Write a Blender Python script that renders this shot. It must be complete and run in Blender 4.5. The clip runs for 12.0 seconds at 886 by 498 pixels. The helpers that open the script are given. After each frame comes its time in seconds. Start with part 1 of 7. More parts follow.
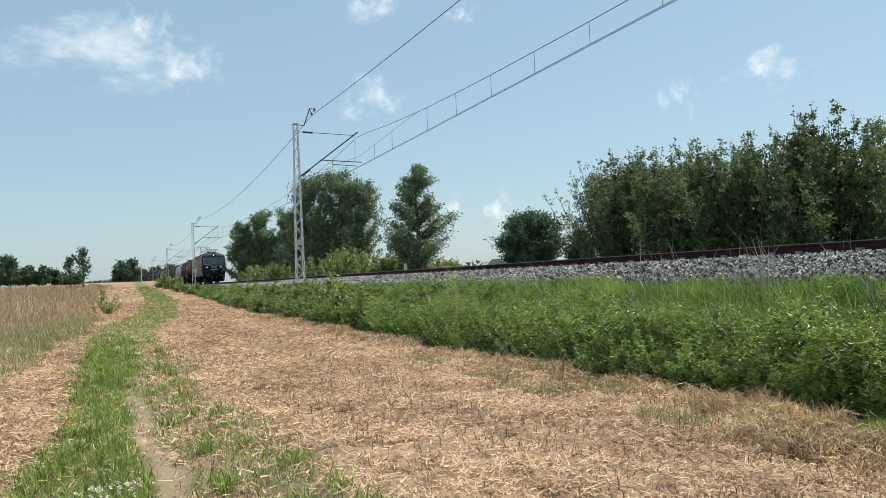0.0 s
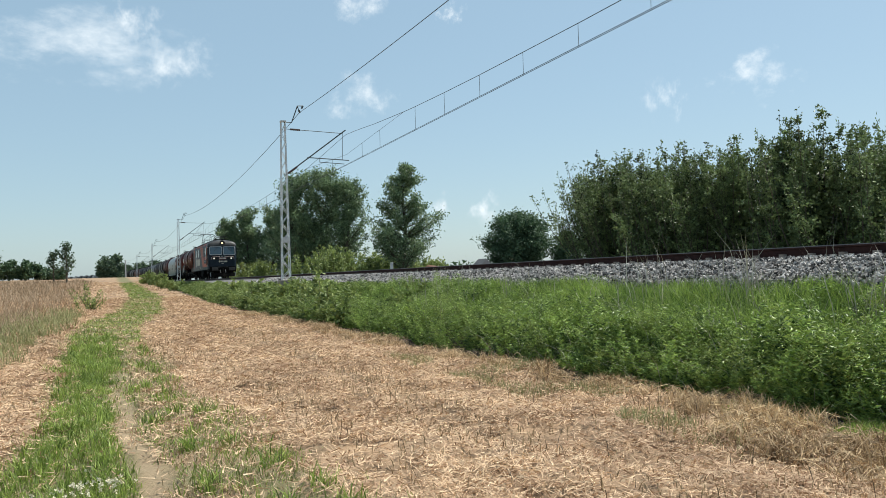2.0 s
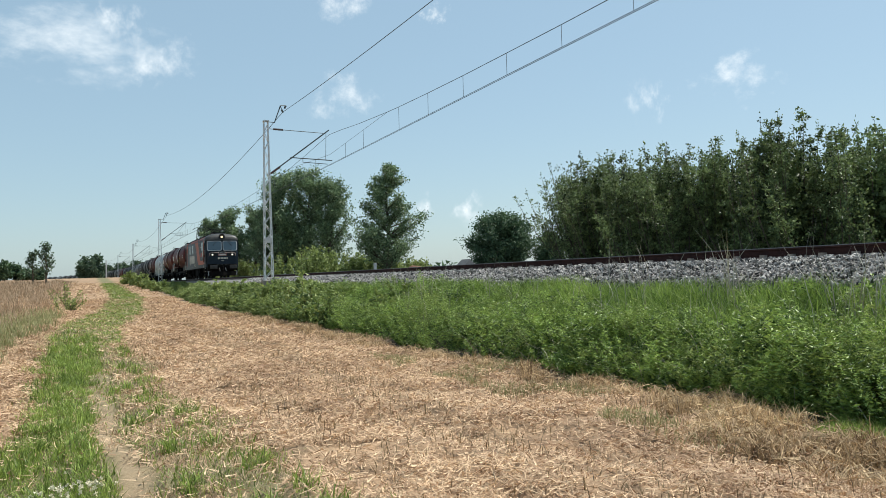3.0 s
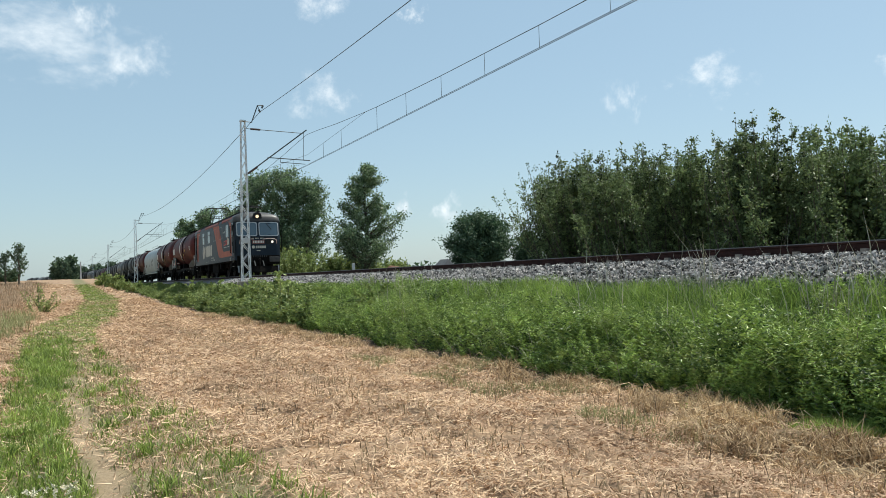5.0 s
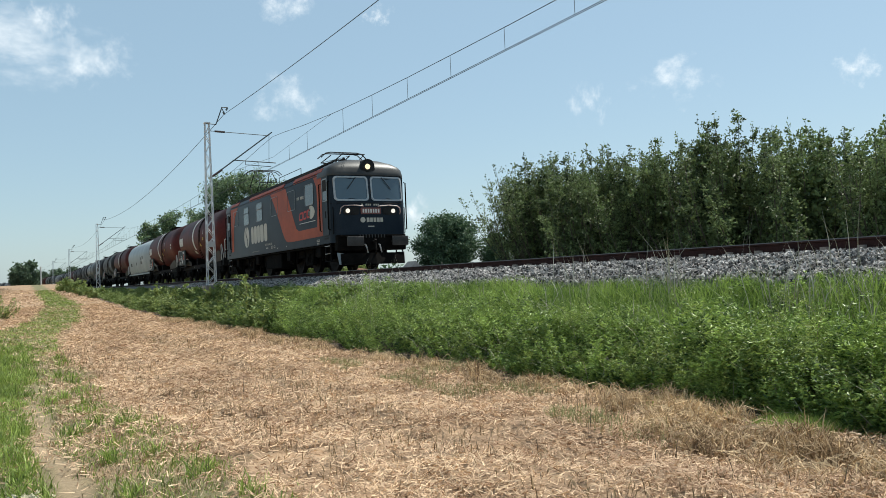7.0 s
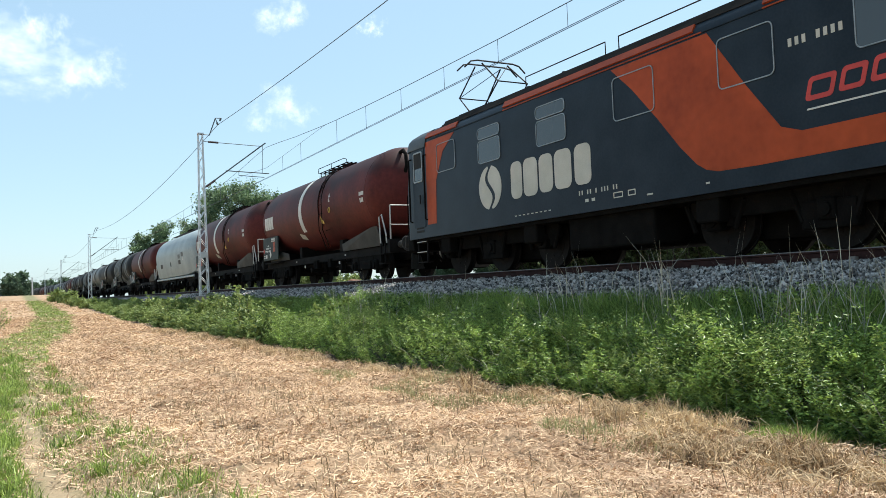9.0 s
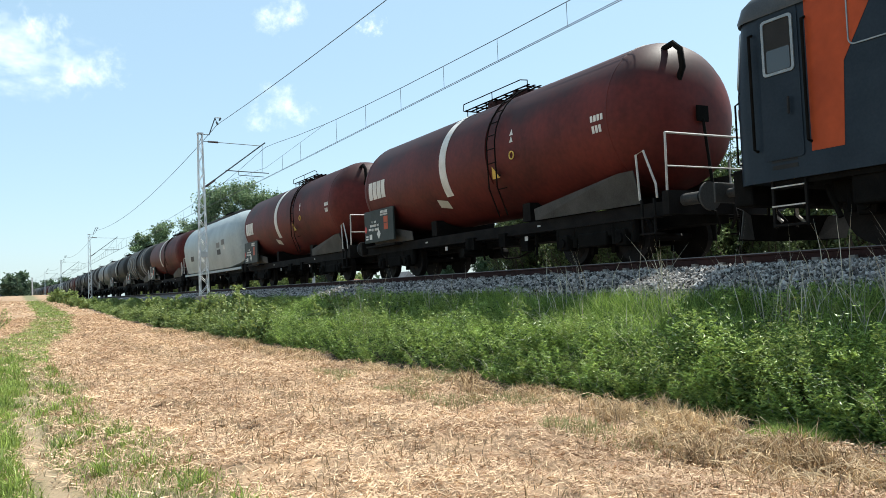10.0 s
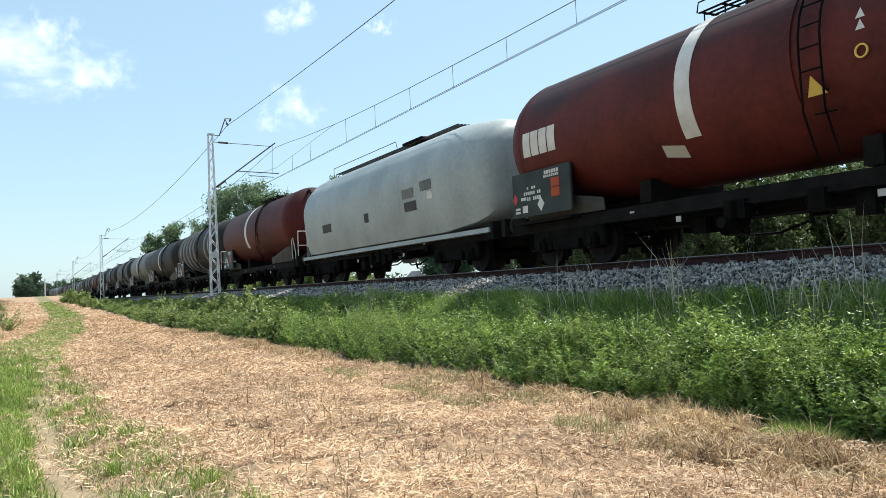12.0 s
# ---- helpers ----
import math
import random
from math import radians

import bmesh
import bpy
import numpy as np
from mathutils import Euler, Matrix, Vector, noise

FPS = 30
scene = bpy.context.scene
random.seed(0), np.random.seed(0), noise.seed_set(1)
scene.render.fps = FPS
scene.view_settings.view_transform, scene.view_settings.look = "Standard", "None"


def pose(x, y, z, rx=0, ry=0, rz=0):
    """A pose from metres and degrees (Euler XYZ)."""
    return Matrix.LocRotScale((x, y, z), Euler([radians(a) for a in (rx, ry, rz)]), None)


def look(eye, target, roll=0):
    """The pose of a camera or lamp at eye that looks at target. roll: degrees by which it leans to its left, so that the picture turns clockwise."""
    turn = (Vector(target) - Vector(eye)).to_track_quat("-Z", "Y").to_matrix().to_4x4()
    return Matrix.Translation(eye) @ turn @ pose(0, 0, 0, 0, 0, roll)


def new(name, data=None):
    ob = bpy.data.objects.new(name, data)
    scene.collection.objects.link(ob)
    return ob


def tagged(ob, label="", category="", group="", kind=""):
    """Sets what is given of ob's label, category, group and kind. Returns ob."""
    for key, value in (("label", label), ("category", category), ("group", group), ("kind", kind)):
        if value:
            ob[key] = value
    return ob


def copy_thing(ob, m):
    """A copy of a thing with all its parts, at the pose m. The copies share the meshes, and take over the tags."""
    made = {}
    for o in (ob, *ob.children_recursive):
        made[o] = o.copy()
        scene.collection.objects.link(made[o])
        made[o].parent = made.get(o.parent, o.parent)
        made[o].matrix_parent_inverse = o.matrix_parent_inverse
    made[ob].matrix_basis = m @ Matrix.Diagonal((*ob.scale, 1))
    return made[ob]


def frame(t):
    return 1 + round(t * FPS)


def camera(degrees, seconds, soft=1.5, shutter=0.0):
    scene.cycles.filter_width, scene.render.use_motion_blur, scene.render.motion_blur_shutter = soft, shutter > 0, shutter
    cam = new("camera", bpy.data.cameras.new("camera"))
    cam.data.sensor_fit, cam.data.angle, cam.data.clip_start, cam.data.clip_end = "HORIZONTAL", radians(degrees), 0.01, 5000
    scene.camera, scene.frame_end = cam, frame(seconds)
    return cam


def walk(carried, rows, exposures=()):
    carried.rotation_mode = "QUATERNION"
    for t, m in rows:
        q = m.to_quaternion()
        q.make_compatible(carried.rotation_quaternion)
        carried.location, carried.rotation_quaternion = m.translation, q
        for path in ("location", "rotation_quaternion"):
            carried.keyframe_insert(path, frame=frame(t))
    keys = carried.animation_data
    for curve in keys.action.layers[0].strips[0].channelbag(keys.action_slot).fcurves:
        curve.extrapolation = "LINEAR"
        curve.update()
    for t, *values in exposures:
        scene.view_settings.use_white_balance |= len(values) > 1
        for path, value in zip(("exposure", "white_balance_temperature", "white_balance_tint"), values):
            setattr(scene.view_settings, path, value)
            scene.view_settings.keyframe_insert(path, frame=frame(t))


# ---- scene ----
cam = camera(58.15, 12.0, soft=0.5)
X_TRACK, Y_BEND, BEND = 11.4, 190.0, 3.6e-4
Z_EYE, Z_RAIL = 1.6, 1.91

# seconds, yaw, pitch, roll of the hand-held camera
VIEW = [
    (0.0, -21.78, 1.96, 2.25), (0.5, -21.83, 1.92, 1.90), (1.0, -22.18, 1.90, 1.55), (1.5, -22.56, 1.94, 1.60),
    (2.0, -22.77, 1.88, 1.60), (2.5, -23.19, 1.91, 1.58), (3.0, -23.96, 1.88, 1.58), (5.0, -25.50, 1.84, 1.79),
    (5.5, -25.76, 1.85, 1.88), (6.0, -26.58, 1.84, 1.97), (6.5, -27.32, 1.78, 2.24), (7.0, -27.82, 1.89, 2.33),
    (9.0, -28.30, 2.66, 2.27), (9.5, -28.37, 2.62, 2.37), (10.0, -28.30, 2.61, 2.38), (10.5, -28.36, 2.60, 2.42),
    (11.0, -28.19, 2.55, 2.38), (11.5, -27.85, 2.61, 2.56), (12.0, -27.57, 2.59, 2.62),
]
walk(cam, [(t, pose(0, 0, Z_EYE, 90 + p, r, y)) for t, y, p, r in VIEW],
     exposures=[(0.0, 0.35, 6500, 5), (7.2, 0.35, 6500, 5), (8.6, 0.85, 6400, 5), (12.0, 0.85, 6400, 5)])

# ---- daylight: high sun behind the track ----
SUN_WAY = Vector((1.0, 0.2, 1.7)).normalized()
world = bpy.data.worlds.new("sky")
scene.world = world
world.use_nodes = True
sky = world.node_tree.nodes.new("ShaderNodeTexSky")
sky.sky_type, sky.sun_disc = "NISHITA", False
sky.sun_elevation = math.asin(SUN_WAY.z)
sky.sun_rotation = math.atan2(SUN_WAY.x, SUN_WAY.y)
sky.air_density, sky.dust_density, sky.ozone_density = 1.0, 0.8, 0.4
haze = world.node_tree.nodes.new("ShaderNodeMix")
haze.data_type = "RGBA"
haze.inputs["Factor"].default_value, haze.inputs["B"].default_value = 0.58, (2.85, 4.05, 5.0, 1)
world.node_tree.links.new(sky.outputs[0], haze.inputs["A"])
world.node_tree.links.new(haze.outputs["Result"], world.node_tree.nodes["Background"].inputs[0])
world.node_tree.nodes["Background"].inputs[1].default_value = 0.11
sun = new("sun", bpy.data.lights.new("sun", "SUN"))
sun.data.energy, sun.data.angle, sun.data.color = 5.0, radians(0.5), (1.0, 0.96, 0.9)
sun.matrix_world = look(SUN_WAY * 100, (0, 0, 0))


# ---- materials ----
def surface(name, low, high, scale=4.0, rough=0.6, metal=0.0, bump=0.2, fine=40.0, coat=0.0, per_object=0.0, per_island=0.0, sheer=0.0, gloss=0.5):
    """A surface between two colours at two scales of noise, with relief."""
    m = bpy.data.materials.new(name)
    m.use_nodes = True
    nodes, links = m.node_tree.nodes, m.node_tree.links
    shader = nodes["Principled BSDF"]
    place = nodes.new("ShaderNodeTexCoord")
    big, small = nodes.new("ShaderNodeTexNoise"), nodes.new("ShaderNodeTexNoise")
    big.inputs["Scale"].default_value, big.inputs["Detail"].default_value = scale, 5
    small.inputs["Scale"].default_value, small.inputs["Detail"].default_value = fine, 3
    for n in (big, small):
        links.new(place.outputs["Object"], n.inputs["Vector"])
    add = nodes.new("ShaderNodeMath")
    add.operation = "MULTIPLY_ADD"
    links.new(small.outputs["Fac"], add.inputs[0])
    add.inputs[1].default_value = 0.5
    links.new(big.outputs["Fac"], add.inputs[2])
    last = add.outputs[0]
    for amount, node, socket in ((per_object, "ShaderNodeObjectInfo", "Random"), (per_island, "ShaderNodeNewGeometry", "Random Per Island")):
        if amount:
            source, mix = nodes.new(node), nodes.new("ShaderNodeMath")
            mix.operation = "MULTIPLY_ADD"
            links.new(source.outputs[socket], mix.inputs[0])
            mix.inputs[1].default_value = amount
            links.new(last, mix.inputs[2])
            last = mix.outputs[0]
    span = nodes.new("ShaderNodeMapRange")
    span.inputs["From Min"].default_value = 0.5 + 0.3 * (per_object + per_island)
    span.inputs["From Max"].default_value = 1.0 + 0.7 * (per_object + per_island)
    links.new(last, span.inputs["Value"])
    mix = nodes.new("ShaderNodeMix")
    mix.data_type = "RGBA"
    mix.inputs["A"].default_value, mix.inputs["B"].default_value = (*low, 1), (*high, 1)
    links.new(span.outputs[0], mix.inputs["Factor"])
    links.new(mix.outputs["Result"], shader.inputs["Base Color"])
    shader.inputs["Roughness"].default_value, shader.inputs["Metallic"].default_value = rough, metal
    shader.inputs["Coat Weight"].default_value, shader.inputs["Specular IOR Level"].default_value = coat, gloss
    if bump:
        relief = nodes.new("ShaderNodeBump")
        relief.inputs["Strength"].default_value, relief.inputs["Distance"].default_value = bump, 0.02
        links.new(add.outputs[0], relief.inputs["Height"])
        links.new(relief.outputs[0], shader.inputs["Normal"])
    if sheer:
        out = nodes["Material Output"]
        through_leaf, blend = nodes.new("ShaderNodeBsdfTranslucent"), nodes.new("ShaderNodeMixShader")
        links.new(mix.outputs["Result"], through_leaf.inputs["Color"])
        blend.inputs[0].default_value = sheer
        links.new(shader.outputs[0], blend.inputs[1])
        links.new(through_leaf.outputs[0], blend.inputs[2])
        links.new(blend.outputs[0], out.inputs["Surface"])
    return m


def glowing(name, colour, strength):
    m = bpy.data.materials.new(name)
    m.use_nodes = True
    shader = m.node_tree.nodes["Principled BSDF"]
    shader.inputs["Base Color"].default_value = (*colour, 1)
    shader.inputs["Emission Color"].default_value = (*colour, 1)
    shader.inputs["Emission Strength"].default_value = strength
    return m


def window_glass(name, tint, rough=0.06):
    m = bpy.data.materials.new(name)
    m.use_nodes = True
    shader = m.node_tree.nodes["Principled BSDF"]
    shader.inputs["Base Color"].default_value = (*tint, 1)
    shader.inputs["Roughness"].default_value = rough
    shader.inputs["Specular IOR Level"].default_value = 0.8
    return m


def cloud_white(name, seed):
    """Thin white vapour that frays towards the edge of its sheet."""
    m = bpy.data.materials.new(name)
    m.use_nodes = True
    nodes, links = m.node_tree.nodes, m.node_tree.links
    nodes.remove(nodes["Principled BSDF"])
    place, shift, puff = nodes.new("ShaderNodeTexCoord"), nodes.new("ShaderNodeMapping"), nodes.new("ShaderNodeTexNoise")
    shift.inputs["Location"].default_value = (seed * 3.7, seed * 1.3, seed)
    shift.inputs["Scale"].default_value = (1.0, 0.7, 1.0)
    links.new(place.outputs["Object"], shift.inputs["Vector"])
    links.new(shift.outputs[0], puff.inputs["Vector"])
    puff.inputs["Scale"].default_value, puff.inputs["Detail"].default_value, puff.inputs["Roughness"].default_value = 2.6, 10, 0.62
    far = nodes.new("ShaderNodeVectorMath")
    far.operation = "LENGTH"
    links.new(place.outputs["Object"], far.inputs[0])
    edge = nodes.new("ShaderNodeMapRange")
    for key, value in (("From Min", 0.0), ("From Max", 1.0), ("To Min", 0.24), ("To Max", -0.28)):
        edge.inputs[key].default_value = value
    links.new(far.outputs["Value"], edge.inputs["Value"])
    total = nodes.new("ShaderNodeMath")
    links.new(puff.outputs["Fac"], total.inputs[0])
    links.new(edge.outputs[0], total.inputs[1])
    cover = nodes.new("ShaderNodeMapRange")
    cover.interpolation_type = "SMOOTHSTEP"
    for key, value in (("From Min", 0.47), ("From Max", 0.94), ("To Min", 0.0), ("To Max", 0.88)):
        cover.inputs[key].default_value = value
    links.new(total.outputs[0], cover.inputs["Value"])
    clear, white, blend = nodes.new("ShaderNodeBsdfTransparent"), nodes.new("ShaderNodeEmission"), nodes.new("ShaderNodeMixShader")
    white.inputs["Color"].default_value, white.inputs["Strength"].default_value = (0.86, 0.9, 0.96, 1), 0.95
    links.new(cover.outputs[0], blend.inputs[0])
    links.new(clear.outputs[0], blend.inputs[1])
    links.new(white.outputs[0], blend.inputs[2])
    links.new(blend.outputs[0], nodes["Material Output"].inputs["Surface"])
    return m


def field_soil():
    """Mown straw, a green track, bare ruts and bank soil darkened as if shaded, told apart by three masks of the
    ground.
    """
    m = surface("field", (0.128, 0.0768, 0.0416), (0.416, 0.276, 0.164), 2.6, 0.95, 0, 1.0, 38)
    nodes, links = m.node_tree.nodes, m.node_tree.links
    shader = nodes["Principled BSDF"]
    last = shader.inputs["Base Color"].links[0].from_socket
    place = nodes.new("ShaderNodeTexCoord")
    for mask, low, high in (("green", (0.08, 0.08, 0.032), (0.2, 0.176, 0.08)), ("bare", (0.128, 0.084, 0.0496), (0.416, 0.3, 0.188)), ("shaded_earth", (0.028, 0.0208, 0.0144), (0.08, 0.06, 0.04))):
        grain, tone, mix, amount = (nodes.new(k) for k in ("ShaderNodeTexNoise", "ShaderNodeMix", "ShaderNodeMix", "ShaderNodeAttribute"))
        grain.inputs["Scale"].default_value, grain.inputs["Detail"].default_value, grain.inputs["Roughness"].default_value = 14, 8, 0.75
        links.new(place.outputs["Object"], grain.inputs["Vector"])
        tone.data_type = mix.data_type = "RGBA"
        tone.inputs["A"].default_value, tone.inputs["B"].default_value = (*low, 1), (*high, 1)
        links.new(grain.outputs["Fac"], tone.inputs["Factor"])
        amount.attribute_name = mask
        links.new(amount.outputs["Fac"], mix.inputs["Factor"])
        links.new(last, mix.inputs["A"])
        links.new(tone.outputs["Result"], mix.inputs["B"])
        last = mix.outputs["Result"]
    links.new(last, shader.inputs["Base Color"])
    return m


def sooted(m, low, high, soot):
    """Soot that has settled on top of a tank, with ragged edges and streaks."""
    nodes, links = m.node_tree.nodes, m.node_tree.links
    shader = nodes["Principled BSDF"]
    last = shader.inputs["Base Color"].links[0].from_socket
    place, split, patch, add, cover, mix, stretch = (nodes.new(k) for k in ("ShaderNodeTexCoord", "ShaderNodeSeparateXYZ", "ShaderNodeTexNoise", "ShaderNodeMath", "ShaderNodeMapRange", "ShaderNodeMix", "ShaderNodeMapping"))
    links.new(place.outputs["Object"], split.inputs[0])
    stretch.inputs["Scale"].default_value = (1.0, 0.8, 0.35)
    links.new(place.outputs["Object"], stretch.inputs["Vector"])
    links.new(stretch.outputs[0], patch.inputs["Vector"])
    patch.inputs["Scale"].default_value, patch.inputs["Detail"].default_value = 1.1, 6
    add.operation = "MULTIPLY_ADD"
    links.new(patch.outputs["Fac"], add.inputs[0])
    add.inputs[1].default_value = 1.6
    links.new(split.outputs["Z"], add.inputs[2])
    cover.inputs["From Min"].default_value, cover.inputs["From Max"].default_value, cover.inputs["To Max"].default_value = low, high, 0.75
    links.new(add.outputs[0], cover.inputs["Value"])
    mix.data_type = "RGBA"
    mix.inputs["B"].default_value = (*soot, 1)
    links.new(last, mix.inputs["A"])
    links.new(cover.outputs[0], mix.inputs["Factor"])
    links.new(mix.outputs["Result"], shader.inputs["Base Color"])
    return m


STRAW = surface("straw", (0.285, 0.166, 0.094), (0.77, 0.56, 0.36), 0.55, 0.75, 0, 0, 3, per_island=0.9, sheer=0.1)
DRY_GRASS = surface("dry_grass", (0.136, 0.088, 0.044), (0.384, 0.296, 0.168), 0.8, 0.8, 0, 0, 30, per_island=0.9, sheer=0.2)
TRACK_HAY = surface("track_hay", (0.224, 0.16, 0.088), (0.528, 0.432, 0.28), 0.8, 0.8, 0, 0, 30, per_island=0.9, sheer=0.2)
PALE_GRASS = surface("pale_grass", (0.16, 0.16, 0.056), (0.4, 0.4, 0.192), 0.6, 0.7, 0, 0, 30, per_island=0.9, sheer=0.25)
STALK = surface("dry_stalk", (0.272, 0.24, 0.176), (0.528, 0.496, 0.4), 1.0, 0.7, 0, 0, 30, per_island=0.7)
DEAD_GRASS = surface("dead_grass", (0.165, 0.10, 0.05), (0.70, 0.515, 0.30), 0.9, 0.8, 0, 0, 30, per_island=0.9, sheer=0.15)
MEADOW = surface("meadow_grass", (0.216, 0.152, 0.088), (0.48, 0.368, 0.256), 0.3, 0.85, 0, 0, 30, per_island=0.9, sheer=0.2)
GREEN_GRASS = surface("green_grass", (0.088, 0.136, 0.02), (0.384, 0.48, 0.104), 0.6, 0.55, 0, 0, 30, per_island=0.9, sheer=0.3)
BANK_GRASS = surface("bank_grass", (0.055, 0.11, 0.02), (0.35, 0.47, 0.105), 0.6, 0.6, 0, 0, 30, per_island=0.8, sheer=0.4)
WEED_LEAF = surface("weed_leaf", (0.028, 0.068, 0.0145), (0.43, 0.57, 0.135), 1.6, 0.45, 0, 0, 5, per_island=0.6, sheer=0.24, gloss=0.4)
FINE_LEAF = surface("fine_leaf", (0.064, 0.112, 0.02), (0.416, 0.496, 0.136), 1.2, 0.5, 0, 0, 5, per_island=0.7, sheer=0.3, gloss=0.35)
BANK_LEAF = surface("bank_leaf", (0.10, 0.145, 0.032), (0.31, 0.375, 0.115), 0.4, 0.6, 0, 0, 30, per_island=0.8, sheer=0.3)
HEDGE_LEAF = surface("hedge_leaf", (0.008, 0.019, 0.006), (0.27, 0.35, 0.135), 1.3, 0.5, 0, 0, 5, per_island=0.5, per_object=0.12, sheer=0.24, gloss=0.3)
POPLAR_LEAF = surface("poplar_leaf", (0.05, 0.095, 0.042), (0.28, 0.375, 0.185), 0.5, 0.42, 0, 0, 30, per_island=0.9, sheer=0.25)
# slightly bluish: haze of the air is put into this green
FAR_LEAF = surface("far_leaf", (0.036, 0.076, 0.036), (0.112, 0.18, 0.084), 0.3, 0.6, 0, 0, 10, per_island=0.8, sheer=0.2)
BRUSH_LEAF = surface("brush_leaf", (0.10, 0.145, 0.035), (0.36, 0.42, 0.13), 0.4, 0.55, 0, 0, 10, per_island=0.8, sheer=0.3)
# lighter and bluer still, the distance's haze painted into the leaf colour
HAZY_LEAF = surface("hazy_leaf", (0.06, 0.095, 0.06), (0.17, 0.235, 0.14), 0.3, 0.7, 0, 0, 10, per_island=0.8, sheer=0.2, gloss=0.2)
BARK = surface("bark", (0.048, 0.04, 0.028), (0.144, 0.12, 0.088), 5, 0.9, 0, 0.6)
STONE = surface("ballast_stone", (0.028, 0.026, 0.025), (0.50, 0.465, 0.435), 3, 0.9, 0, 0.4, per_island=1.2)
BALLAST_BED = surface("ballast_bed", (0.04, 0.0368, 0.0344), (0.24, 0.224, 0.212), 16, 0.95, 0, 1.0, 45)
RUST = surface("rusty_rail", (0.018, 0.008, 0.0075), (0.05, 0.021, 0.018), 6, 0.85, 0, 0.2, gloss=0.2)
RAIL_HEAD = surface("polished_rail", (0.10, 0.085, 0.08), (0.2, 0.18, 0.17), 8, 0.45, 0.7, 0.05)
CONCRETE = surface("sleeper_concrete", (0.16, 0.136, 0.12), (0.288, 0.256, 0.224), 3, 0.9, 0, 0.3)
GALVANISED = surface("galvanised_steel", (0.50, 0.52, 0.53), (0.72, 0.74, 0.75), 5, 0.55, 0.2, 0.05)
WIRE = surface("weathered_wire", (0.07, 0.085, 0.09), (0.14, 0.15, 0.15), 8, 0.6, 0.5, 0)
INSULATOR = surface("insulator", (0.05, 0.035, 0.03), (0.10, 0.07, 0.06), 5, 0.25, 0, 0)
BODY = surface("loco_paint", (0.011, 0.018, 0.027), (0.022, 0.032, 0.044), 1.5, 0.42, 0, 0.03, 25, gloss=0.12)
ORANGE = surface("orange_paint", (0.25, 0.04, 0.012), (0.41, 0.07, 0.02), 0.9, 0.45, 0, 0.03, 6, gloss=0.14)
CREAM = surface("cream_lettering", (0.42, 0.40, 0.34), (0.55, 0.52, 0.45), 2, 0.6, 0, 0)
WHITE = surface("white_lettering", (0.50, 0.48, 0.44), (0.70, 0.68, 0.64), 3, 0.6, 0, 0)
YELLOW = surface("yellow_sign", (0.55, 0.36, 0.06), (0.70, 0.48, 0.1), 3, 0.6, 0, 0)
RED_SIGN = surface("red_sign", (0.40, 0.03, 0.025), (0.55, 0.05, 0.04), 3, 0.6, 0, 0)
RED_FADED = surface("faded_red", (0.09, 0.035, 0.03), (0.20, 0.07, 0.06), 6, 0.6, 0, 0.05)
RED_STEEL = surface("faded_red_rail", (0.25, 0.14, 0.12), (0.5, 0.4, 0.37), 9, 0.5, 0, 0)
ROOF_CAP = surface("dusty_cap", (0.022, 0.022, 0.022), (0.06, 0.058, 0.055), 2, 0.45, 0, 0.1, gloss=0.35)
ROOF = surface("sooty_roof", (0.010, 0.010, 0.011), (0.034, 0.033, 0.032), 2, 0.75, 0, 0.2, gloss=0.2)
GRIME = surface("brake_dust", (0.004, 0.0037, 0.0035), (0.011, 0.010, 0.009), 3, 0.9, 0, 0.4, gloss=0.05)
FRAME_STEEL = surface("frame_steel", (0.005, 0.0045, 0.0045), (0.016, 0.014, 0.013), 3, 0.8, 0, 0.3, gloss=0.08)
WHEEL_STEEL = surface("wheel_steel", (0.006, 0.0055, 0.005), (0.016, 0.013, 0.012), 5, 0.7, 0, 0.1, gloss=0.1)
PALE_STEEL = surface("pale_handrail", (0.35, 0.32, 0.29), (0.55, 0.52, 0.48), 6, 0.5, 0.1, 0)
WINDOW_TRIM = surface("window_trim", (0.17, 0.19, 0.195), (0.30, 0.32, 0.33), 6, 0.4, 0.3, 0)
SCREEN_TRIM = surface("screen_trim", (0.27, 0.285, 0.30), (0.44, 0.46, 0.47), 6, 0.4, 0.3, 0)
PANE = window_glass("cab_glass", (0.06, 0.10, 0.13), 0.05)
DIRTY_PANE = window_glass("dusty_glass", (0.03, 0.036, 0.038), 0.2)
DARK_INSIDE = surface("dark_cab", (0.01, 0.01, 0.01), (0.02, 0.02, 0.02), 2, 0.9, 0, 0)
LAMP = glowing("lit_lamp", (1.0, 0.74, 0.45), 0.9)
LAMP_WHITE = glowing("lit_marker", (1.0, 0.90, 0.78), 0.55)
OXIDE = sooted(surface("red_oxide_tank", (0.052, 0.0115, 0.0105), (0.13, 0.024, 0.019), 0.7, 0.56, 0, 0.05, 9, gloss=0.16), 4.1, 4.55, (0.026, 0.015, 0.015))
OXIDE_DARK = sooted(surface("dark_oxide_tank", (0.042, 0.009, 0.0085), (0.105, 0.018, 0.015), 0.7, 0.55, 0, 0.05, 9, gloss=0.14), 4.25, 4.8, (0.022, 0.011, 0.010))
TANK_DARK = surface("sooty_tank", (0.011, 0.0105, 0.0105), (0.042, 0.040, 0.038), 0.8, 0.6, 0, 0.08, 9, gloss=0.15)
RIB_PALE = surface("pale_rib", (0.14, 0.14, 0.135), (0.30, 0.295, 0.28), 2, 0.55, 0, 0.05, gloss=0.3)
TANK_GREY = surface("grey_tank", (0.06, 0.062, 0.06), (0.17, 0.168, 0.16), 0.8, 0.5, 0, 0.05, 9, gloss=0.3)
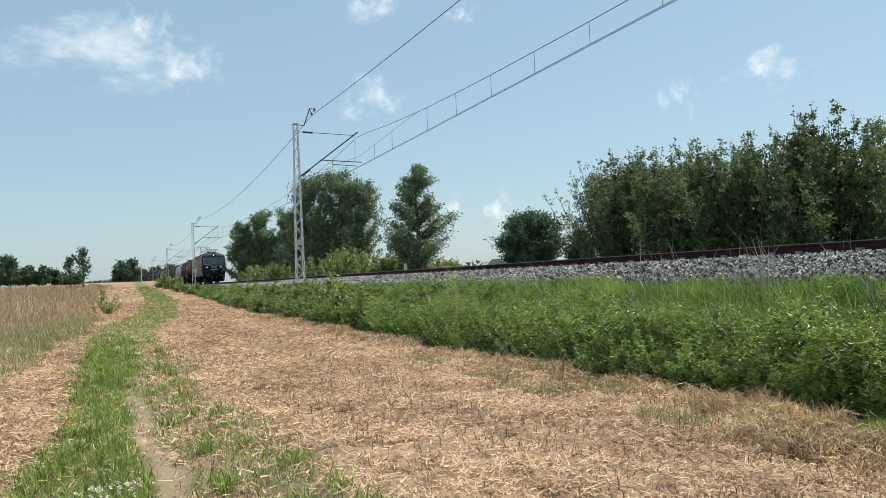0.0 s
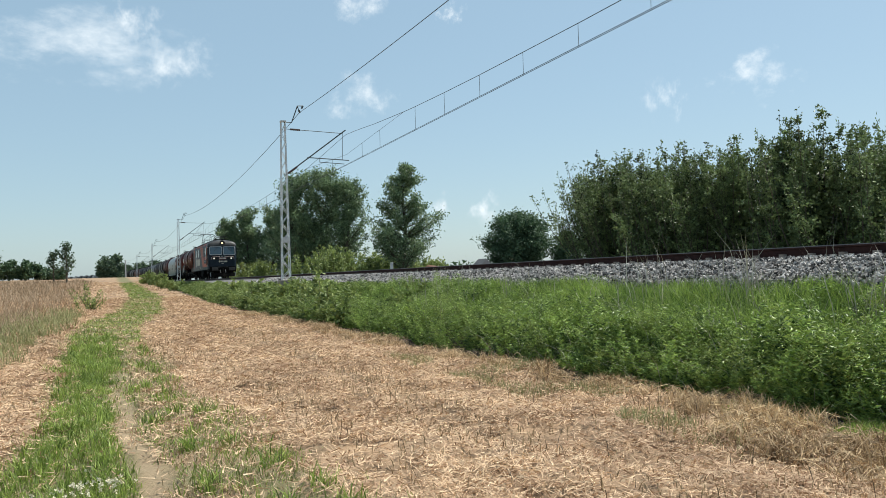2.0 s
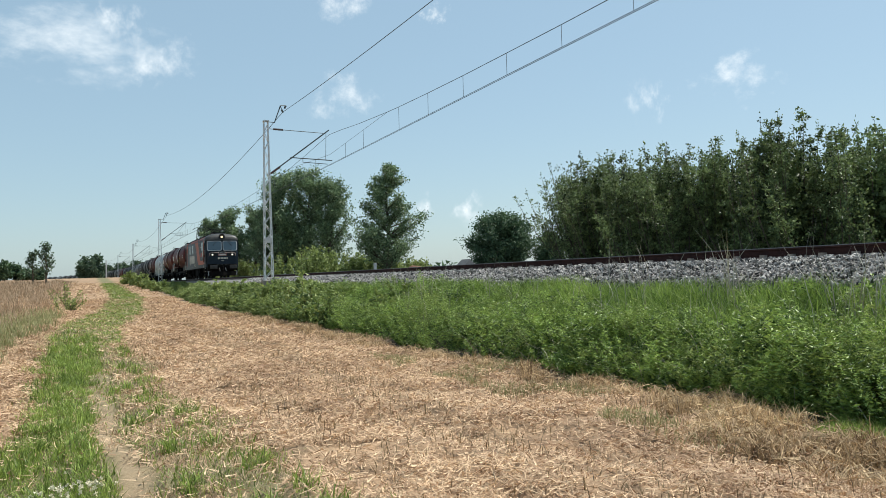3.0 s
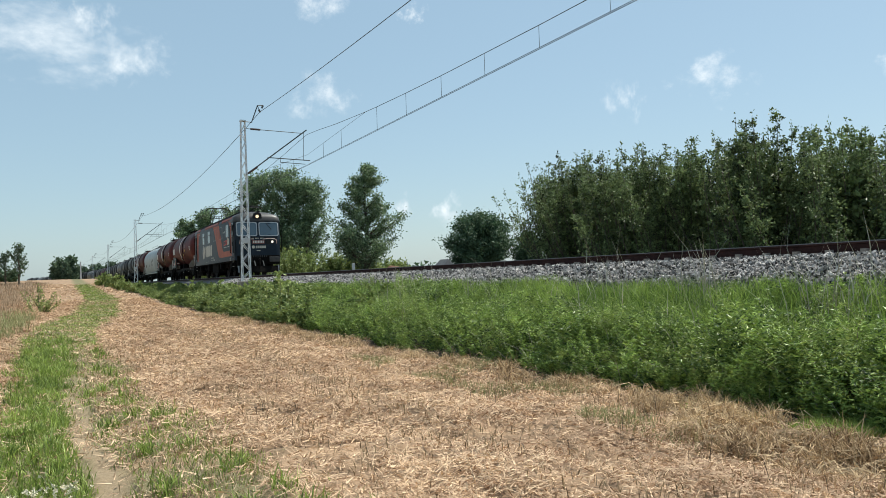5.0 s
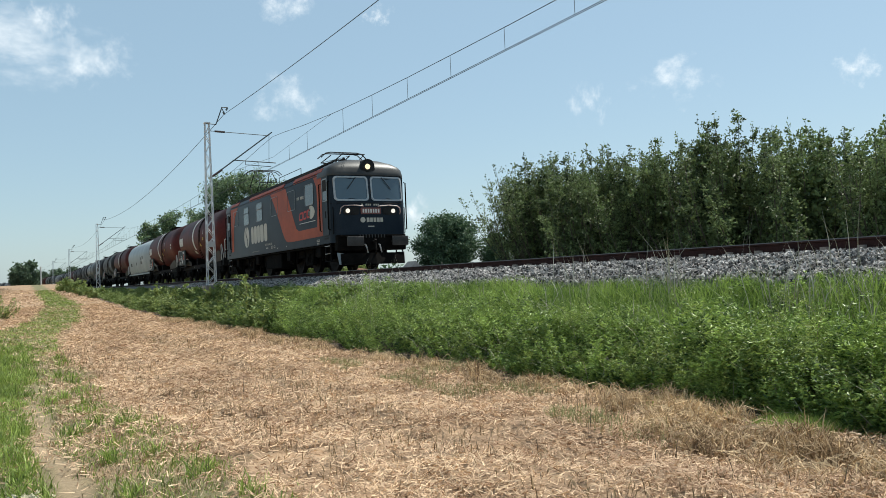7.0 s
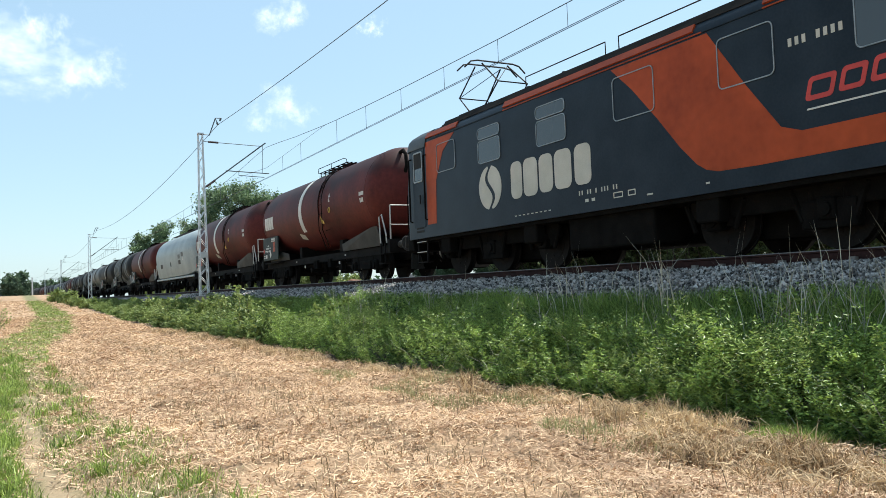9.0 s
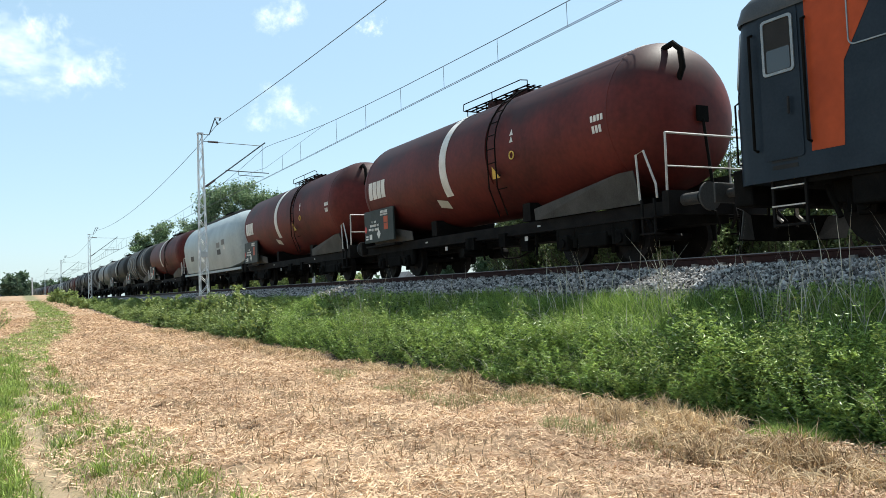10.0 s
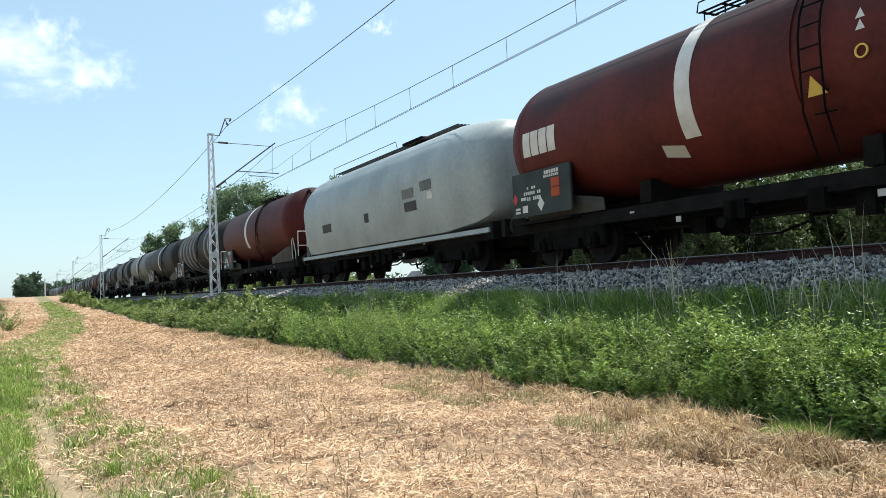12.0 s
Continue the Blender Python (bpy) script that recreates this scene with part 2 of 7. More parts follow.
SILO = surface("silo_grey", (0.22, 0.25, 0.25), (0.35, 0.385, 0.38), 0.7, 0.45, 0, 0.04, 9)
SADDLE = surface("saddle_grey", (0.028, 0.027, 0.026), (0.07, 0.067, 0.064), 2, 0.6, 0, 0.1, gloss=0.2)
BOARD = surface("placard_board", (0.02, 0.026, 0.024), (0.045, 0.053, 0.05), 2, 0.6, 0, 0.05, gloss=0.2)
SOIL = surface("soil_heap", (0.104, 0.048, 0.028), (0.192, 0.1, 0.064), 2, 0.95, 0, 0.6)
TILES = surface("grey_roof", (0.07, 0.07, 0.075), (0.14, 0.14, 0.14), 2, 0.8, 0, 0.2)
POST_WHITE = surface("white_post", (0.4, 0.4, 0.4), (0.56, 0.56, 0.552), 4, 0.7, 0, 0.1)
FLOWER = surface("white_petals", (0.66, 0.60, 0.44), (0.80, 0.74, 0.58), 4, 0.8, 0, 0, gloss=0.1)


# ---- building helpers ----
def finish(bm, mat, name, smooth=False):
    me = bpy.data.meshes.new(name)
    bm.normal_update()
    bm.to_mesh(me)
    bm.free()
    me.materials.append(mat)
    if smooth:
        me.polygons.foreach_set("use_smooth", [True] * len(me.polygons))
        me.set_sharp_from_angle(angle=radians(40))
    return me


def part(name, bm, mat, parent=None, label="", smooth=False):
    ob = new(name, finish(bm, mat, name, smooth))
    if parent:
        ob.parent = parent
    return tagged(ob, label)


def quick(name, verts, faces, mat, parent=None):
    """An object from whole arrays of corners and four-sided faces."""
    me = bpy.data.meshes.new(name)
    me.from_pydata(verts.tolist() if isinstance(verts, np.ndarray) else verts, [], faces.tolist() if isinstance(faces, np.ndarray) else faces)
    me.materials.append(mat)
    ob = new(name, me)
    if parent:
        ob.parent = parent
    return ob


def box(bm, x0, x1, y0, y1, z0, z1, bevel=0.0):
    m = Matrix.LocRotScale(((x0 + x1) / 2, (y0 + y1) / 2, (z0 + z1) / 2), None, (abs(x1 - x0), abs(y1 - y0), abs(z1 - z0)))
    made = bmesh.ops.create_cube(bm, size=1, matrix=m)["verts"]
    if bevel:
        edges = {e for v in made for e in v.link_edges}
        bmesh.ops.bevel(bm, geom=list(edges), offset=bevel, segments=2, affect="EDGES", profile=0.5)
    return bm


def rod(bm, a, b, r, n=6, r2=None):
    a, b = Vector(a), Vector(b)
    way = b - a
    m = Matrix.Translation((a + b) / 2) @ way.to_track_quat("Z", "Y").to_matrix().to_4x4()
    bmesh.ops.create_cone(bm, cap_ends=True, segments=n, radius1=r, radius2=r if r2 is None else r2, depth=way.length, matrix=m)
    return bm


def pipe(bm, points, r, n=6):
    """One bent tube through the points."""
    pts = [Vector(p) for p in points]
    rows = []
    for k, p in enumerate(pts):
        way = (pts[min(k + 1, len(pts) - 1)] - pts[max(k - 1, 0)]).normalized()
        ref = Vector((0, 0, 1)) if abs(way.z) < 0.9 else Vector((1, 0, 0))
        u = way.cross(ref).normalized()
        w = u.cross(way)
        if rows:
            u = (u_last - way * u_last.dot(way)).normalized()
            w = u.cross(way)
        u_last = u
        rows.append([bm.verts.new(p + (u * math.cos(6.2832 * j / n) + w * math.sin(6.2832 * j / n)) * r) for j in range(n)])
    made = []
    for p, q in zip(rows, rows[1:]):
        for j in range(n):
            i = (j + 1) % n
            made.append(bm.faces.new((p[j], p[i], q[i], q[j])))
    made += [bm.faces.new(rows[0]), bm.faces.new(rows[-1])]
    bmesh.ops.recalc_face_normals(bm, faces=made)
    return bm


def lathe(bm, profile, n=40, cz=0.0, sx=1.0, sz=1.0, a0=0.0, a1=2 * math.pi):
    """Turns rows of (y, radius) about the y axis at height cz; a0 and a1 are measured from the top towards -x."""
    closed = a1 - a0 > 2 * math.pi - 1e-6
    count = n if closed else n + 1
    rings = [[bm.verts.new((-math.sin(a0 + (a1 - a0) * k / n) * r * sx, y, cz + math.cos(a0 + (a1 - a0) * k / n) * r * sz)) for k in range(count)] for y, r in profile]
    for p, q in zip(rings, rings[1:]):
        for k in range(n):
            j = (k + 1) % count
            bm.faces.new((p[k], q[k], q[j], p[j]))
    bmesh.ops.recalc_face_normals(bm, faces=bm.faces)
    return bm


def plate(bm, corners, thick, way=(-1, 0, 0)):
    """A flat sheet with these corners, thickened along way."""
    base = [bm.verts.new(c) for c in corners]
    top = [bm.verts.new(Vector(c) + Vector(way) * thick) for c in corners]
    bm.faces.new(base)
    bm.faces.new(top)
    for k in range(len(base)):
        j = (k + 1) % len(base)
        bm.faces.new((base[k], base[j], top[j], top[k]))
    bmesh.ops.recalc_face_normals(bm, faces=bm.faces)
    return bm


def rounded(y0, y1, z0, z1, r, n=4):
    """The outline of a rounded rectangle in the y-z plane."""
    out = []
    for cy, cz, start in ((y1 - r, z1 - r, 0), (y0 + r, z1 - r, 90), (y0 + r, z0 + r, 180), (y1 - r, z0 + r, 270)):
        for k in range(n + 1):
            a = radians(start + 90 * k / n)
            out.append((cy + r * math.cos(a), cz + r * math.sin(a)))
    return out


def ring(bm, outer, inner, x, thick, way=(-1, 0, 0)):
    """A frame between two outlines of equal length, standing proud of the plane x."""
    rows = [[bm.verts.new((x + way[0] * t, y, z)) for y, z in line] for line, t in ((outer, 0), (outer, thick), (inner, thick), (inner, 0))]
    for p, q in zip(rows, rows[1:]):
        for k in range(len(p)):
            j = (k + 1) % len(p)
            bm.faces.new((p[k], p[j], q[j], q[k]))
    bmesh.ops.recalc_face_normals(bm, faces=bm.faces)
    return bm


def track_x(y):
    return X_TRACK - BEND * max(0.0, y - Y_BEND) ** 2


def smooth(a, b, v):
    t = np.clip((v - a) / (b - a), 0, 1)
    return t * t * (3 - 2 * t)


LATTICE = np.random.default_rng(77).uniform(0, 2 * np.pi, (256, 256))


def patchy(x, y, scale, seed=0.0):
    """Smooth random patches between about -0.6 and 0.6 over arrays of places."""
    x, y = np.asarray(x, float) * scale + seed * 17.3, np.asarray(y, float) * scale + seed * 9.1
    i, j = np.floor(x).astype(int), np.floor(y).astype(int)
    fx, fy = x - i, y - j
    def corner(a, b):
        turn = LATTICE[(i + a) & 255, (j + b) & 255]
        return np.cos(turn) * (fx - a) + np.sin(turn) * (fy - b)
    u, v = fx * fx * fx * (fx * (fx * 6 - 15) + 10), fy * fy * fy * (fy * (fy * 6 - 15) + 10)
    near, far = corner(0, 0) * (1 - u) + corner(1, 0) * u, corner(0, 1) * (1 - u) + corner(1, 1) * u
    return near * (1 - v) + far * v


def ground_z(x, y):
    """Field, embankment and the land behind it; arrays or numbers."""
    x, y = np.asarray(x, float), np.asarray(y, float)
    u = x + BEND * np.maximum(0, y - Y_BEND) ** 2
    field = 2.9 * smooth(40, 175, y) - 0.006 * np.clip(-x - 10, 0, 60)
    wave = 0.05 * np.sin(x * 1.3 + 0.4 * y) * np.sin(y * 0.7) + 0.03 * np.sin(3.1 * x + 1.7 * y)
    mats = 0.07 * patchy(x, y * 0.6, 1.3, 41.0) + 0.055 * patchy(x, y, 3.1, 43.0)
    wave += mats * smooth(60, 30, y) * (1 - 0.6 * smooth(1.6, 1.0, x) * smooth(-1.0, -0.6, x))
    wave *= smooth(9.0, 7.0, u)
    behind = 1.35 + 0.0 * x
    a = np.clip((u - 6.9) / 1.7, 0, 1)
    b = smooth(14.4, 16.0, u)
    return (field + wave) * (1 - a) + 1.22 * a * (1 - b) + behind * a * b


# ---- ground ----
def path_left(y):
    return np.interp(y, [0, 7.5, 11, 18, 27, 36, 46, 56, 76, 104, 130], [-0.85, -0.75, -0.66, -0.75, -1.2, -0.95, 0.2, 0.75, 1.8, 1.5, 1.4])


def path_right(y):
    return np.interp(y, [0, 7, 10, 12.5, 18, 25, 34, 46, 54, 72, 82, 95, 130], [1.7, 1.6, 1.35, 1.0, 0.8, 0.75, 1.2, 2.8, 3.15, 4.2, 3.85, 3.5, 3.1])


def rut(y):
    """The middle line of the bare wheel rut."""
    return np.interp(y, [0, 6.6, 9, 13, 17, 24], [0.42, 0.33, 0.14, 0.12, 0.3, 0.4]) + 0.03 * np.sin(1.9 * y)


def axis(rows):
    out = []
    for a, b, step in rows:
        out += list(np.arange(a, b, step))
    return np.array(out + [rows[-1][1]])


def make_ground():
    xs = axis([(-4000, -400, 400), (-400, -60, 34), (-60, -8, 2.0), (-8, -2, 0.2), (-2, 7.2, 0.09), (7.2, 9.2, 0.16), (9.2, 18, 0.4), (18, 80, 4), (80, 400, 40), (400, 4000, 400)])
    ys = axis([(-400, -40, 60), (-40, -8, 2.0), (-8, 3, 0.4), (3, 16, 0.1), (16, 30, 0.2), (30, 60, 0.5), (60, 240, 2.5), (240, 600, 20), (600, 4000, 200)])
    gx, gy = np.meshgrid(xs, ys)
    gz = ground_z(gx, gy)
    near = (gy > 2) & (gy < 60) & (gx > -8) & (gx < 8)
    gz = gz + near * np.random.normal(0, 0.008, gz.shape)
    n, m = len(xs), len(ys)
    idx = np.arange(n * m).reshape(m, n)
    faces = np.stack([idx[:-1, :-1], idx[:-1, 1:], idx[1:, 1:], idx[1:, :-1]], -1).reshape(-1, 4)
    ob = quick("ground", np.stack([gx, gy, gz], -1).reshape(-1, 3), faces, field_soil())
    me = ob.data
    me.polygons.foreach_set("use_smooth", [True] * len(me.polygons))
    x, y = gx.ravel(), gy.ravel()
    rough = patchy(x * 0.9, y * 0.45, 1.0)
    left, right = path_left(y), path_right(y)
    ragged = 0.5 * rough + 0.3 * patchy(x, y, 2.7, 8.0)
    core = smooth(left - 0.4, left + 0.3, x + ragged) * smooth(right + 0.45, right - 0.45, x + ragged)
    mixed = 1 - 0.8 * smooth(0.3, 0.6, x) * smooth(24, 12, y) * smooth(-0.25, 0.1, -patchy(x, y, 0.9, 12.0))
    green = core * mixed + 0.25 * np.clip(rough - 0.1, 0, 1)
    bank = smooth(6.6, 7.1, x + BEND * np.maximum(0, y - Y_BEND) ** 2)
    green = np.maximum(green, bank)
    green = np.maximum(green, 0.6 * smooth(-1.3, -2.3, x + ragged) * smooth(14, 22, y) * smooth(60, 30, y))
    bare = 0.8 * smooth(0.2, 0.04, abs(x - rut(y)) + 0.25 * ragged) * smooth(19, 9, y)
    # dark bank soil; the shade below the weeds is painted into its colour
    shaded_earth = smooth(5.95, 6.6, x + 0.35 * rough + 0.02 * np.minimum(y, 9) - 0.15)
    for key, values in (("green", green), ("bare", bare), ("shaded_earth", shaded_earth)):
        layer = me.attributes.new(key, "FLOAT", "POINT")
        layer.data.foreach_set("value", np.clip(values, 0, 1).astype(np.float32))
    return tagged(ob, "dry mown field with a green farm track and railway bank", "ground", kind="structure")


def blades(name, base, height, width, lean, mat, label, category, turn=None):
    """Narrow upright blades, one four-sided sheet each, bent over towards the tip."""
    n = len(base)
    a = np.random.uniform(0, 2 * np.pi, n) if turn is None else turn
    side = np.stack([np.cos(a), np.sin(a), np.zeros(n)], -1) * (width / 2)[:, None]
    b = np.random.uniform(0, 2 * np.pi, n)
    tip = np.stack([np.cos(b) * lean * height, np.sin(b) * lean * height, height * np.sqrt(np.clip(1 - lean ** 2, 0.02, 1))], -1)
    mid = tip * np.array([0.35, 0.35, 0.6])
    v = np.stack([base - side, base + side, base + mid + side * 0.8, base + mid - side * 0.8, base + tip], 1).reshape(-1, 3)
    k = np.arange(n)[:, None] * 5
    quads = (k + np.array([0, 1, 2, 3])).tolist()
    tips = (k + np.array([3, 2, 4])).tolist()
    ob = quick(name, v, quads + tips, mat)
    return tagged(ob, label, category, kind="stuff")


def scatter(n, x0, x1, y0, y1, power=1.0):
    """Places on the ground, denser towards y0 when power is above one."""
    x = np.random.uniform(x0, x1, n)
    y = y0 + (y1 - y0) * np.random.uniform(0, 1, n) ** power
    y = y - np.random.exponential(0.9, n) * (y < y0 + 4)
    return x, y


def on_ground(x, y, lift=0.0):
    return np.stack([x, y, ground_z(x, y) + lift], -1)


def in_path(x, y):
    return (x > path_left(y)) & (x < path_right(y))


def in_path_zone(x, y):
    """How far a place lies inside the track, softened at its ragged edges: 0 outside, 1 inside."""
    ragged = 0.5 * patchy(x * 0.9, y * 0.45, 1.0) + 0.3 * patchy(x, y, 2.7, 8.0)
    return smooth(path_left(y) - 0.3, path_left(y) + 0.2, x + ragged) * smooth(path_right(y) + 0.35, path_right(y) - 0.35, x + ragged)


def strips(name, base, length, width, turn, lift, curl, mat, label, category):
    """Flat bent strips of hay: two four-sided faces each, lying along turn and bowed upwards by lift."""
    n = len(base)
    way = np.stack([np.cos(turn), np.sin(turn), np.zeros(n)], -1) * (length / 2)[:, None]
    side = np.stack([-np.sin(turn), np.cos(turn), np.random.normal(0, 0.7, n)], -1) * (width / 2)[:, None]
    up = np.zeros((n, 3))
    up[:, 2] = lift
    bow = np.stack([-np.sin(turn), np.cos(turn), np.zeros(n)], -1) * (curl * length)[:, None]
    mid = base + up + bow
    tilt = np.zeros((n, 3))
    tilt[:, 2] = np.random.normal(0, 0.12, n) * length
    a, b = base - way - tilt, base + way + tilt
    v = np.stack([a - 0.6 * side, a + 0.6 * side, mid + side, mid - side, b + 0.3 * side, b - 0.3 * side], 1).reshape(-1, 3)
    k = np.arange(n)[:, None] * 6
    f = np.concatenate([k + np.array([0, 1, 2, 3]), k + np.array([3, 2, 4, 5])])
    return tagged(quick(name, v, f, mat), label, category, kind="stuff")


def make_straw():
    x, y = scatter(540000, -7, 7.0, 3.4, 70, 2.3)
    x2, y2 = scatter(14000, -6, 6.9, -8, 2.6, 1.0)
    x3, y3 = scatter(30000, -6, 6.8, 62, 120, 1.2)
    x, y = np.concatenate([x, x2, x3]), np.concatenate([y, y2, y3])
    swath = patchy(x, y * 0.16, 0.9, 31.0) + 0.6 * patchy(x, y * 0.5, 2.2, 33.0)
    p = patchy(x, y, 3.2, 35.0) + 0.9 * swath
    track = in_path_zone(x, y)
    thin = 0.2 + 0.35 * (x > 0.35) * (y < 20) * (patchy(x, y, 0.9, 12.0) < 0.05)
    keep = (np.random.rand(len(x)) < 1.0 + 1.0 * p) & (np.random.rand(len(x)) < 1 - track * (1 - thin)) & (np.random.rand(len(x)) < 1 - 0.75 * smooth(6.0, 6.6, x))
    x, y, swath = x[keep], y[keep], swath[keep]
    n = len(x)
    base = on_ground(x, y, 0.012)
    base[:, 2] += np.random.exponential(0.010, n) + 0.06 * np.clip(0.4 + swath, 0, 1) * np.random.rand(n)
    a = np.random.uniform(0, np.pi, n)
    length = np.random.uniform(0.04, 0.13, n) * (1 + np.maximum(0, y) / 60)
    tilt = np.random.normal(0, 0.36, n)
    way = np.stack([np.cos(a) * np.cos(tilt), np.sin(a) * np.cos(tilt), np.sin(tilt)], -1) * length[:, None] / 2
    side = np.stack([-np.sin(a), np.cos(a), np.random.normal(0, 0.5, n)], -1) * (np.random.uniform(0.0018, 0.0038, n) * (1 + np.maximum(0, y) / 18))[:, None]
    v = np.stack([base - way - 1.45 * side, base + way, base - way + 1.45 * side], 1).reshape(-1, 3)
    f = np.arange(3 * n).reshape(-1, 3)
    tagged(quick("straw", v, f, STRAW), "loose pale cut straw lying on the field", "straw", kind="stuff")
    # wads of bent hay, lying in clumps
    cx, cy = scatter(15000, -4.5, 6.7, 3.2, 34, 2.0)
    swath = patchy(cx, cy * 0.16, 0.9, 31.0) + 0.6 * patchy(cx, cy * 0.5, 2.2, 33.0)
    keep = (np.random.rand(len(cx)) < 0.6 + 1.2 * swath) & (np.random.rand(len(cx)) < 1 - 0.9 * in_path_zone(cx, cy)) & (np.random.rand(len(cx)) < 1 - 0.6 * smooth(5.9, 6.6, cx))
    cx, cy = cx[keep], cy[keep]
    own = np.repeat(np.arange(len(cx)), 10)
    n = len(own)
    grow = 1 + np.maximum(0, cy[own]) / 40
    x, y = cx[own] + np.random.normal(0, 0.05, n) * grow, cy[own] + np.random.normal(0, 0.05, n) * grow
    turn = np.random.uniform(0, np.pi, len(cx))[own] + np.random.normal(0, 0.7, n)
    base = on_ground(x, y, 0.014)
    base[:, 2] += np.random.rand(n) * np.random.uniform(0.01, 0.075, len(cx))[own]
    strips("hay_wads", base, np.random.uniform(0.05, 0.15, n) * grow, np.random.uniform(0.0035, 0.008, n) * grow, turn, np.random.uniform(-0.005, 0.04, n), np.random.normal(0, 0.16, n), STRAW, "bent pale hay lying in small wads on the field", "hay")
    x, y = scatter(46000, -7, 6.9, 2.0, 34, 1.5)
    band = patchy(x, y * 0.16, 0.9, 31.0) + 0.6 * patchy(x, y * 0.5, 2.2, 33.0)
    keep = (np.random.rand(len(x)) < 0.5 - 1.9 * band) & (in_path_zone(x, y) < 0.6)
    x, y = x[keep], y[keep]
    n = len(x)
    blades("stubble", on_ground(x, y), np.random.uniform(0.05, 0.15, n), np.random.uniform(0.005, 0.009, n) * (1 + y / 25), np.random.uniform(0.1, 0.8, n), DRY_GRASS, "short brown stubble standing in the mown field", "stubble")
    # thin dark dead stems standing up out of the hay
    x, y = scatter(240, 0.8, 6.6, 4.4, 14, 1.2)
    n = len(x)
    blades("dead_stems", on_ground(x, y), np.random.uniform(0.08, 0.3, n), np.random.uniform(0.005, 0.008, n), np.random.uniform(0.05, 0.9, n), BARK, "thin dark dead stems sticking out of the hay", "dead stems")
    # tufts of dead grass along the bank's foot
    tufts = 4200
    tx, ty = scatter(tufts, 3.8, 7.0, -1.0, 40, 1.5)
    edge = 6.0 - 0.16 * (10 - np.clip(ty, 0, 10)) + 0.9 * patchy(tx, ty, 0.7, 5.0) + np.random.normal(0, 0.2, len(tx))
    keep = (tx > edge) & (tx < 6.28 + 0.2 * patchy(tx, ty, 0.9, 16.0)) & ~((tx > 5.85) & (ty > 3.4) & (ty < 5.6)) & (patchy(tx, ty, 1.3, 15.0) > -0.3)
    tx, ty = tx[keep], ty[keep]
    own = np.random.randint(0, len(tx), 52000)
    x, y = tx[own] + np.random.normal(0, 0.08, 52000), ty[own] + np.random.normal(0, 0.08, 52000)
    tall = (0.07 + 0.16 * np.random.rand(len(tx)) * (1 + 1.4 * np.clip(patchy(tx, ty, 0.9, 6.0), -0.6, 0.8)))[own]
    n = len(x)
    blades("dead_grass", on_ground(x, y), tall * np.random.uniform(0.5, 1.4, n), np.random.uniform(0.005, 0.012, n) * (1 + np.maximum(0, y) / 25), np.random.uniform(0.2, 0.99, n), DEAD_GRASS, "matted dead straw-coloured grass at the foot of the bank", "dry grass")
    own = np.random.randint(0, len(tx), 16000)
    x, y = tx[own] + np.random.normal(0, 0.12, 16000), ty[own] + np.random.normal(0, 0.12, 16000)
    strips("matted_grass", on_ground(x, y, 0.03) + np.random.rand(16000, 1) * np.array([0, 0, 0.1]), np.random.uniform(0.1, 0.32, 16000), np.random.uniform(0.004, 0.009, 16000), np.random.uniform(0, np.pi, 16000), np.random.uniform(0.0, 0.09, 16000), np.random.normal(0, 0.2, 16000), DEAD_GRASS, "fallen bent dead grass at the foot of the bank", "dry grass")
    x, y = scatter(15000, 4.9, 6.5, 7.0, 15, 1.2)
    keep = patchy(x, y, 0.8, 52.0) > 0.08
    x, y = x[keep], y[keep]
    n = len(x)
    blades("pale_grass", on_ground(x, y), np.random.uniform(0.06, 0.18, n), np.random.uniform(0.005, 0.009, n), np.random.uniform(0.2, 0.9, n), PALE_GRASS, "pale grey-green grass in patches along the bank's foot", "grass")


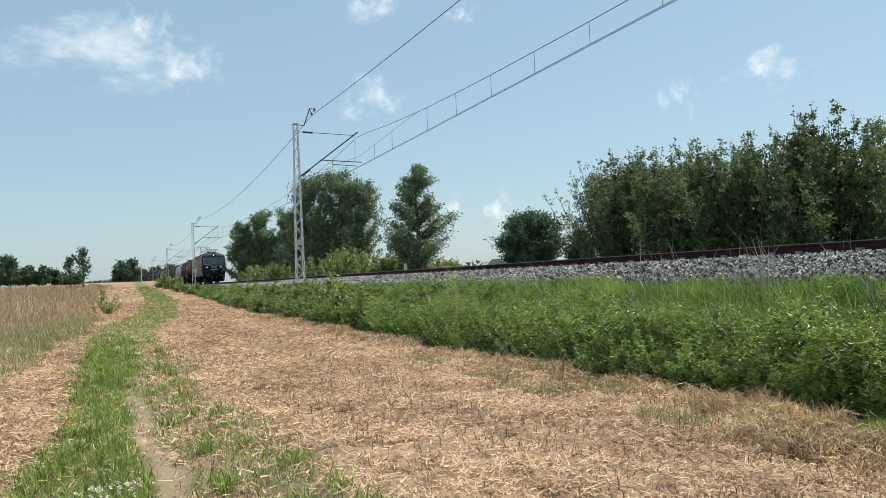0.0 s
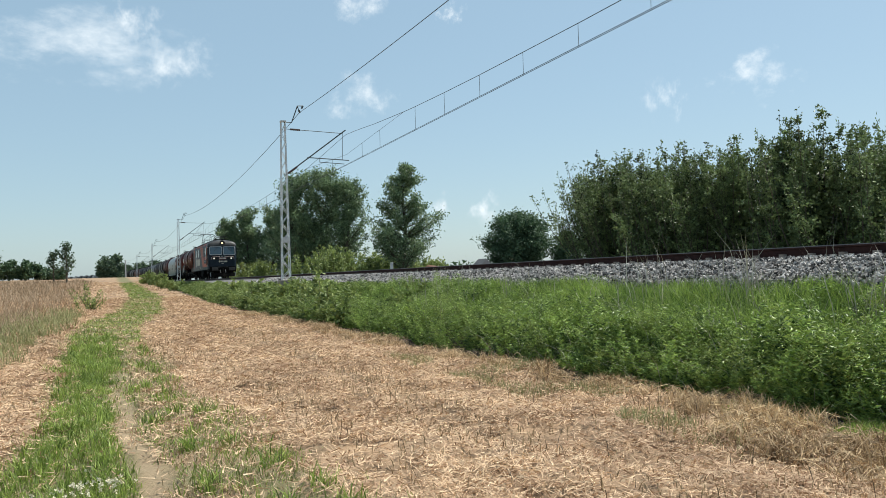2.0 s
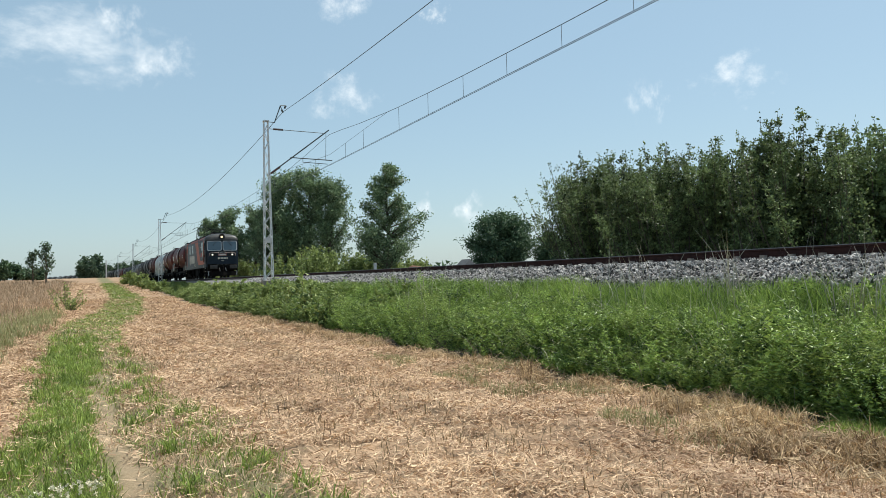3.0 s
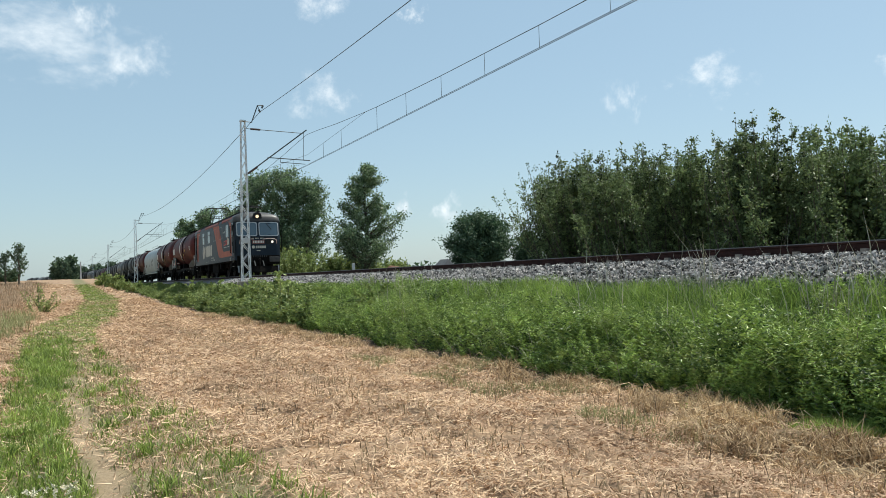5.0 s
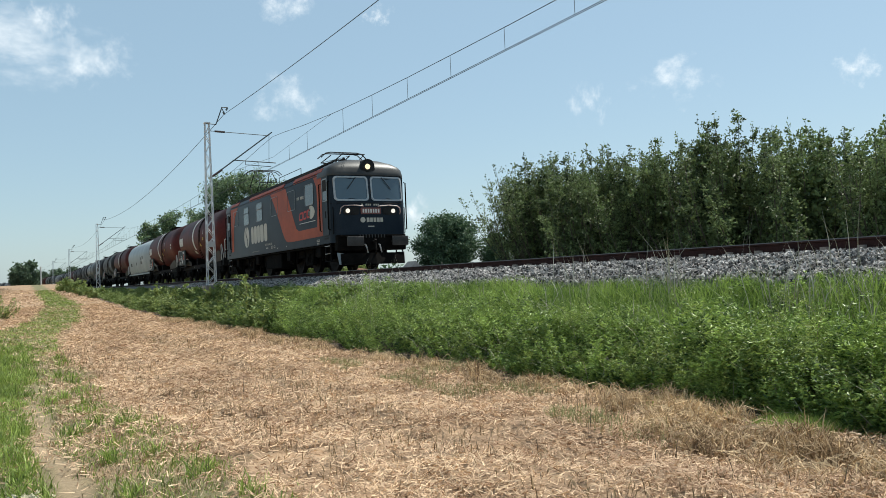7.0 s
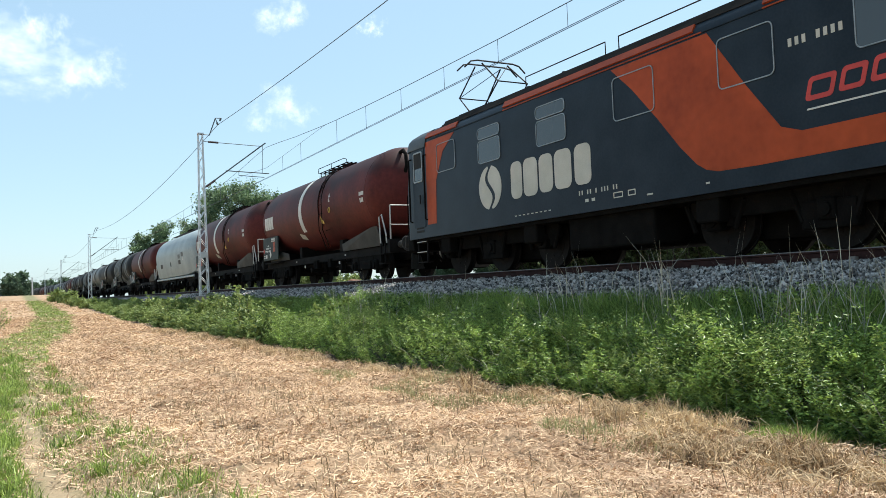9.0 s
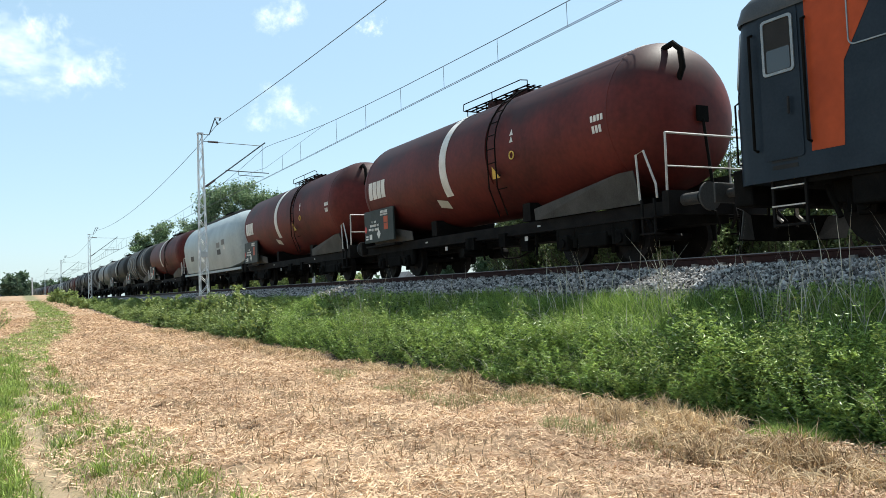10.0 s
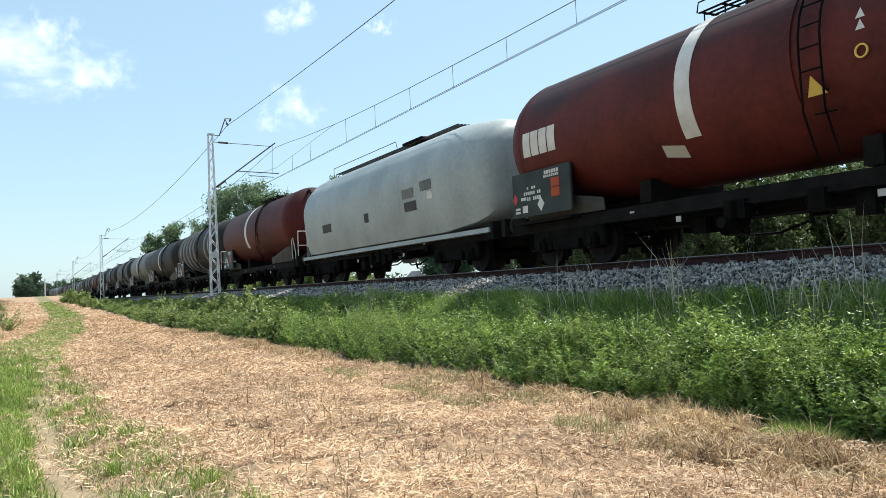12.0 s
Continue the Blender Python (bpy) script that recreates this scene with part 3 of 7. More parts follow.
def make_path_grass():
    x, y = scatter(270000, -1.8, 5.0, 2.0, 115, 2.6)
    zone = in_path_zone(x, y)
    lush = 0.95 - 0.75 * smooth(0.25, 0.6, x) * smooth(26, 14, y) * smooth(-0.18, 0.08, -patchy(x, y, 0.9, 12.0) - 0.35 * smooth(1.5, 1.1, abs(x - 1.2) * 3))
    lush *= 0.72 + 0.8 * patchy(x, y, 2.1, 19.0)
    bare = smooth(0.24, 0.08, abs(x - rut(y)) + 0.2 * patchy(x, y, 3.0, 22.0)) * smooth(20, 9, y)
    keep = np.random.rand(len(x)) < zone * lush * (1 - 0.97 * bare)
    x, y = x[keep], y[keep]
    n = len(x)
    blades("grass", on_ground(x, y), np.random.uniform(0.03, 0.12, n) * (1 + 1.3 * np.clip(patchy(x, y, 2.2, 9.0), -0.45, 0.8)), np.random.uniform(0.004, 0.008, n) * (1 + np.maximum(0, y) / 14), np.random.uniform(0.2, 0.9, n), GREEN_GRASS, "green grass on the farm track", "grass")
    x, y = scatter(34000, -1.2, 0.3, 4.5, 20, 1.3)
    keep = np.random.rand(len(x)) < in_path_zone(x, y) * smooth(0.05, 0.25, rut(y) - x + 0.2 * patchy(x, y, 3.0, 22.0)) * (0.85 + patchy(x, y, 2.1, 19.0))
    x, y = x[keep], y[keep]
    n = len(x)
    blades("verge_grass", on_ground(x, y), np.random.uniform(0.05, 0.15, n) * (1 + 1.0 * np.clip(patchy(x, y, 2.2, 9.0), -0.45, 0.8)), np.random.uniform(0.004, 0.008, n) * (1 + y / 14), np.random.uniform(0.2, 0.95, n), GREEN_GRASS, "lush green grass beside the wheel rut", "grass")
    x, y = scatter(75000, -1.2, 2.0, 2.0, 22, 1.5)
    bare = smooth(0.2, 0.05, abs(x - rut(y)) + 0.2 * patchy(x, y, 3.0, 22.0)) * smooth(20, 9, y)
    keep = np.random.rand(len(x)) < in_path_zone(x, y) * (1 - 0.93 * bare) * np.where(x > 0.3, 0.9, 0.35)
    x, y = x[keep], y[keep]
    n = len(x)
    blades("dry_track_grass", on_ground(x, y), np.random.uniform(0.02, 0.10, n), np.random.uniform(0.003, 0.006, n) * (1 + np.maximum(0, y) / 14), np.random.uniform(0.3, 0.98, n), TRACK_HAY, "short dry grass on the farm track", "dry grass")
    # coarse tufts on the track
    tx, ty = scatter(460, -0.9, 1.7, 3.5, 26, 1.5)
    keep = in_path(tx, ty) & (abs(tx - rut(ty)) > 0.22) & ((tx < 0.2) | (np.random.rand(len(tx)) < 0.5))
    tx, ty = tx[keep], ty[keep]
    n = 11000
    own = np.random.randint(0, len(tx), n)
    x, y = tx[own] + np.random.normal(0, 0.05, n), ty[own] + np.random.normal(0, 0.06, n)
    blades("grass_tufts", on_ground(x, y), np.random.uniform(0.08, 0.22, n) * np.random.uniform(0.7, 1.2, len(tx))[own], np.random.uniform(0.005, 0.011, n) * (1 + y / 18), np.random.uniform(0.2, 0.95, n), GREEN_GRASS, "coarse green grass tufts on the farm track", "grass")
    # unmown meadow, low and thin at its ragged edge
    x, y = scatter(46000, -22, -1.0, 13, 130, 1.8)
    edge = meadow_edge(y) + 0.9 * patchy(x, y, 0.35, 61.0)
    inside = edge - x
    keep = np.random.rand(len(x)) < smooth(-0.3, 1.2, inside)
    x, y, inside = x[keep], y[keep], inside[keep]
    n = len(x)
    blades("meadow", on_ground(x, y), np.random.uniform(0.3, 0.62, n) * (0.3 + 0.7 * smooth(-0.2, 2.6, inside)) * (1 + 0.5 * patchy(x, y, 0.5, 63.0)), np.random.uniform(0.006, 0.012, n) * (1 + y / 25), np.random.uniform(0.15, 0.85, n), MEADOW, "tall unmown meadow grass gone pinkish brown", "meadow")
    x, y = scatter(42000, -8, -0.7, 14, 56, 1.5)
    inside = meadow_edge(y) + 0.9 * patchy(x, y, 0.35, 61.0) - x
    keep = np.random.rand(len(x)) < smooth(-0.5, 0.1, inside) * smooth(4.2, 0.4, inside) * smooth(58, 40, y) * (0.75 + patchy(x, y, 0.9, 65.0))
    x, y = x[keep], y[keep]
    n = len(x)
    blades("meadow_edge", on_ground(x, y), np.random.uniform(0.12, 0.42, n), np.random.uniform(0.006, 0.012, n) * (1 + y / 25), np.random.uniform(0.15, 0.85, n), PALE_GRASS, "green grass along the meadow's edge", "grass")


def meadow_edge(y):
    return np.interp(y, [0, 18, 30, 45, 58, 100, 140], [-2.4, -2.3, -1.75, -1.5, -1.7, -1.5, -1.2])


def leaf_sheets(centre, way, length, width, fold=0.25):
    """Pointed leaves: four corners each, lengthwise along way."""
    n = len(centre)
    way = way / np.linalg.norm(way, axis=1, keepdims=True)
    other = np.cross(way, np.random.normal(0, 1, (n, 3)))
    other /= np.linalg.norm(other, axis=1, keepdims=True) + 1e-9
    l, w = length[:, None] * way, width[:, None] * other / 2
    up = np.cross(way, other) * (width * fold)[:, None]
    return np.stack([centre, centre + l * 0.45 + w + up, centre + l, centre + l * 0.45 - w + up], 1).reshape(-1, 3)


def make_weeds():
    """Leafy weeds on the bank: upright shoots with leaves all the way up, standing in clumps."""
    for name, count, y0, y1, power, leaf, per, mat, narrow in (("weeds", 5600, 1.5, 30, 1.25, 0.036, 48, WEED_LEAF, 0.62), ("fine_weeds", 1800, 1.5, 30, 1.25, 0.034, 44, FINE_LEAF, 0.3), ("far_weeds", 5200, 26, 185, 1.5, 0.12, 20, BANK_LEAF, 0.62)):
        near = y1 < 100
        tufts = count // 20
        ty = y0 + (y1 - y0) * ((np.arange(tufts) + np.random.rand(tufts)) / tufts) ** power
        tu = 6.72 + 2.0 * ((np.arange(tufts) * 0.618034 + np.random.normal(0, 0.06, tufts)) % 1.0)
        tall_of = np.clip(np.random.normal(0.92, 0.22, tufts), 0.45, 1.4)
        own = np.random.randint(0, tufts, count)
        off = np.random.normal(0, 1, (count, 2))
        y = ty[own] + off[:, 1] * (0.2 if near else 0.5)
        u = np.clip(tu[own] + off[:, 0] * 0.15, 6.7, 8.85) + 0.25 * patchy(np.zeros(count), y, 0.6)
        if near:
            belt = np.where(np.random.rand(tufts)[own] < 0.62, np.interp(y, [9, 19], [0.42, 0.95]), 0.97)
            u = 6.74 + (u - 6.74) * belt
        x = u - BEND * np.maximum(0, y - Y_BEND) ** 2
        base = on_ground(x, y)
        bank = np.interp(u, [6.9, 8.6], [0.0, 1.22]) if near else base[:, 2]
        crest = np.interp(u, [6.7, 6.85, 7.1, 7.5, 8.0, 8.6, 8.9], [0.25, 0.62, 0.84, 1.00, 1.20, 1.38, 1.38])
        near_h = (crest * (1 + 0.3 * patchy(x, y, 0.9, 2.0)) - bank + 0.04) * tall_of[own] * np.random.uniform(0.75, 1.1, count)
        h = np.clip(near_h if near else np.random.uniform(0.3, 0.8, count) * 0.6, 0.12, 1.2)
        if not near:
            h = np.where(y < 75, np.clip(near_h, 0.15, 0.8), h)
        h *= 0.62 + 0.5 * np.exp(-0.4 * (off ** 2).sum(1))
        lean = off * 0.16 + np.random.normal(0, 0.14, (count, 2)) + np.random.normal(0, 0.14, (tufts, 2))[own] + np.array([-0.3, 0.0])
        s = np.random.rand(count, per) ** 0.7
        p = base[:, None, :] + np.stack([lean[:, :1] * h[:, None] * s, lean[:, 1:] * h[:, None] * s, h[:, None] * s], -1)
        p = p + np.random.normal(0, 0.026, p.shape) * h[:, None, None]
        a = np.random.uniform(0, 2 * np.pi, (count, per))
        way = np.stack([np.cos(a), np.sin(a), np.random.normal(0.3, 0.35, a.shape)], -1)
        size = leaf * np.random.uniform(0.6, 1.5, a.shape) * (1.2 - 0.55 * s) * np.random.uniform(0.75, 1.35, tufts)[own][:, None]
        v = leaf_sheets(p.reshape(-1, 3), way.reshape(-1, 3), size.ravel() * 1.7, size.ravel() * narrow)
        tagged(quick(name, v, np.arange(len(v)).reshape(-1, 4), mat), "dense leafy green weeds covering the railway bank", "weeds", kind="stuff")
    x, y = scatter(36000, 7.35, 9.0, 3.0, 42, 1.5)
    n = len(x)
    def room(x, y):
        """The height left for grass below the ballast's foot."""
        return np.interp(x, [7.3, 7.6, 8.0, 8.3, 8.6, 8.8, 9.0], [0.92, 1.06, 1.24, 1.42, 1.50, 1.52, 1.50]) * (1 + 0.10 * patchy(x, y, 0.8, 75.0)) - ground_z(x, y)
    blades("bank_grass", on_ground(x, y), np.clip(room(x, y), 0.12, 0.6) * np.random.uniform(0.6, 1.12, n), np.random.uniform(0.006, 0.011, n) * (1 + y / 30), np.random.uniform(0.15, 0.9, n), BANK_GRASS, "long green grass below the ballast", "grass")
    x, y = scatter(38000, 7.35, 9.0, 3.0, 20, 1.2)
    n = len(x)
    blades("long_grass", on_ground(x, y), np.clip(room(x, y), 0.12, 0.6) * np.random.uniform(0.65, 1.15, n), np.random.uniform(0.006, 0.011, n), np.random.uniform(0.15, 0.9, n), BANK_GRASS, "tall dark green grass at the edge of the ballast", "grass")
    # dry stalks in loose bunches, bowed at the top
    bx, by = np.random.uniform(7.3, 8.7, 70), 4 + 18 * np.random.rand(70) ** 1.3
    own = np.random.randint(0, 70, 420)
    n = len(own)
    x, y = bx[own] + np.random.normal(0, 0.14, n), by[own] + np.random.normal(0, 0.2, n)
    blades("dry_stalks", on_ground(x, y), np.random.uniform(0.5, 1.25, n), np.random.uniform(0.008, 0.014, n), np.random.uniform(0.05, 0.6, n), STALK, "tall dry pale stalks standing among the weeds", "dry stalks")
    x, y = scatter(22000, 6.1, 7.1, 4.6, 7.2, 1.0)
    keep = patchy(x, y, 1.4, 4.0) + 0.5 * (x - 6.5) > -0.1
    x, y = x[keep], y[keep]
    n = len(x)
    blades("foot_grass", on_ground(x, y), np.random.uniform(0.05, 0.16, n), np.random.uniform(0.006, 0.012, n), np.random.uniform(0.2, 0.9, n), GREEN_GRASS, "fresh green grass at the foot of the bank", "grass")
    x, y = scatter(620, 6.6, 8.0, 2.6, 14.0, 1.2)
    n = len(x)
    blades("dry_twigs", on_ground(x, y, 0.1), np.random.uniform(0.3, 0.9, n), np.random.uniform(0.007, 0.011, n), np.random.uniform(0.6, 0.97, n), STALK, "dry grey-brown twigs hanging out of the weeds", "twigs")
    x, y = np.random.normal(-0.12, 0.16, 46), np.random.normal(6.75, 0.14, 46)
    n = len(x)
    v = leaf_sheets(np.repeat(on_ground(x, y, 0.11), 7, 0), np.random.normal(0, 1, (7 * n, 3)) + np.array([0, 0, 0.6]), np.full(7 * n, 0.024), np.full(7 * n, 0.018))
    tagged(quick("clover_flowers", v, np.arange(len(v)).reshape(-1, 4), FLOWER), "small white clover flowers in the track's grass", "flowers", kind="stuff")


# ---- trees ----
def tree(name, label, at, height, spread, leaf_mat, leaf, leaves, limbs, rise=0.7, trunk_share=0.25, shape="oval", lean=0.0, seed=1, group=""):
    """Trunk, limbs and a crown of leaves that hang in sprays along the limbs."""
    rng = random.Random(seed)
    nrng = np.random.default_rng(seed)
    root = new(name)
    root.location = at
    wood = bmesh.new()
    ends, sizes = [], []
    r0 = 0.022 * height + 0.03
    if shape == "shrub":
        starts = [(Vector((rng.gauss(0, 0.25 * spread), rng.gauss(0, 0.25 * spread), 0)), 1.0) for _ in range(limbs)]
    else:
        top = Vector((lean * height, 0, height * 0.93))
        knots = [Vector((0, 0, -0.2))]
        for k in range(1, 7):
            knots.append(top * (k / 6) + Vector((rng.gauss(0, 0.012), rng.gauss(0, 0.012), 0)) * height)
        for k in range(6):
            rod(wood, knots[k], knots[k + 1], r0 * (1 - k / 6.6), 7, r0 * (1 - (k + 1) / 6.6))
        starts = []
        for k in range(limbs):
            s = trunk_share + (1 - trunk_share) * ((k + rng.random()) / limbs) ** (1.35 if shape == "spire" else 1.0)
            i = min(5, int(s * 6))
            starts.append((knots[i].lerp(knots[i + 1], s * 6 - i), s))
        ends.append(knots[-1]), sizes.append(0.3)
    crown_z, crown_h = height * (0.56 if trunk_share > 0.1 else 0.48), height * (0.44 if trunk_share > 0.1 else 0.5)
    for p, s in starts:
        a = rng.uniform(0, 2 * math.pi)
        bend = 0.05
        if shape == "shrub":
            a = math.atan2(p.y, p.x) + rng.gauss(0, 0.8)
            up = rng.choice((0.7, 1.2, 1.8, 2.6, 3.4, 4.5)) * rng.uniform(0.8, 1.2)
            length, bend = height * min(1.0, 0.50 + 0.13 * up) * rng.uniform(0.8, 1.06), 0.03
        elif shape == "poplar":
            length, up = spread * (0.30 + 0.85 * (1 - s) ** 0.7) * rng.uniform(0.6, 1.2), rise * rng.uniform(0.6, 1.4)
        elif shape == "spire":
            length, up = spread * (0.10 + 1.0 * (1 - s) ** 0.8) * rng.uniform(0.65, 1.25), rise * rng.uniform(0.5, 1.6)
        else:
            v = rng.uniform(-0.75, 1.0)
            w = math.sqrt(max(0.0, 1 - v * v)) * rng.uniform(0.75, 1.02)
            goal = Vector((spread * w * math.cos(a), spread * w * math.sin(a), crown_z + crown_h * v * 0.96))
            base = min(knots, key=lambda q: abs(q.z - goal.z * 0.65))
            p, way0 = base.copy(), goal - base
            length, up = way0.length, 0.0
        way = Vector((math.cos(a), math.sin(a), up)).normalized() if shape in ("shrub", "poplar", "spire") else way0.normalized()
        q, r = p.copy(), r0 * 0.35 * (1.1 - 0.7 * s) if shape != "shrub" else 0.03
        reach = {"shrub": min(0.5, 0.3 * spread), "oval": 0.22 * spread}.get(shape, 0.34 * spread)
        if shape == "spire":
            reach *= 0.3 + 0.95 * (1 - s)
        for j in range(5):
            way = (way + Vector((rng.gauss(0, 0.10), rng.gauss(0, 0.10), bend))).normalized()
            nxt = q + way * length / 5
            rod(wood, q, nxt, r * (1 - j / 5.5), 5, r * (1 - (j + 1) / 5.5))
            for _ in range(4 if j >= 1 else 1):
                start = q.lerp(nxt, rng.random())
                side = (way * 0.8 + Vector((rng.gauss(0, 0.6), rng.gauss(0, 0.6), rng.gauss(0.15, 0.45)))).normalized()
                long = reach * rng.uniform(0.3, 1.0) * (1.15 - 0.16 * j)
                for e in (0.35, 0.7, 1.0):
                    ends.append(start + side * long * e)
                    sizes.append(1.15 - 0.35 * e)
            for e in (0.25, 0.6, 1.0):
                if j >= 1:
                    ends.append(q.lerp(nxt, e))
                    sizes.append(0.8 if j < 4 else 0.5)
            q = nxt
    stems = part("trunk" if shape != "shrub" else "branchwork", wood, BARK, root)
    if shape == "shrub":
        tagged(stems, kind="stuff")
    ends, sizes = np.array([tuple(e) for e in ends]), np.array(sizes)
    pick = nrng.integers(0, len(ends), leaves)
    puff = {"shrub": min(0.11, 0.1 * spread), "poplar": 0.062 * spread, "spire": 0.05 * spread, "oval": 0.085 * spread}[shape]
    centre = ends[pick] + nrng.normal(0, 1, (leaves, 3)) * (sizes[pick] * puff)[:, None]
    centre[:, 2] = np.maximum(centre[:, 2], 0.1)
    np.random.seed(seed)
    way = nrng.normal(0, 1, (leaves, 3)) + np.array([0, 0, -0.15])
    size = leaf * nrng.uniform(0.6, 1.4, leaves)
    v = leaf_sheets(centre, way, size * 1.4, size * 0.75)
    quick("crown", v, np.arange(len(v)).reshape(-1, 4), leaf_mat, root)
    return tagged(root, label, "tree" if shape != "shrub" else "bush", group)


def hedge_bush(at, height, spread, leaves, seed, sweep=(0.0, 0.0)):
    """Many upright leafy shoots from one foot, with leafy side twigs; sweep leans the outer ones."""
    rng = np.random.default_rng(seed)
    root = new("hedge_bush")
    root.location = at
    n = 90
    foot = rng.normal(0, 1, (n, 2)) * 0.3 * spread
    far = np.linalg.norm(foot, axis=1) / (0.6 * spread)
    long = height * np.clip(rng.normal(0.86, 0.11, n), 0.5, 1.05) * (1 - 0.13 * np.clip(far, 0, 1.6) ** 2)
    tilt = foot / (spread * 0.6) * rng.uniform(0.05, 0.5, (n, 1)) + rng.normal(0, 0.09, (n, 2)) + np.array(sweep) * rng.random((n, 1)) ** 0.8
    def along(k, s):
        """Places on shoots k at shares s of their length."""
        h = long[k] * s
        bow = tilt[k] * (h * (1 - 0.3 * s))[:, None]
        return np.stack([foot[k, 0] + bow[:, 0], foot[k, 1] + bow[:, 1], h / np.sqrt(1 + (tilt[k] ** 2).sum(1))], -1)
    wood = bmesh.new()
    every = np.arange(n)
    knots = [along(every, np.full(n, s)) for s in (0.0, 0.35, 0.7, 0.98)]
    for k in range(n):
        for j in range(3):
            rod(wood, knots[j][k], knots[j + 1][k], 0.024 * (1 - 0.3 * j), 3, 0.024 * (0.7 - 0.3 * j) + 0.003)
    tagged(part("branchwork", wood, BARK, root), kind="stuff")
    # side twigs
    t = n * 18
    tk, ts = rng.integers(0, n, t), 0.1 + 0.86 * rng.random(t) ** 0.8
    ta = rng.uniform(0, 2 * np.pi, t)
    tway = np.stack([np.cos(ta), np.sin(ta), rng.uniform(-0.1, 1.3, t)], -1)
    tway /= np.linalg.norm(tway, axis=1, keepdims=True)
    tlong = rng.uniform(0.2, 0.75, t) * (1.08 - 0.72 * ts) * (height / 4) ** 0.5
    twig_from = along(tk, ts)
    on_twig = int(leaves * 0.70)
    pick, s = rng.integers(0, t, on_twig), 1 - 0.85 * rng.random(on_twig) ** 1.4
    near_twig = twig_from[pick] + tway[pick] * (tlong[pick] * s)[:, None] + rng.normal(0, 0.033, (on_twig, 3))
    on_shoot = int(leaves * 0.18)
    k, s = rng.integers(0, n, on_shoot), 0.25 + 0.75 * rng.random(on_shoot) ** 0.75
    near_shoot = along(k, s) + rng.normal(0, 1, (on_shoot, 3)) * (0.03 + 0.05 * (1 - s))[:, None]
    inner = leaves - on_twig - on_shoot
    ball = rng.normal(0, 1, (inner, 3))
    ball *= (rng.random(inner) ** 0.4 / np.linalg.norm(ball, axis=1))[:, None]
    deep = ball * np.array([spread * 0.5, spread * 0.62, height * 0.33]) + np.array([0, 0, height * 0.35])
    centre = np.concatenate([near_twig, near_shoot, deep])
    centre[:, 2] = np.maximum(centre[:, 2], 0.08)
    size = 0.056 * rng.uniform(0.6, 1.4, leaves)
    size[-inner:] *= 2.2
    np.random.seed(seed)
    v = leaf_sheets(centre, rng.normal(0, 1, (leaves, 3)) + np.array([0, 0, 0.1]), size * 1.45, size * 0.8)
    quick("crown", v, np.arange(leaves * 4).reshape(-1, 4), HEDGE_LEAF, root)
    return tagged(root, "tall dense dark green hedge bush with upright shoots", "bush", "hedge behind the railway")


def behind(x, y):
    return (x, y, float(ground_z(x, y)))


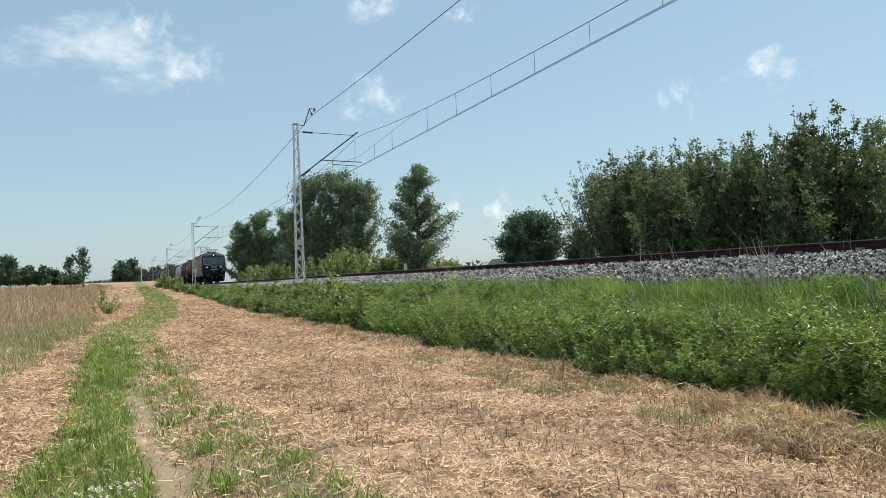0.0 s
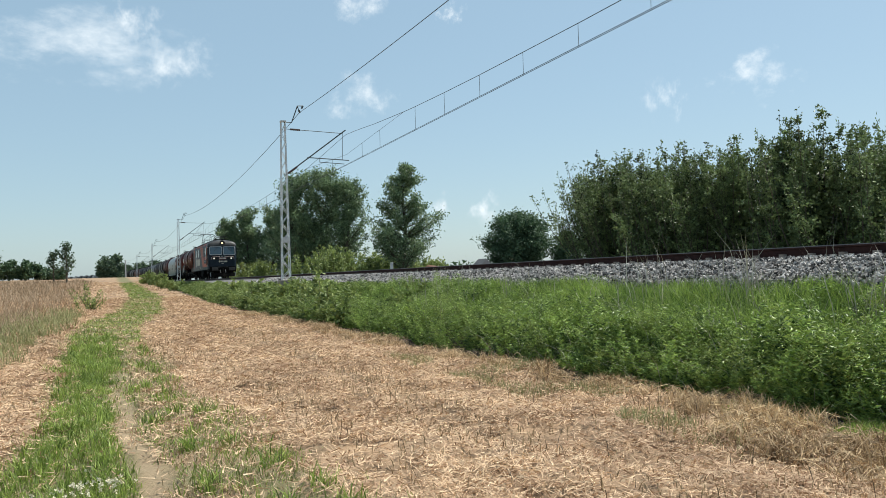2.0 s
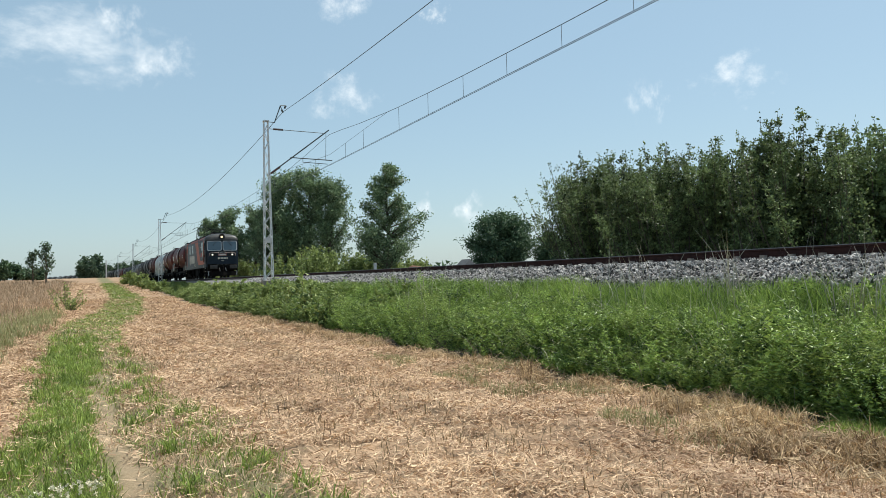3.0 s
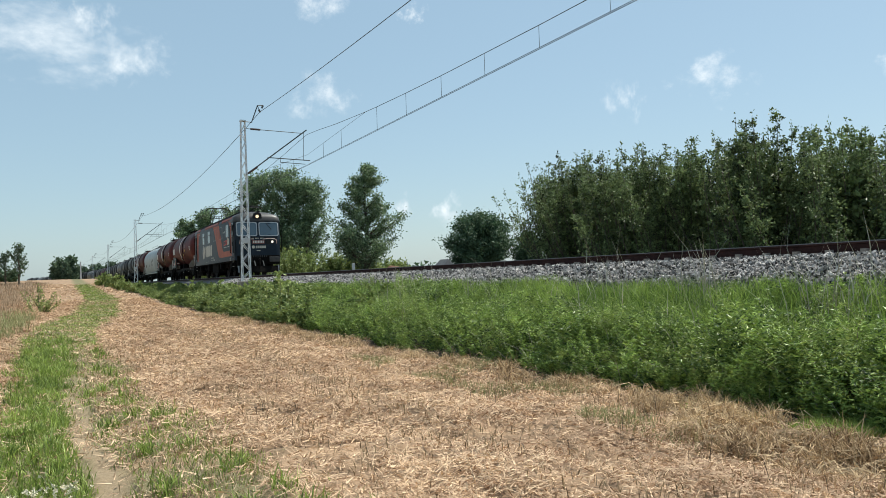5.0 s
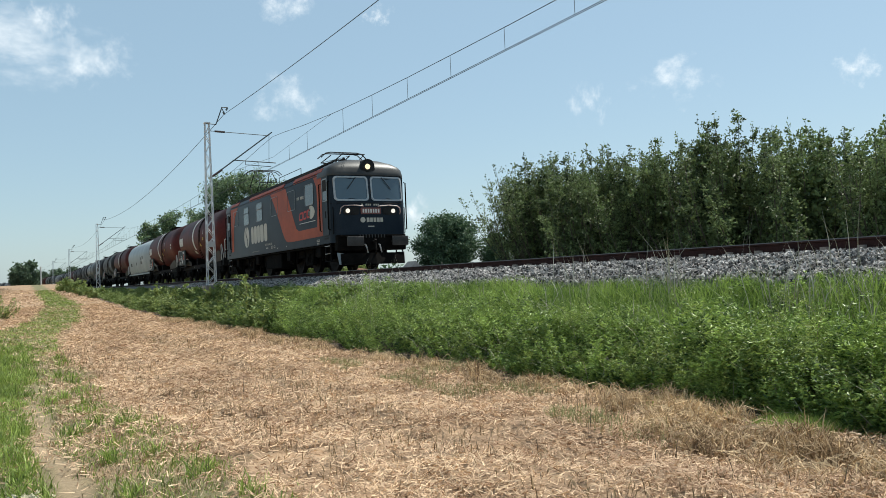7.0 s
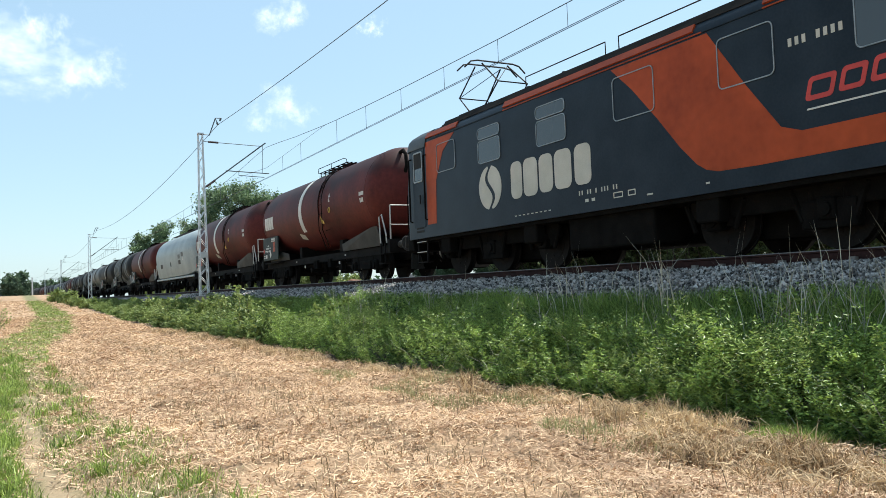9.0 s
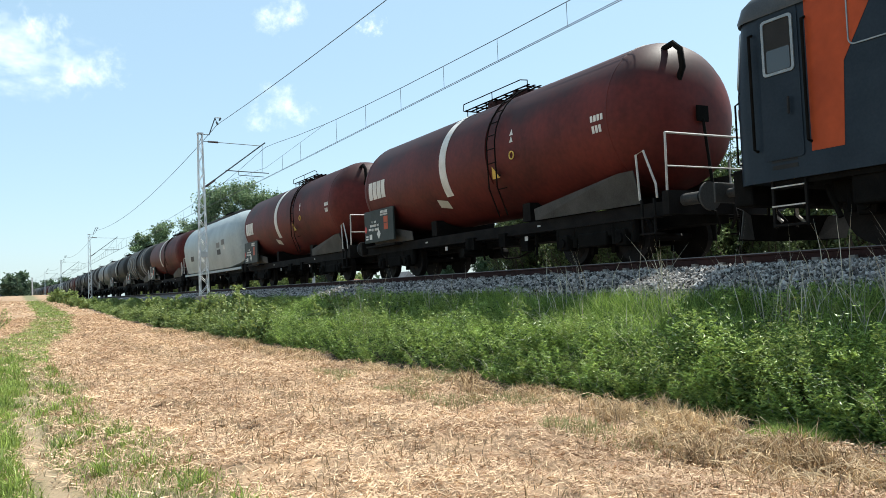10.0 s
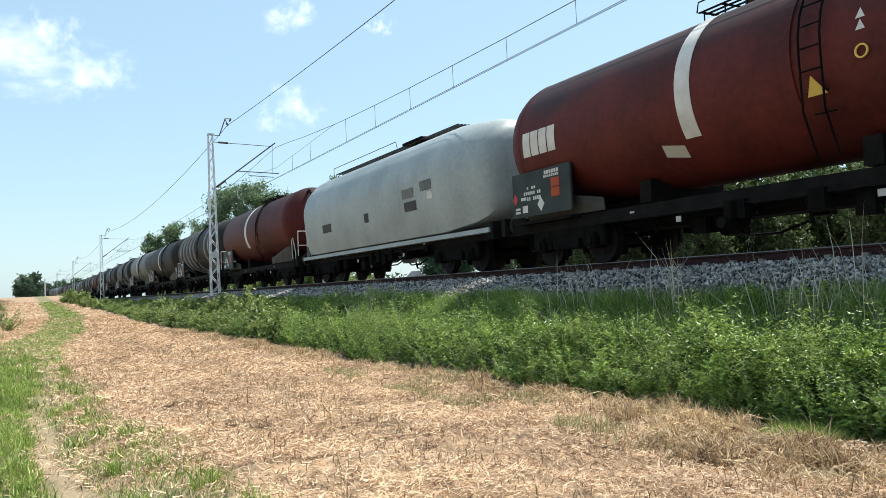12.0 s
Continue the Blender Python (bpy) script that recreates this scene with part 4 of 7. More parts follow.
def make_trees():
    rng = random.Random(5)
    # hedge of tall bushes behind the track
    for k, (x, y, h, s, n, sweep) in enumerate(((17.8, 26.3, 4.7, 0.75, 24000, (-0.05, 0.62)), (17.6, 24.9, 4.75, 1.5, 40000, (-0.05, 0.12)), (17.8, 23.2, 4.6, 1.7, 46000, (0, 0)), (17.4, 21.0, 4.3, 1.7, 46000, (0, 0)), (17.9, 18.8, 4.25, 1.8, 48000, (0, 0)),
                                                  (17.6, 16.0, 4.35, 1.8, 50000, (0, 0)), (17.9, 13.4, 3.85, 1.9, 46000, (0, 0)), (17.4, 10.8, 3.2, 1.9, 30000, (0, 0)), (17.9, 8.2, 2.8, 1.9, 12000, (0, 0)))):
        hedge_bush(behind(x, y), h, s * 1.2, n, 20 + k, sweep)
    # poplars
    tree("poplar", "lone dark green poplar with loose ragged outline", behind(20.6, 56.3), 9.0, 3.4, POPLAR_LEAF, 0.12, 22000, 76, 0.5, 0.08, "spire", -0.02, seed=40)
    for k, (x, y, h, s, n) in enumerate(((16.9, 80, 10.6, 4.0, 19000), (19.6, 79, 10.9, 4.2, 21000), (21.6, 77, 9.8, 3.2, 16000))):
        tree("poplar", "broad dark green poplar in a wind-bent group", behind(x, y), h, s, POPLAR_LEAF, 0.15, n, 58, 0.8, 0.06, "poplar", 0.08, seed=50 + k, group="poplars behind the railway")
    for k, (x, y, h, s) in enumerate(((15.2, 112, 8.4, 3.0), (17.6, 110, 9.6, 3.4), (20.5, 108, 9.4, 3.4), (23.5, 107, 9.0, 3.2))):
        tree("poplar", "dark green tree in a row behind the railway", behind(x, y), h, s, POPLAR_LEAF, 0.19, 12000, 46, 0.7, 0.06, "poplar", seed=60 + k, group="poplars behind the railway")
    for k, (x, y, h, s) in enumerate(((16.0, 62, 2.6, 1.6), (17.5, 66, 3.0, 1.8), (19.5, 68, 3.2, 2.0), (21.6, 64, 2.6, 1.8), (23.6, 66, 2.4, 1.6), (15.3, 70, 2.4, 1.5), (25.6, 62, 1.7, 1.4), (18.5, 58, 1.8, 1.4), (20.4, 60, 2.0, 1.5), (15.0, 84, 2.6, 1.7), (14.6, 92, 2.8, 1.8), (14.4, 100, 2.6, 1.7), (22.8, 58, 1.6, 1.3))):
        tree("undergrowth_bush", "bright green undergrowth bush below the poplars", behind(x, y), h, s, BRUSH_LEAF, 0.15, 2600, 16, shape="shrub", seed=70 + k, group="undergrowth")
    # distant trees
    for k, (x, y, h, s, n) in enumerate(((70.9, 132.5, 11.5, 7.4, 32000), (78.8, 128, 8.0, 3.6, 8000))):
        tree("round_tree", "distant rounded dark green broadleaf tree", behind(x, y), h, s, FAR_LEAF, 0.32, n, 130, 0.6, 0.04, seed=80 + k, group="distant trees")
    for k, (x, y, h, s, n) in enumerate(((-17.5, 149, 5.4, 2.9, 3500), (-20.5, 151, 5.0, 2.6, 3000), (-12.6, 149.5, 3.2, 1.9, 2500), (-9.6, 152, 2.0, 1.5, 1500), (-15.2, 150, 3.4, 2.2, 2200), (-11.0, 150, 2.6, 1.8, 1500), (-7.6, 149, 1.7, 1.5, 1100), (-23.5, 152, 4.2, 2.6, 2200))):
        tree("field_bush", "green rounded bush on the field's horizon", behind(x, y), h, s, FAR_LEAF, 0.33, n, 26, shape="oval", trunk_share=0.02, seed=90 + k, group="bushes on the horizon")
    for k, (x, y, h, s, n) in enumerate(((-5.2, 120, 5.5, 2.1, 900), (-6.9, 121, 4.4, 1.7, 650))):
        tree("sparse_tree", "thin sparse young tree on the field's horizon", behind(x, y), h, s, HAZY_LEAF, 0.2, n, 26, 0.9, 0.2, "poplar", seed=99 + k, group="sparse trees")
    for k, (x, y, h, s) in enumerate(((-1.0, 303, 8.6, 3.2), (2.4, 300, 9.4, 3.4), (6.0, 305, 7.4, 2.8), (10.2, 300, 8.4, 3.2), (13.6, 302, 9.0, 3.2), (17.0, 306, 8.4, 3.0))):
        tree("distant_tree", "far dark tree beyond the bend of the line", behind(x, y), h, s, HAZY_LEAF, 0.6, 2200, 30, 0.6, 0.04, seed=110 + k, group="far trees")
    # shoots on the bank beside the masts
    for k, (x, y, h) in enumerate(((7.5, 30.5, 1.45), (7.3, 27.6, 1.2), (7.7, 33.5, 1.0), (7.6, 36.5, 1.1), (7.2, 24.6, 0.95), (7.8, 21.0, 0.75), (7.4, 44.0, 1.2), (7.6, 52.0, 1.2), (5.4, 98, 1.7), (6.0, 92, 1.2), (6.6, 86, 1.0), (5.0, 104, 1.9), (4.6, 110, 1.5))):
        tree("sapling", "small bright green sapling on the bank", behind(x, y), h, 0.55 + 0.004 * y, BRUSH_LEAF, 0.09 + 0.0012 * y, 600, 9, shape="shrub", seed=130 + k, group="saplings")
    tree("weed_clump", "tall pale weed clump beside the farm track", behind(-1.25, 53.0), 1.9, 0.75, BRUSH_LEAF, 0.08, 900, 14, shape="shrub", seed=171)
    # far woods
    v, f = [], []
    for k in range(1500):
        x = rng.uniform(60, 420)
        y = 420 - 0.2 * x + rng.uniform(-20, 20)
        z = rng.uniform(0.5, 7.2) * (0.75 + 0.25 * math.sin(x * 0.05))
        s = rng.uniform(2.0, 4.5)
        c = Vector((x, y, 1.3 + z))
        a = [Vector((rng.gauss(0, 1), rng.gauss(0, 1), rng.gauss(0, 1))).normalized() * s * 0.5 for _ in range(4)]
        f.append([len(v) + j for j in range(4)])
        v += [tuple(c + q) for q in a]
    tagged(quick("far_woods", v, f, FAR_LEAF), "low dark line of distant woods", "woods", kind="stuff")


# ---- railway track ----
def swept(bm, section, ys):
    """A profile of (across, height) swept along the track."""
    rows = [[bm.verts.new((track_x(y) + u, y, z)) for u, z in section] for y in ys]
    for p, q in zip(rows, rows[1:]):
        for k in range(len(section) - 1):
            bm.faces.new((p[k], p[k + 1], q[k + 1], q[k]))
    bmesh.ops.recalc_face_normals(bm, faces=bm.faces)
    return bm


ALONG = list(np.arange(-70, 190, 5.0)) + list(np.arange(190, 620, 10.0))


def make_track():
    bed = swept(bmesh.new(), [(-3.05, 1.0), (-2.72, 1.40), (-1.75, 1.66), (-1.3, 1.69), (1.3, 1.69), (1.75, 1.66), (2.9, 1.35), (3.3, 1.1)], ALONG)
    tagged(part("ballast_bed", bed, BALLAST_BED), "grey crushed stone ballast bed", "ballast", kind="structure")
    rng = np.random.default_rng(3)
    n = 46000
    y = 2 + 52 * rng.random(n) ** 1.6
    u = rng.uniform(-2.9, -0.95, n)
    z = np.interp(u, [-3.05, -2.72, -1.75, -1.3, -1.05], [1.0, 1.40, 1.66, 1.69, 1.66]) + rng.uniform(-0.025, 0.045, n)
    r = rng.uniform(0.014, 0.032, n) * (1 + y / 45)
    points = np.array([(-1, 0, 0), (1, 0, 0), (0, -1, 0), (0, 1, 0), (0, 0, -1), (0, 0, 1)], float)
    corners = (points[None] * rng.uniform(0.6, 1.2, (n, 6, 1)) + rng.normal(0, 0.18, (n, 6, 3))) * r[:, None, None]
    a, b = rng.uniform(0, 6.28, n), rng.uniform(0, 6.28, n)
    ca, sa, cb, sb = np.cos(a)[:, None], np.sin(a)[:, None], np.cos(b)[:, None], np.sin(b)[:, None]
    px, py, pz = corners[..., 0], corners[..., 1], corners[..., 2]
    px, py = px * ca - py * sa, px * sa + py * ca
    py, pz = py * cb - pz * sb, py * sb + pz * cb
    v = np.stack([px + (X_TRACK + u)[:, None], py + y[:, None], pz + z[:, None]], -1).reshape(-1, 3)
    sides = np.array([(1, 3, 5), (3, 0, 5), (0, 2, 5), (2, 1, 5), (3, 1, 4), (0, 3, 4), (2, 0, 4), (1, 2, 4)])
    f = (np.arange(n)[:, None, None] * 6 + sides[None]).reshape(-1, 3)
    tagged(quick("ballast_stones", v, f, STONE), "loose angular grey ballast stones", "ballast", kind="stuff")
    line = tagged(new("railway_track"), "rusty rails on grey concrete sleepers", "railway track", kind="structure")
    for side in (-0.7535, 0.7535):
        web = [(-0.075, 0.0), (-0.075, 0.015), (-0.012, 0.03), (-0.012, 0.13), (-0.036, 0.14), (-0.036, 0.165), (0.036, 0.165), (0.036, 0.14), (0.012, 0.13), (0.012, 0.03), (0.075, 0.015), (0.075, 0.0)]
        part("rail", swept(bmesh.new(), [(side + u, Z_RAIL - 0.18 + h) for u, h in web], ALONG), RUST, line, "rust-brown steel rail")
        part("running_surface", swept(bmesh.new(), [(side - 0.034, Z_RAIL - 0.016), (side - 0.03, Z_RAIL), (side + 0.03, Z_RAIL), (side + 0.034, Z_RAIL - 0.016)], ALONG), RAIL_HEAD, line, "polished rail head")
    bm = bmesh.new()
    box(bm, -1.3, 1.3, -0.13, 0.13, Z_RAIL - 0.36, Z_RAIL - 0.19)
    for side in (-0.7535, 0.7535):
        for k in (-1, 1):
            box(bm, side + k * 0.115 - 0.045, side + k * 0.115 + 0.03, -0.05, 0.05, Z_RAIL - 0.19, Z_RAIL - 0.12)
    sleeper = finish(bm, CONCRETE, "sleeper")
    spots = list(np.arange(-6, 168, 0.6))
    for y in spots:
        ob = new("sleeper", sleeper)
        ob.parent = line
        ob.location = (track_x(y), y, 0)


# ---- overhead line ----
MAST_X = -3.16
MASTS = [-26.0, 40.0, 106.0, 172.0, 238.0, 302.0, 366.0]


def make_mast(y):
    """Four-legged lattice mast with a hinged cantilever over the track."""
    root = new("catenary_mast")
    root.location = (track_x(y), y, 0)
    base = 1.5
    top = Z_EYE + 8.0
    def half(z):
        return 0.20 - 0.10 * (z - base) / (top - base)
    for sx in (-1, 1):
        for sy in (-1, 1):
            bm = bmesh.new()
            rod(bm, (MAST_X + sx * half(base), sy * half(base), base), (MAST_X + sx * half(top), sy * half(top), top), 0.03, 4)
            part("leg", bm, GALVANISED, root)
    lace = bmesh.new()
    z, k = base + 0.15, 1
    while z < top - 0.3:
        step = 0.46
        a, b = half(z), half(z + step)
        for sx, sy, tx, ty in ((-1, -1, 1, -1), (-1, 1, 1, 1), (-1, -1, -1, 1), (1, -1, 1, 1)):
            p, q = (MAST_X + sx * a * k, sy * a * (k if sx == tx else 1), z), (MAST_X + tx * b * k, ty * b * (k if sx == tx else 1), z + step)
            rod(lace, p, q, 0.014, 4)
        z, k = z + step, -k
    box(lace, MAST_X - 0.14, MAST_X + 0.14, -0.14, 0.14, top - 0.03, top + 0.03)
    part("lattice", lace, GALVANISED, root)
    bm = box(bmesh.new(), MAST_X - 0.35, MAST_X + 0.35, -0.35, 0.35, base - 0.6, base + 0.08, 0.03)
    part("foundation", bm, CONCRETE, root)
    bm = box(bmesh.new(), MAST_X - 0.17, MAST_X + 0.17, -0.215, -0.19, Z_EYE + 1.85, Z_EYE + 2.12, 0.005)
    part("sign_plate", bm, POST_WHITE, root)
    m = MAST_X + 0.12
    za, zw = Z_EYE + 7.62, Z_EYE + 5.90
    bm = bmesh.new()
    rod(bm, (m, 0, Z_EYE + 7.62), (-0.15, 0, za - 0.1), 0.018, 5)
    part("tie_rod", bm, WIRE, root)
    bm = rod(bmesh.new(), (m + 0.25, 0, Z_EYE + 7.612), (m + 0.75, 0, Z_EYE + 7.595), 0.05, 8)
    part("insulator", bm, INSULATOR, root)
    bm = rod(bmesh.new(), (m, 0, Z_EYE + 5.3), (0.1, 0, za + 0.08), 0.032, 6)
    part("cantilever_tube", bm, WIRE, root)
    bm = rod(bmesh.new(), (m + 0.1, 0, Z_EYE + 5.37), (m + 0.55, 0, Z_EYE + 5.7), 0.055, 8)
    part("insulator", bm, INSULATOR, root)
    bm = bmesh.new()
    rod(bm, (-1.95, 0, Z_EYE + 6.2), (0.25, 0, Z_EYE + 6.12), 0.025, 6)
    rod(bm, (-1.3, 0, Z_EYE + 6.18), (-1.3, 0, Z_EYE + 5.98), 0.015, 5)
    rod(bm, (-1.3, 0, Z_EYE + 5.98), (0.0, 0, zw + 0.02), 0.018, 5)
    rod(bm, (-0.05, 0, za), (-0.1, 0, Z_EYE + 6.12), 0.012, 5)
    part("steady_arm", bm, WIRE, root)
    bm = bmesh.new()
    pipe(bm, [(MAST_X, 0, top - 0.02), (MAST_X + 0.44, 0, top - 0.05), (MAST_X + 0.76, 0, top + 0.83), (MAST_X + 1.05, 0, top + 0.84)], 0.03, 5)
    rod(bm, (MAST_X + 1.04, 0, top + 0.84), (MAST_X + 0.97, 0, top + 0.70), 0.045, 8)
    rod(bm, (MAST_X + 0.76, 0, top + 0.80), (MAST_X + 0.87, 0, top + 0.52), 0.02, 6)
    rod(bm, (MAST_X + 0.82, 0, top + 0.62), (MAST_X + 0.89, 0, top + 0.48), 0.05, 8)
    part("feeder_bracket", bm, WIRE, root)
    return tagged(root, "galvanised lattice catenary mast with cantilever arm", "catenary mast", "masts along the line")


def zigzag(y):
    """How far the contact wire lies aside of the track's middle."""
    return float(np.interp(y, MASTS, [(-0.13, 0.13)[k % 2] for k in range(len(MASTS))]))


def make_wires():
    za, zw = Z_EYE + 7.47, Z_EYE + 5.89
    line = tagged(new("overhead_line"), "dark catenary wires with droppers above the track", "overhead wire")
    fall_at = [0, 2.1, 4.9, 8.9, 10.2, 13.2, 16.3, 19.3, 22.5, 27.0, 33.0]
    fall = [0, 0.13, 0.35, 0.59, 0.65, 0.76, 0.85, 0.91, 0.97, 1.02, 1.05]
    for y0, y1 in zip(MASTS, MASTS[1:]):
        n, span = 24, y1 - y0
        def hang(d):
            return za - float(np.interp(min(d, span - d), fall_at, fall))
        stops = fall_at[:-1] + [span / 2] + [span - d for d in reversed(fall_at[:-1])]
        pts = [(track_x(y0 + d) + zigzag(y0 + d), y0 + d, hang(d)) for d in stops]
        part("messenger_wire", pipe(bmesh.new(), pts, 0.011 if y0 < 100 else 0.014, 5), WIRE, line)
        fx, sag = MAST_X + 0.87, 0.74 if y0 < 0 else 1.0
        pts = [(track_x(y0 + span * k / n) + fx, y0 + span * k / n, Z_EYE + 8.5 - 4 * sag * (k / n) * (1 - k / n)) for k in range(n + 1)]
        part("feeder_wire", pipe(bmesh.new(), pts, 0.013 if y0 < 0 else 0.015, 5), WIRE, line)
        drops = [2.8, 5.6] + list(np.linspace(10.2, span - 10.2, 16)) + [span - 5.6, span - 2.8]
        for d in drops:
            low = hang(d)
            if d < 9 or d > span - 9:
                low = Z_EYE + 6.42 + (hang(8.9) - Z_EYE - 6.42) * min(d, span - d) / 8.9
            bm = rod(bmesh.new(), (track_x(y0 + d) + zigzag(y0 + d), y0 + d, zw), (track_x(y0 + d) + zigzag(y0 + d), y0 + d, low), 0.008 if y0 < 100 else 0.009, 4)
            part("dropper", bm, WIRE, line)
        for a, b in ((0.0, 8.9), (span, span - 8.9)):
            stitch = rod(bmesh.new(), (track_x(y0 + a) + zigzag(y0 + a), y0 + a, Z_EYE + 6.42), (track_x(y0 + b) + zigzag(y0 + b), y0 + b, hang(b)), 0.008 if y0 < 100 else 0.009, 4)
            part("stitch_wire", stitch, WIRE, line)
    for off in (-0.035, 0.035):
        bm = bmesh.new()
        pipe(bm, [(track_x(y) + off + zigzag(y), y, zw) for y in range(-26, 367, 6)], 0.009, 5)
        part("contact_wire", bm, WIRE, line)


# ---- train: things that roll; local y runs from the rear (0) to the front (negative), rail head at z = 0 ----
def make_wheelset(parent, y, r):
    bm = bmesh.new()
    rod(bm, (-1.0, 0, 0), (1.0, 0, 0), 0.08, 8)
    for s in (-1, 1):
        rod(bm, (s * 0.69, 0, 0), (s * 0.82, 0, 0), r, 24)
        rod(bm, (s * 0.66, 0, 0), (s * 0.69, 0, 0), r + 0.03, 24)
        rod(bm, (s * 0.82, 0, 0), (s * 0.83, 0, 0), r * 0.72, 16)
        for k in range(6):
            a = k * math.pi / 3
            rod(bm, (s * 0.828, 0.55 * r * math.cos(a), 0.55 * r * math.sin(a)), (s * 0.84, 0.55 * r * math.cos(a), 0.55 * r * math.sin(a)), 0.05, 6)
    ob = part("wheelset", bm, WHEEL_STEEL, parent, "dull steel wheels on an axle")
    ob.location = (0, y, r)
    return ob


def make_bogie(root, y, base, r, axles, loco=False):
    """Side frames with axle boxes and springs, and the wheelsets between them."""
    bm = bmesh.new()
    half = base / 2 + (0.55 if loco else 0.35)
    for s in (-1, 1):
        x0, x1 = s * 0.95, s * 1.08
        top, low = (0.98, 0.62) if loco else (0.82, 0.52)
        box(bm, x0, x1, y - half, y + half, low, top, 0.03)
        box(bm, s * 0.93, s * 1.12, y - 0.45, y + 0.45, 0.3 if loco else 0.34, low + 0.1, 0.03)
        for a in np.linspace(-base / 2, base / 2, axles):
            box(bm, s * 0.9, s * 1.17, y + a - 0.15, y + a + 0.15, r - 0.16, r + 0.17, 0.04)
            rod(bm, (s * 1.17, y + a, r), (s * 1.21, y + a, r), 0.1, 12)
            for k in (-1, 1):
                rod(bm, (s * 1.02, y + a + k * 0.28, r - 0.1), (s * 1.02, y + a + k * 0.28, r + 0.28), 0.08, 10)
                if loco:
                    rod(bm, (s * 1.1, y + a + k * 0.42, 0.42), (s * 1.1, y + a + k * 0.62, 0.9), 0.045, 6)
        if not loco:
            for k in (-1, 1):
                box(bm, s * 0.75, s * 0.85, y + k * (base / 2 - r - 0.12) - 0.05, y + k * (base / 2 - r - 0.12) + 0.05, 0.2, 0.62)
    box(bm, -0.95, 0.95, y - 0.3, y + 0.3, 0.5, 0.85)
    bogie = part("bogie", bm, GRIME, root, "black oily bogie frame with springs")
    return bogie, [make_wheelset(root, y + a, r) for a in np.linspace(-base / 2, base / 2, axles)]


def make_buffers(root, y, out, square=False):
    """Two buffers, the hook and hoses on an end at y that looks along out (+1 rear, -1 front)."""
    for s in (-1, 1):
        bm = bmesh.new()
        rod(bm, (s * 0.875, y, 1.03), (s * 0.875, y + out * 0.4, 1.03), 0.11, 12)
        rod(bm, (s * 0.875, y + out * 0.4, 1.03), (s * 0.875, y + out * 0.6, 1.03), 0.075, 12)
        if square:
            box(bm, s * 0.875 - 0.32, s * 0.875 + 0.32, y + out * 0.56, y + out * 0.61, 0.86, 1.2, 0.02)
        else:
            rod(bm, (s * 0.875, y + out * 0.57, 1.03), (s * 0.875, y + out * 0.61, 1.03), 0.25, 20)
        part("buffer", bm, SADDLE, root, "black broad buffer" if square else "black round buffer", True)
    bm = bmesh.new()
    pipe(bm, [(0, y, 1.03), (0, y + out * 0.3, 1.02), (0, y + out * 0.34, 1.1)], 0.045, 8)
    pipe(bm, [(0, y + out * 0.3, 1.0), (0.0, y + out * 0.36, 0.72), (0.05, y + out * 0.2, 0.5)], 0.035, 6)
    part("coupling", bm, FRAME_STEEL, root, "greasy screw coupling")
    for s in (-0.35, 0.35):
        bm = bmesh.new()
        pipe(bm, [(s, y, 0.9), (s, y + out * 0.22, 0.8), (s * 0.9, y + out * 0.26, 0.55), (s * 0.7, y + out * 0.15, 0.4)], 0.025, 6)
        part("brake_hose", bm, GRIME, root, "black brake hose")


def bars(root, name, mat, x, rows, thick=0.004, slant=0.0, label=""):
    """Upright blocks (y0, y1, z0, z1) standing for unreadable or brand lettering."""
    bm = bmesh.new()
    for y0, y1, z0, z1 in rows:
        s = slant * (z1 - z0)
        plate(bm, [(x, y0, z0), (x, y1, z0), (x, y1 - s, z1), (x, y0 - s, z1)], thick)
    return tagged(part(name, bm, mat, root, label), kind="stuff" if len(rows) > 1 else "")


LOCO_LONG = 16.9


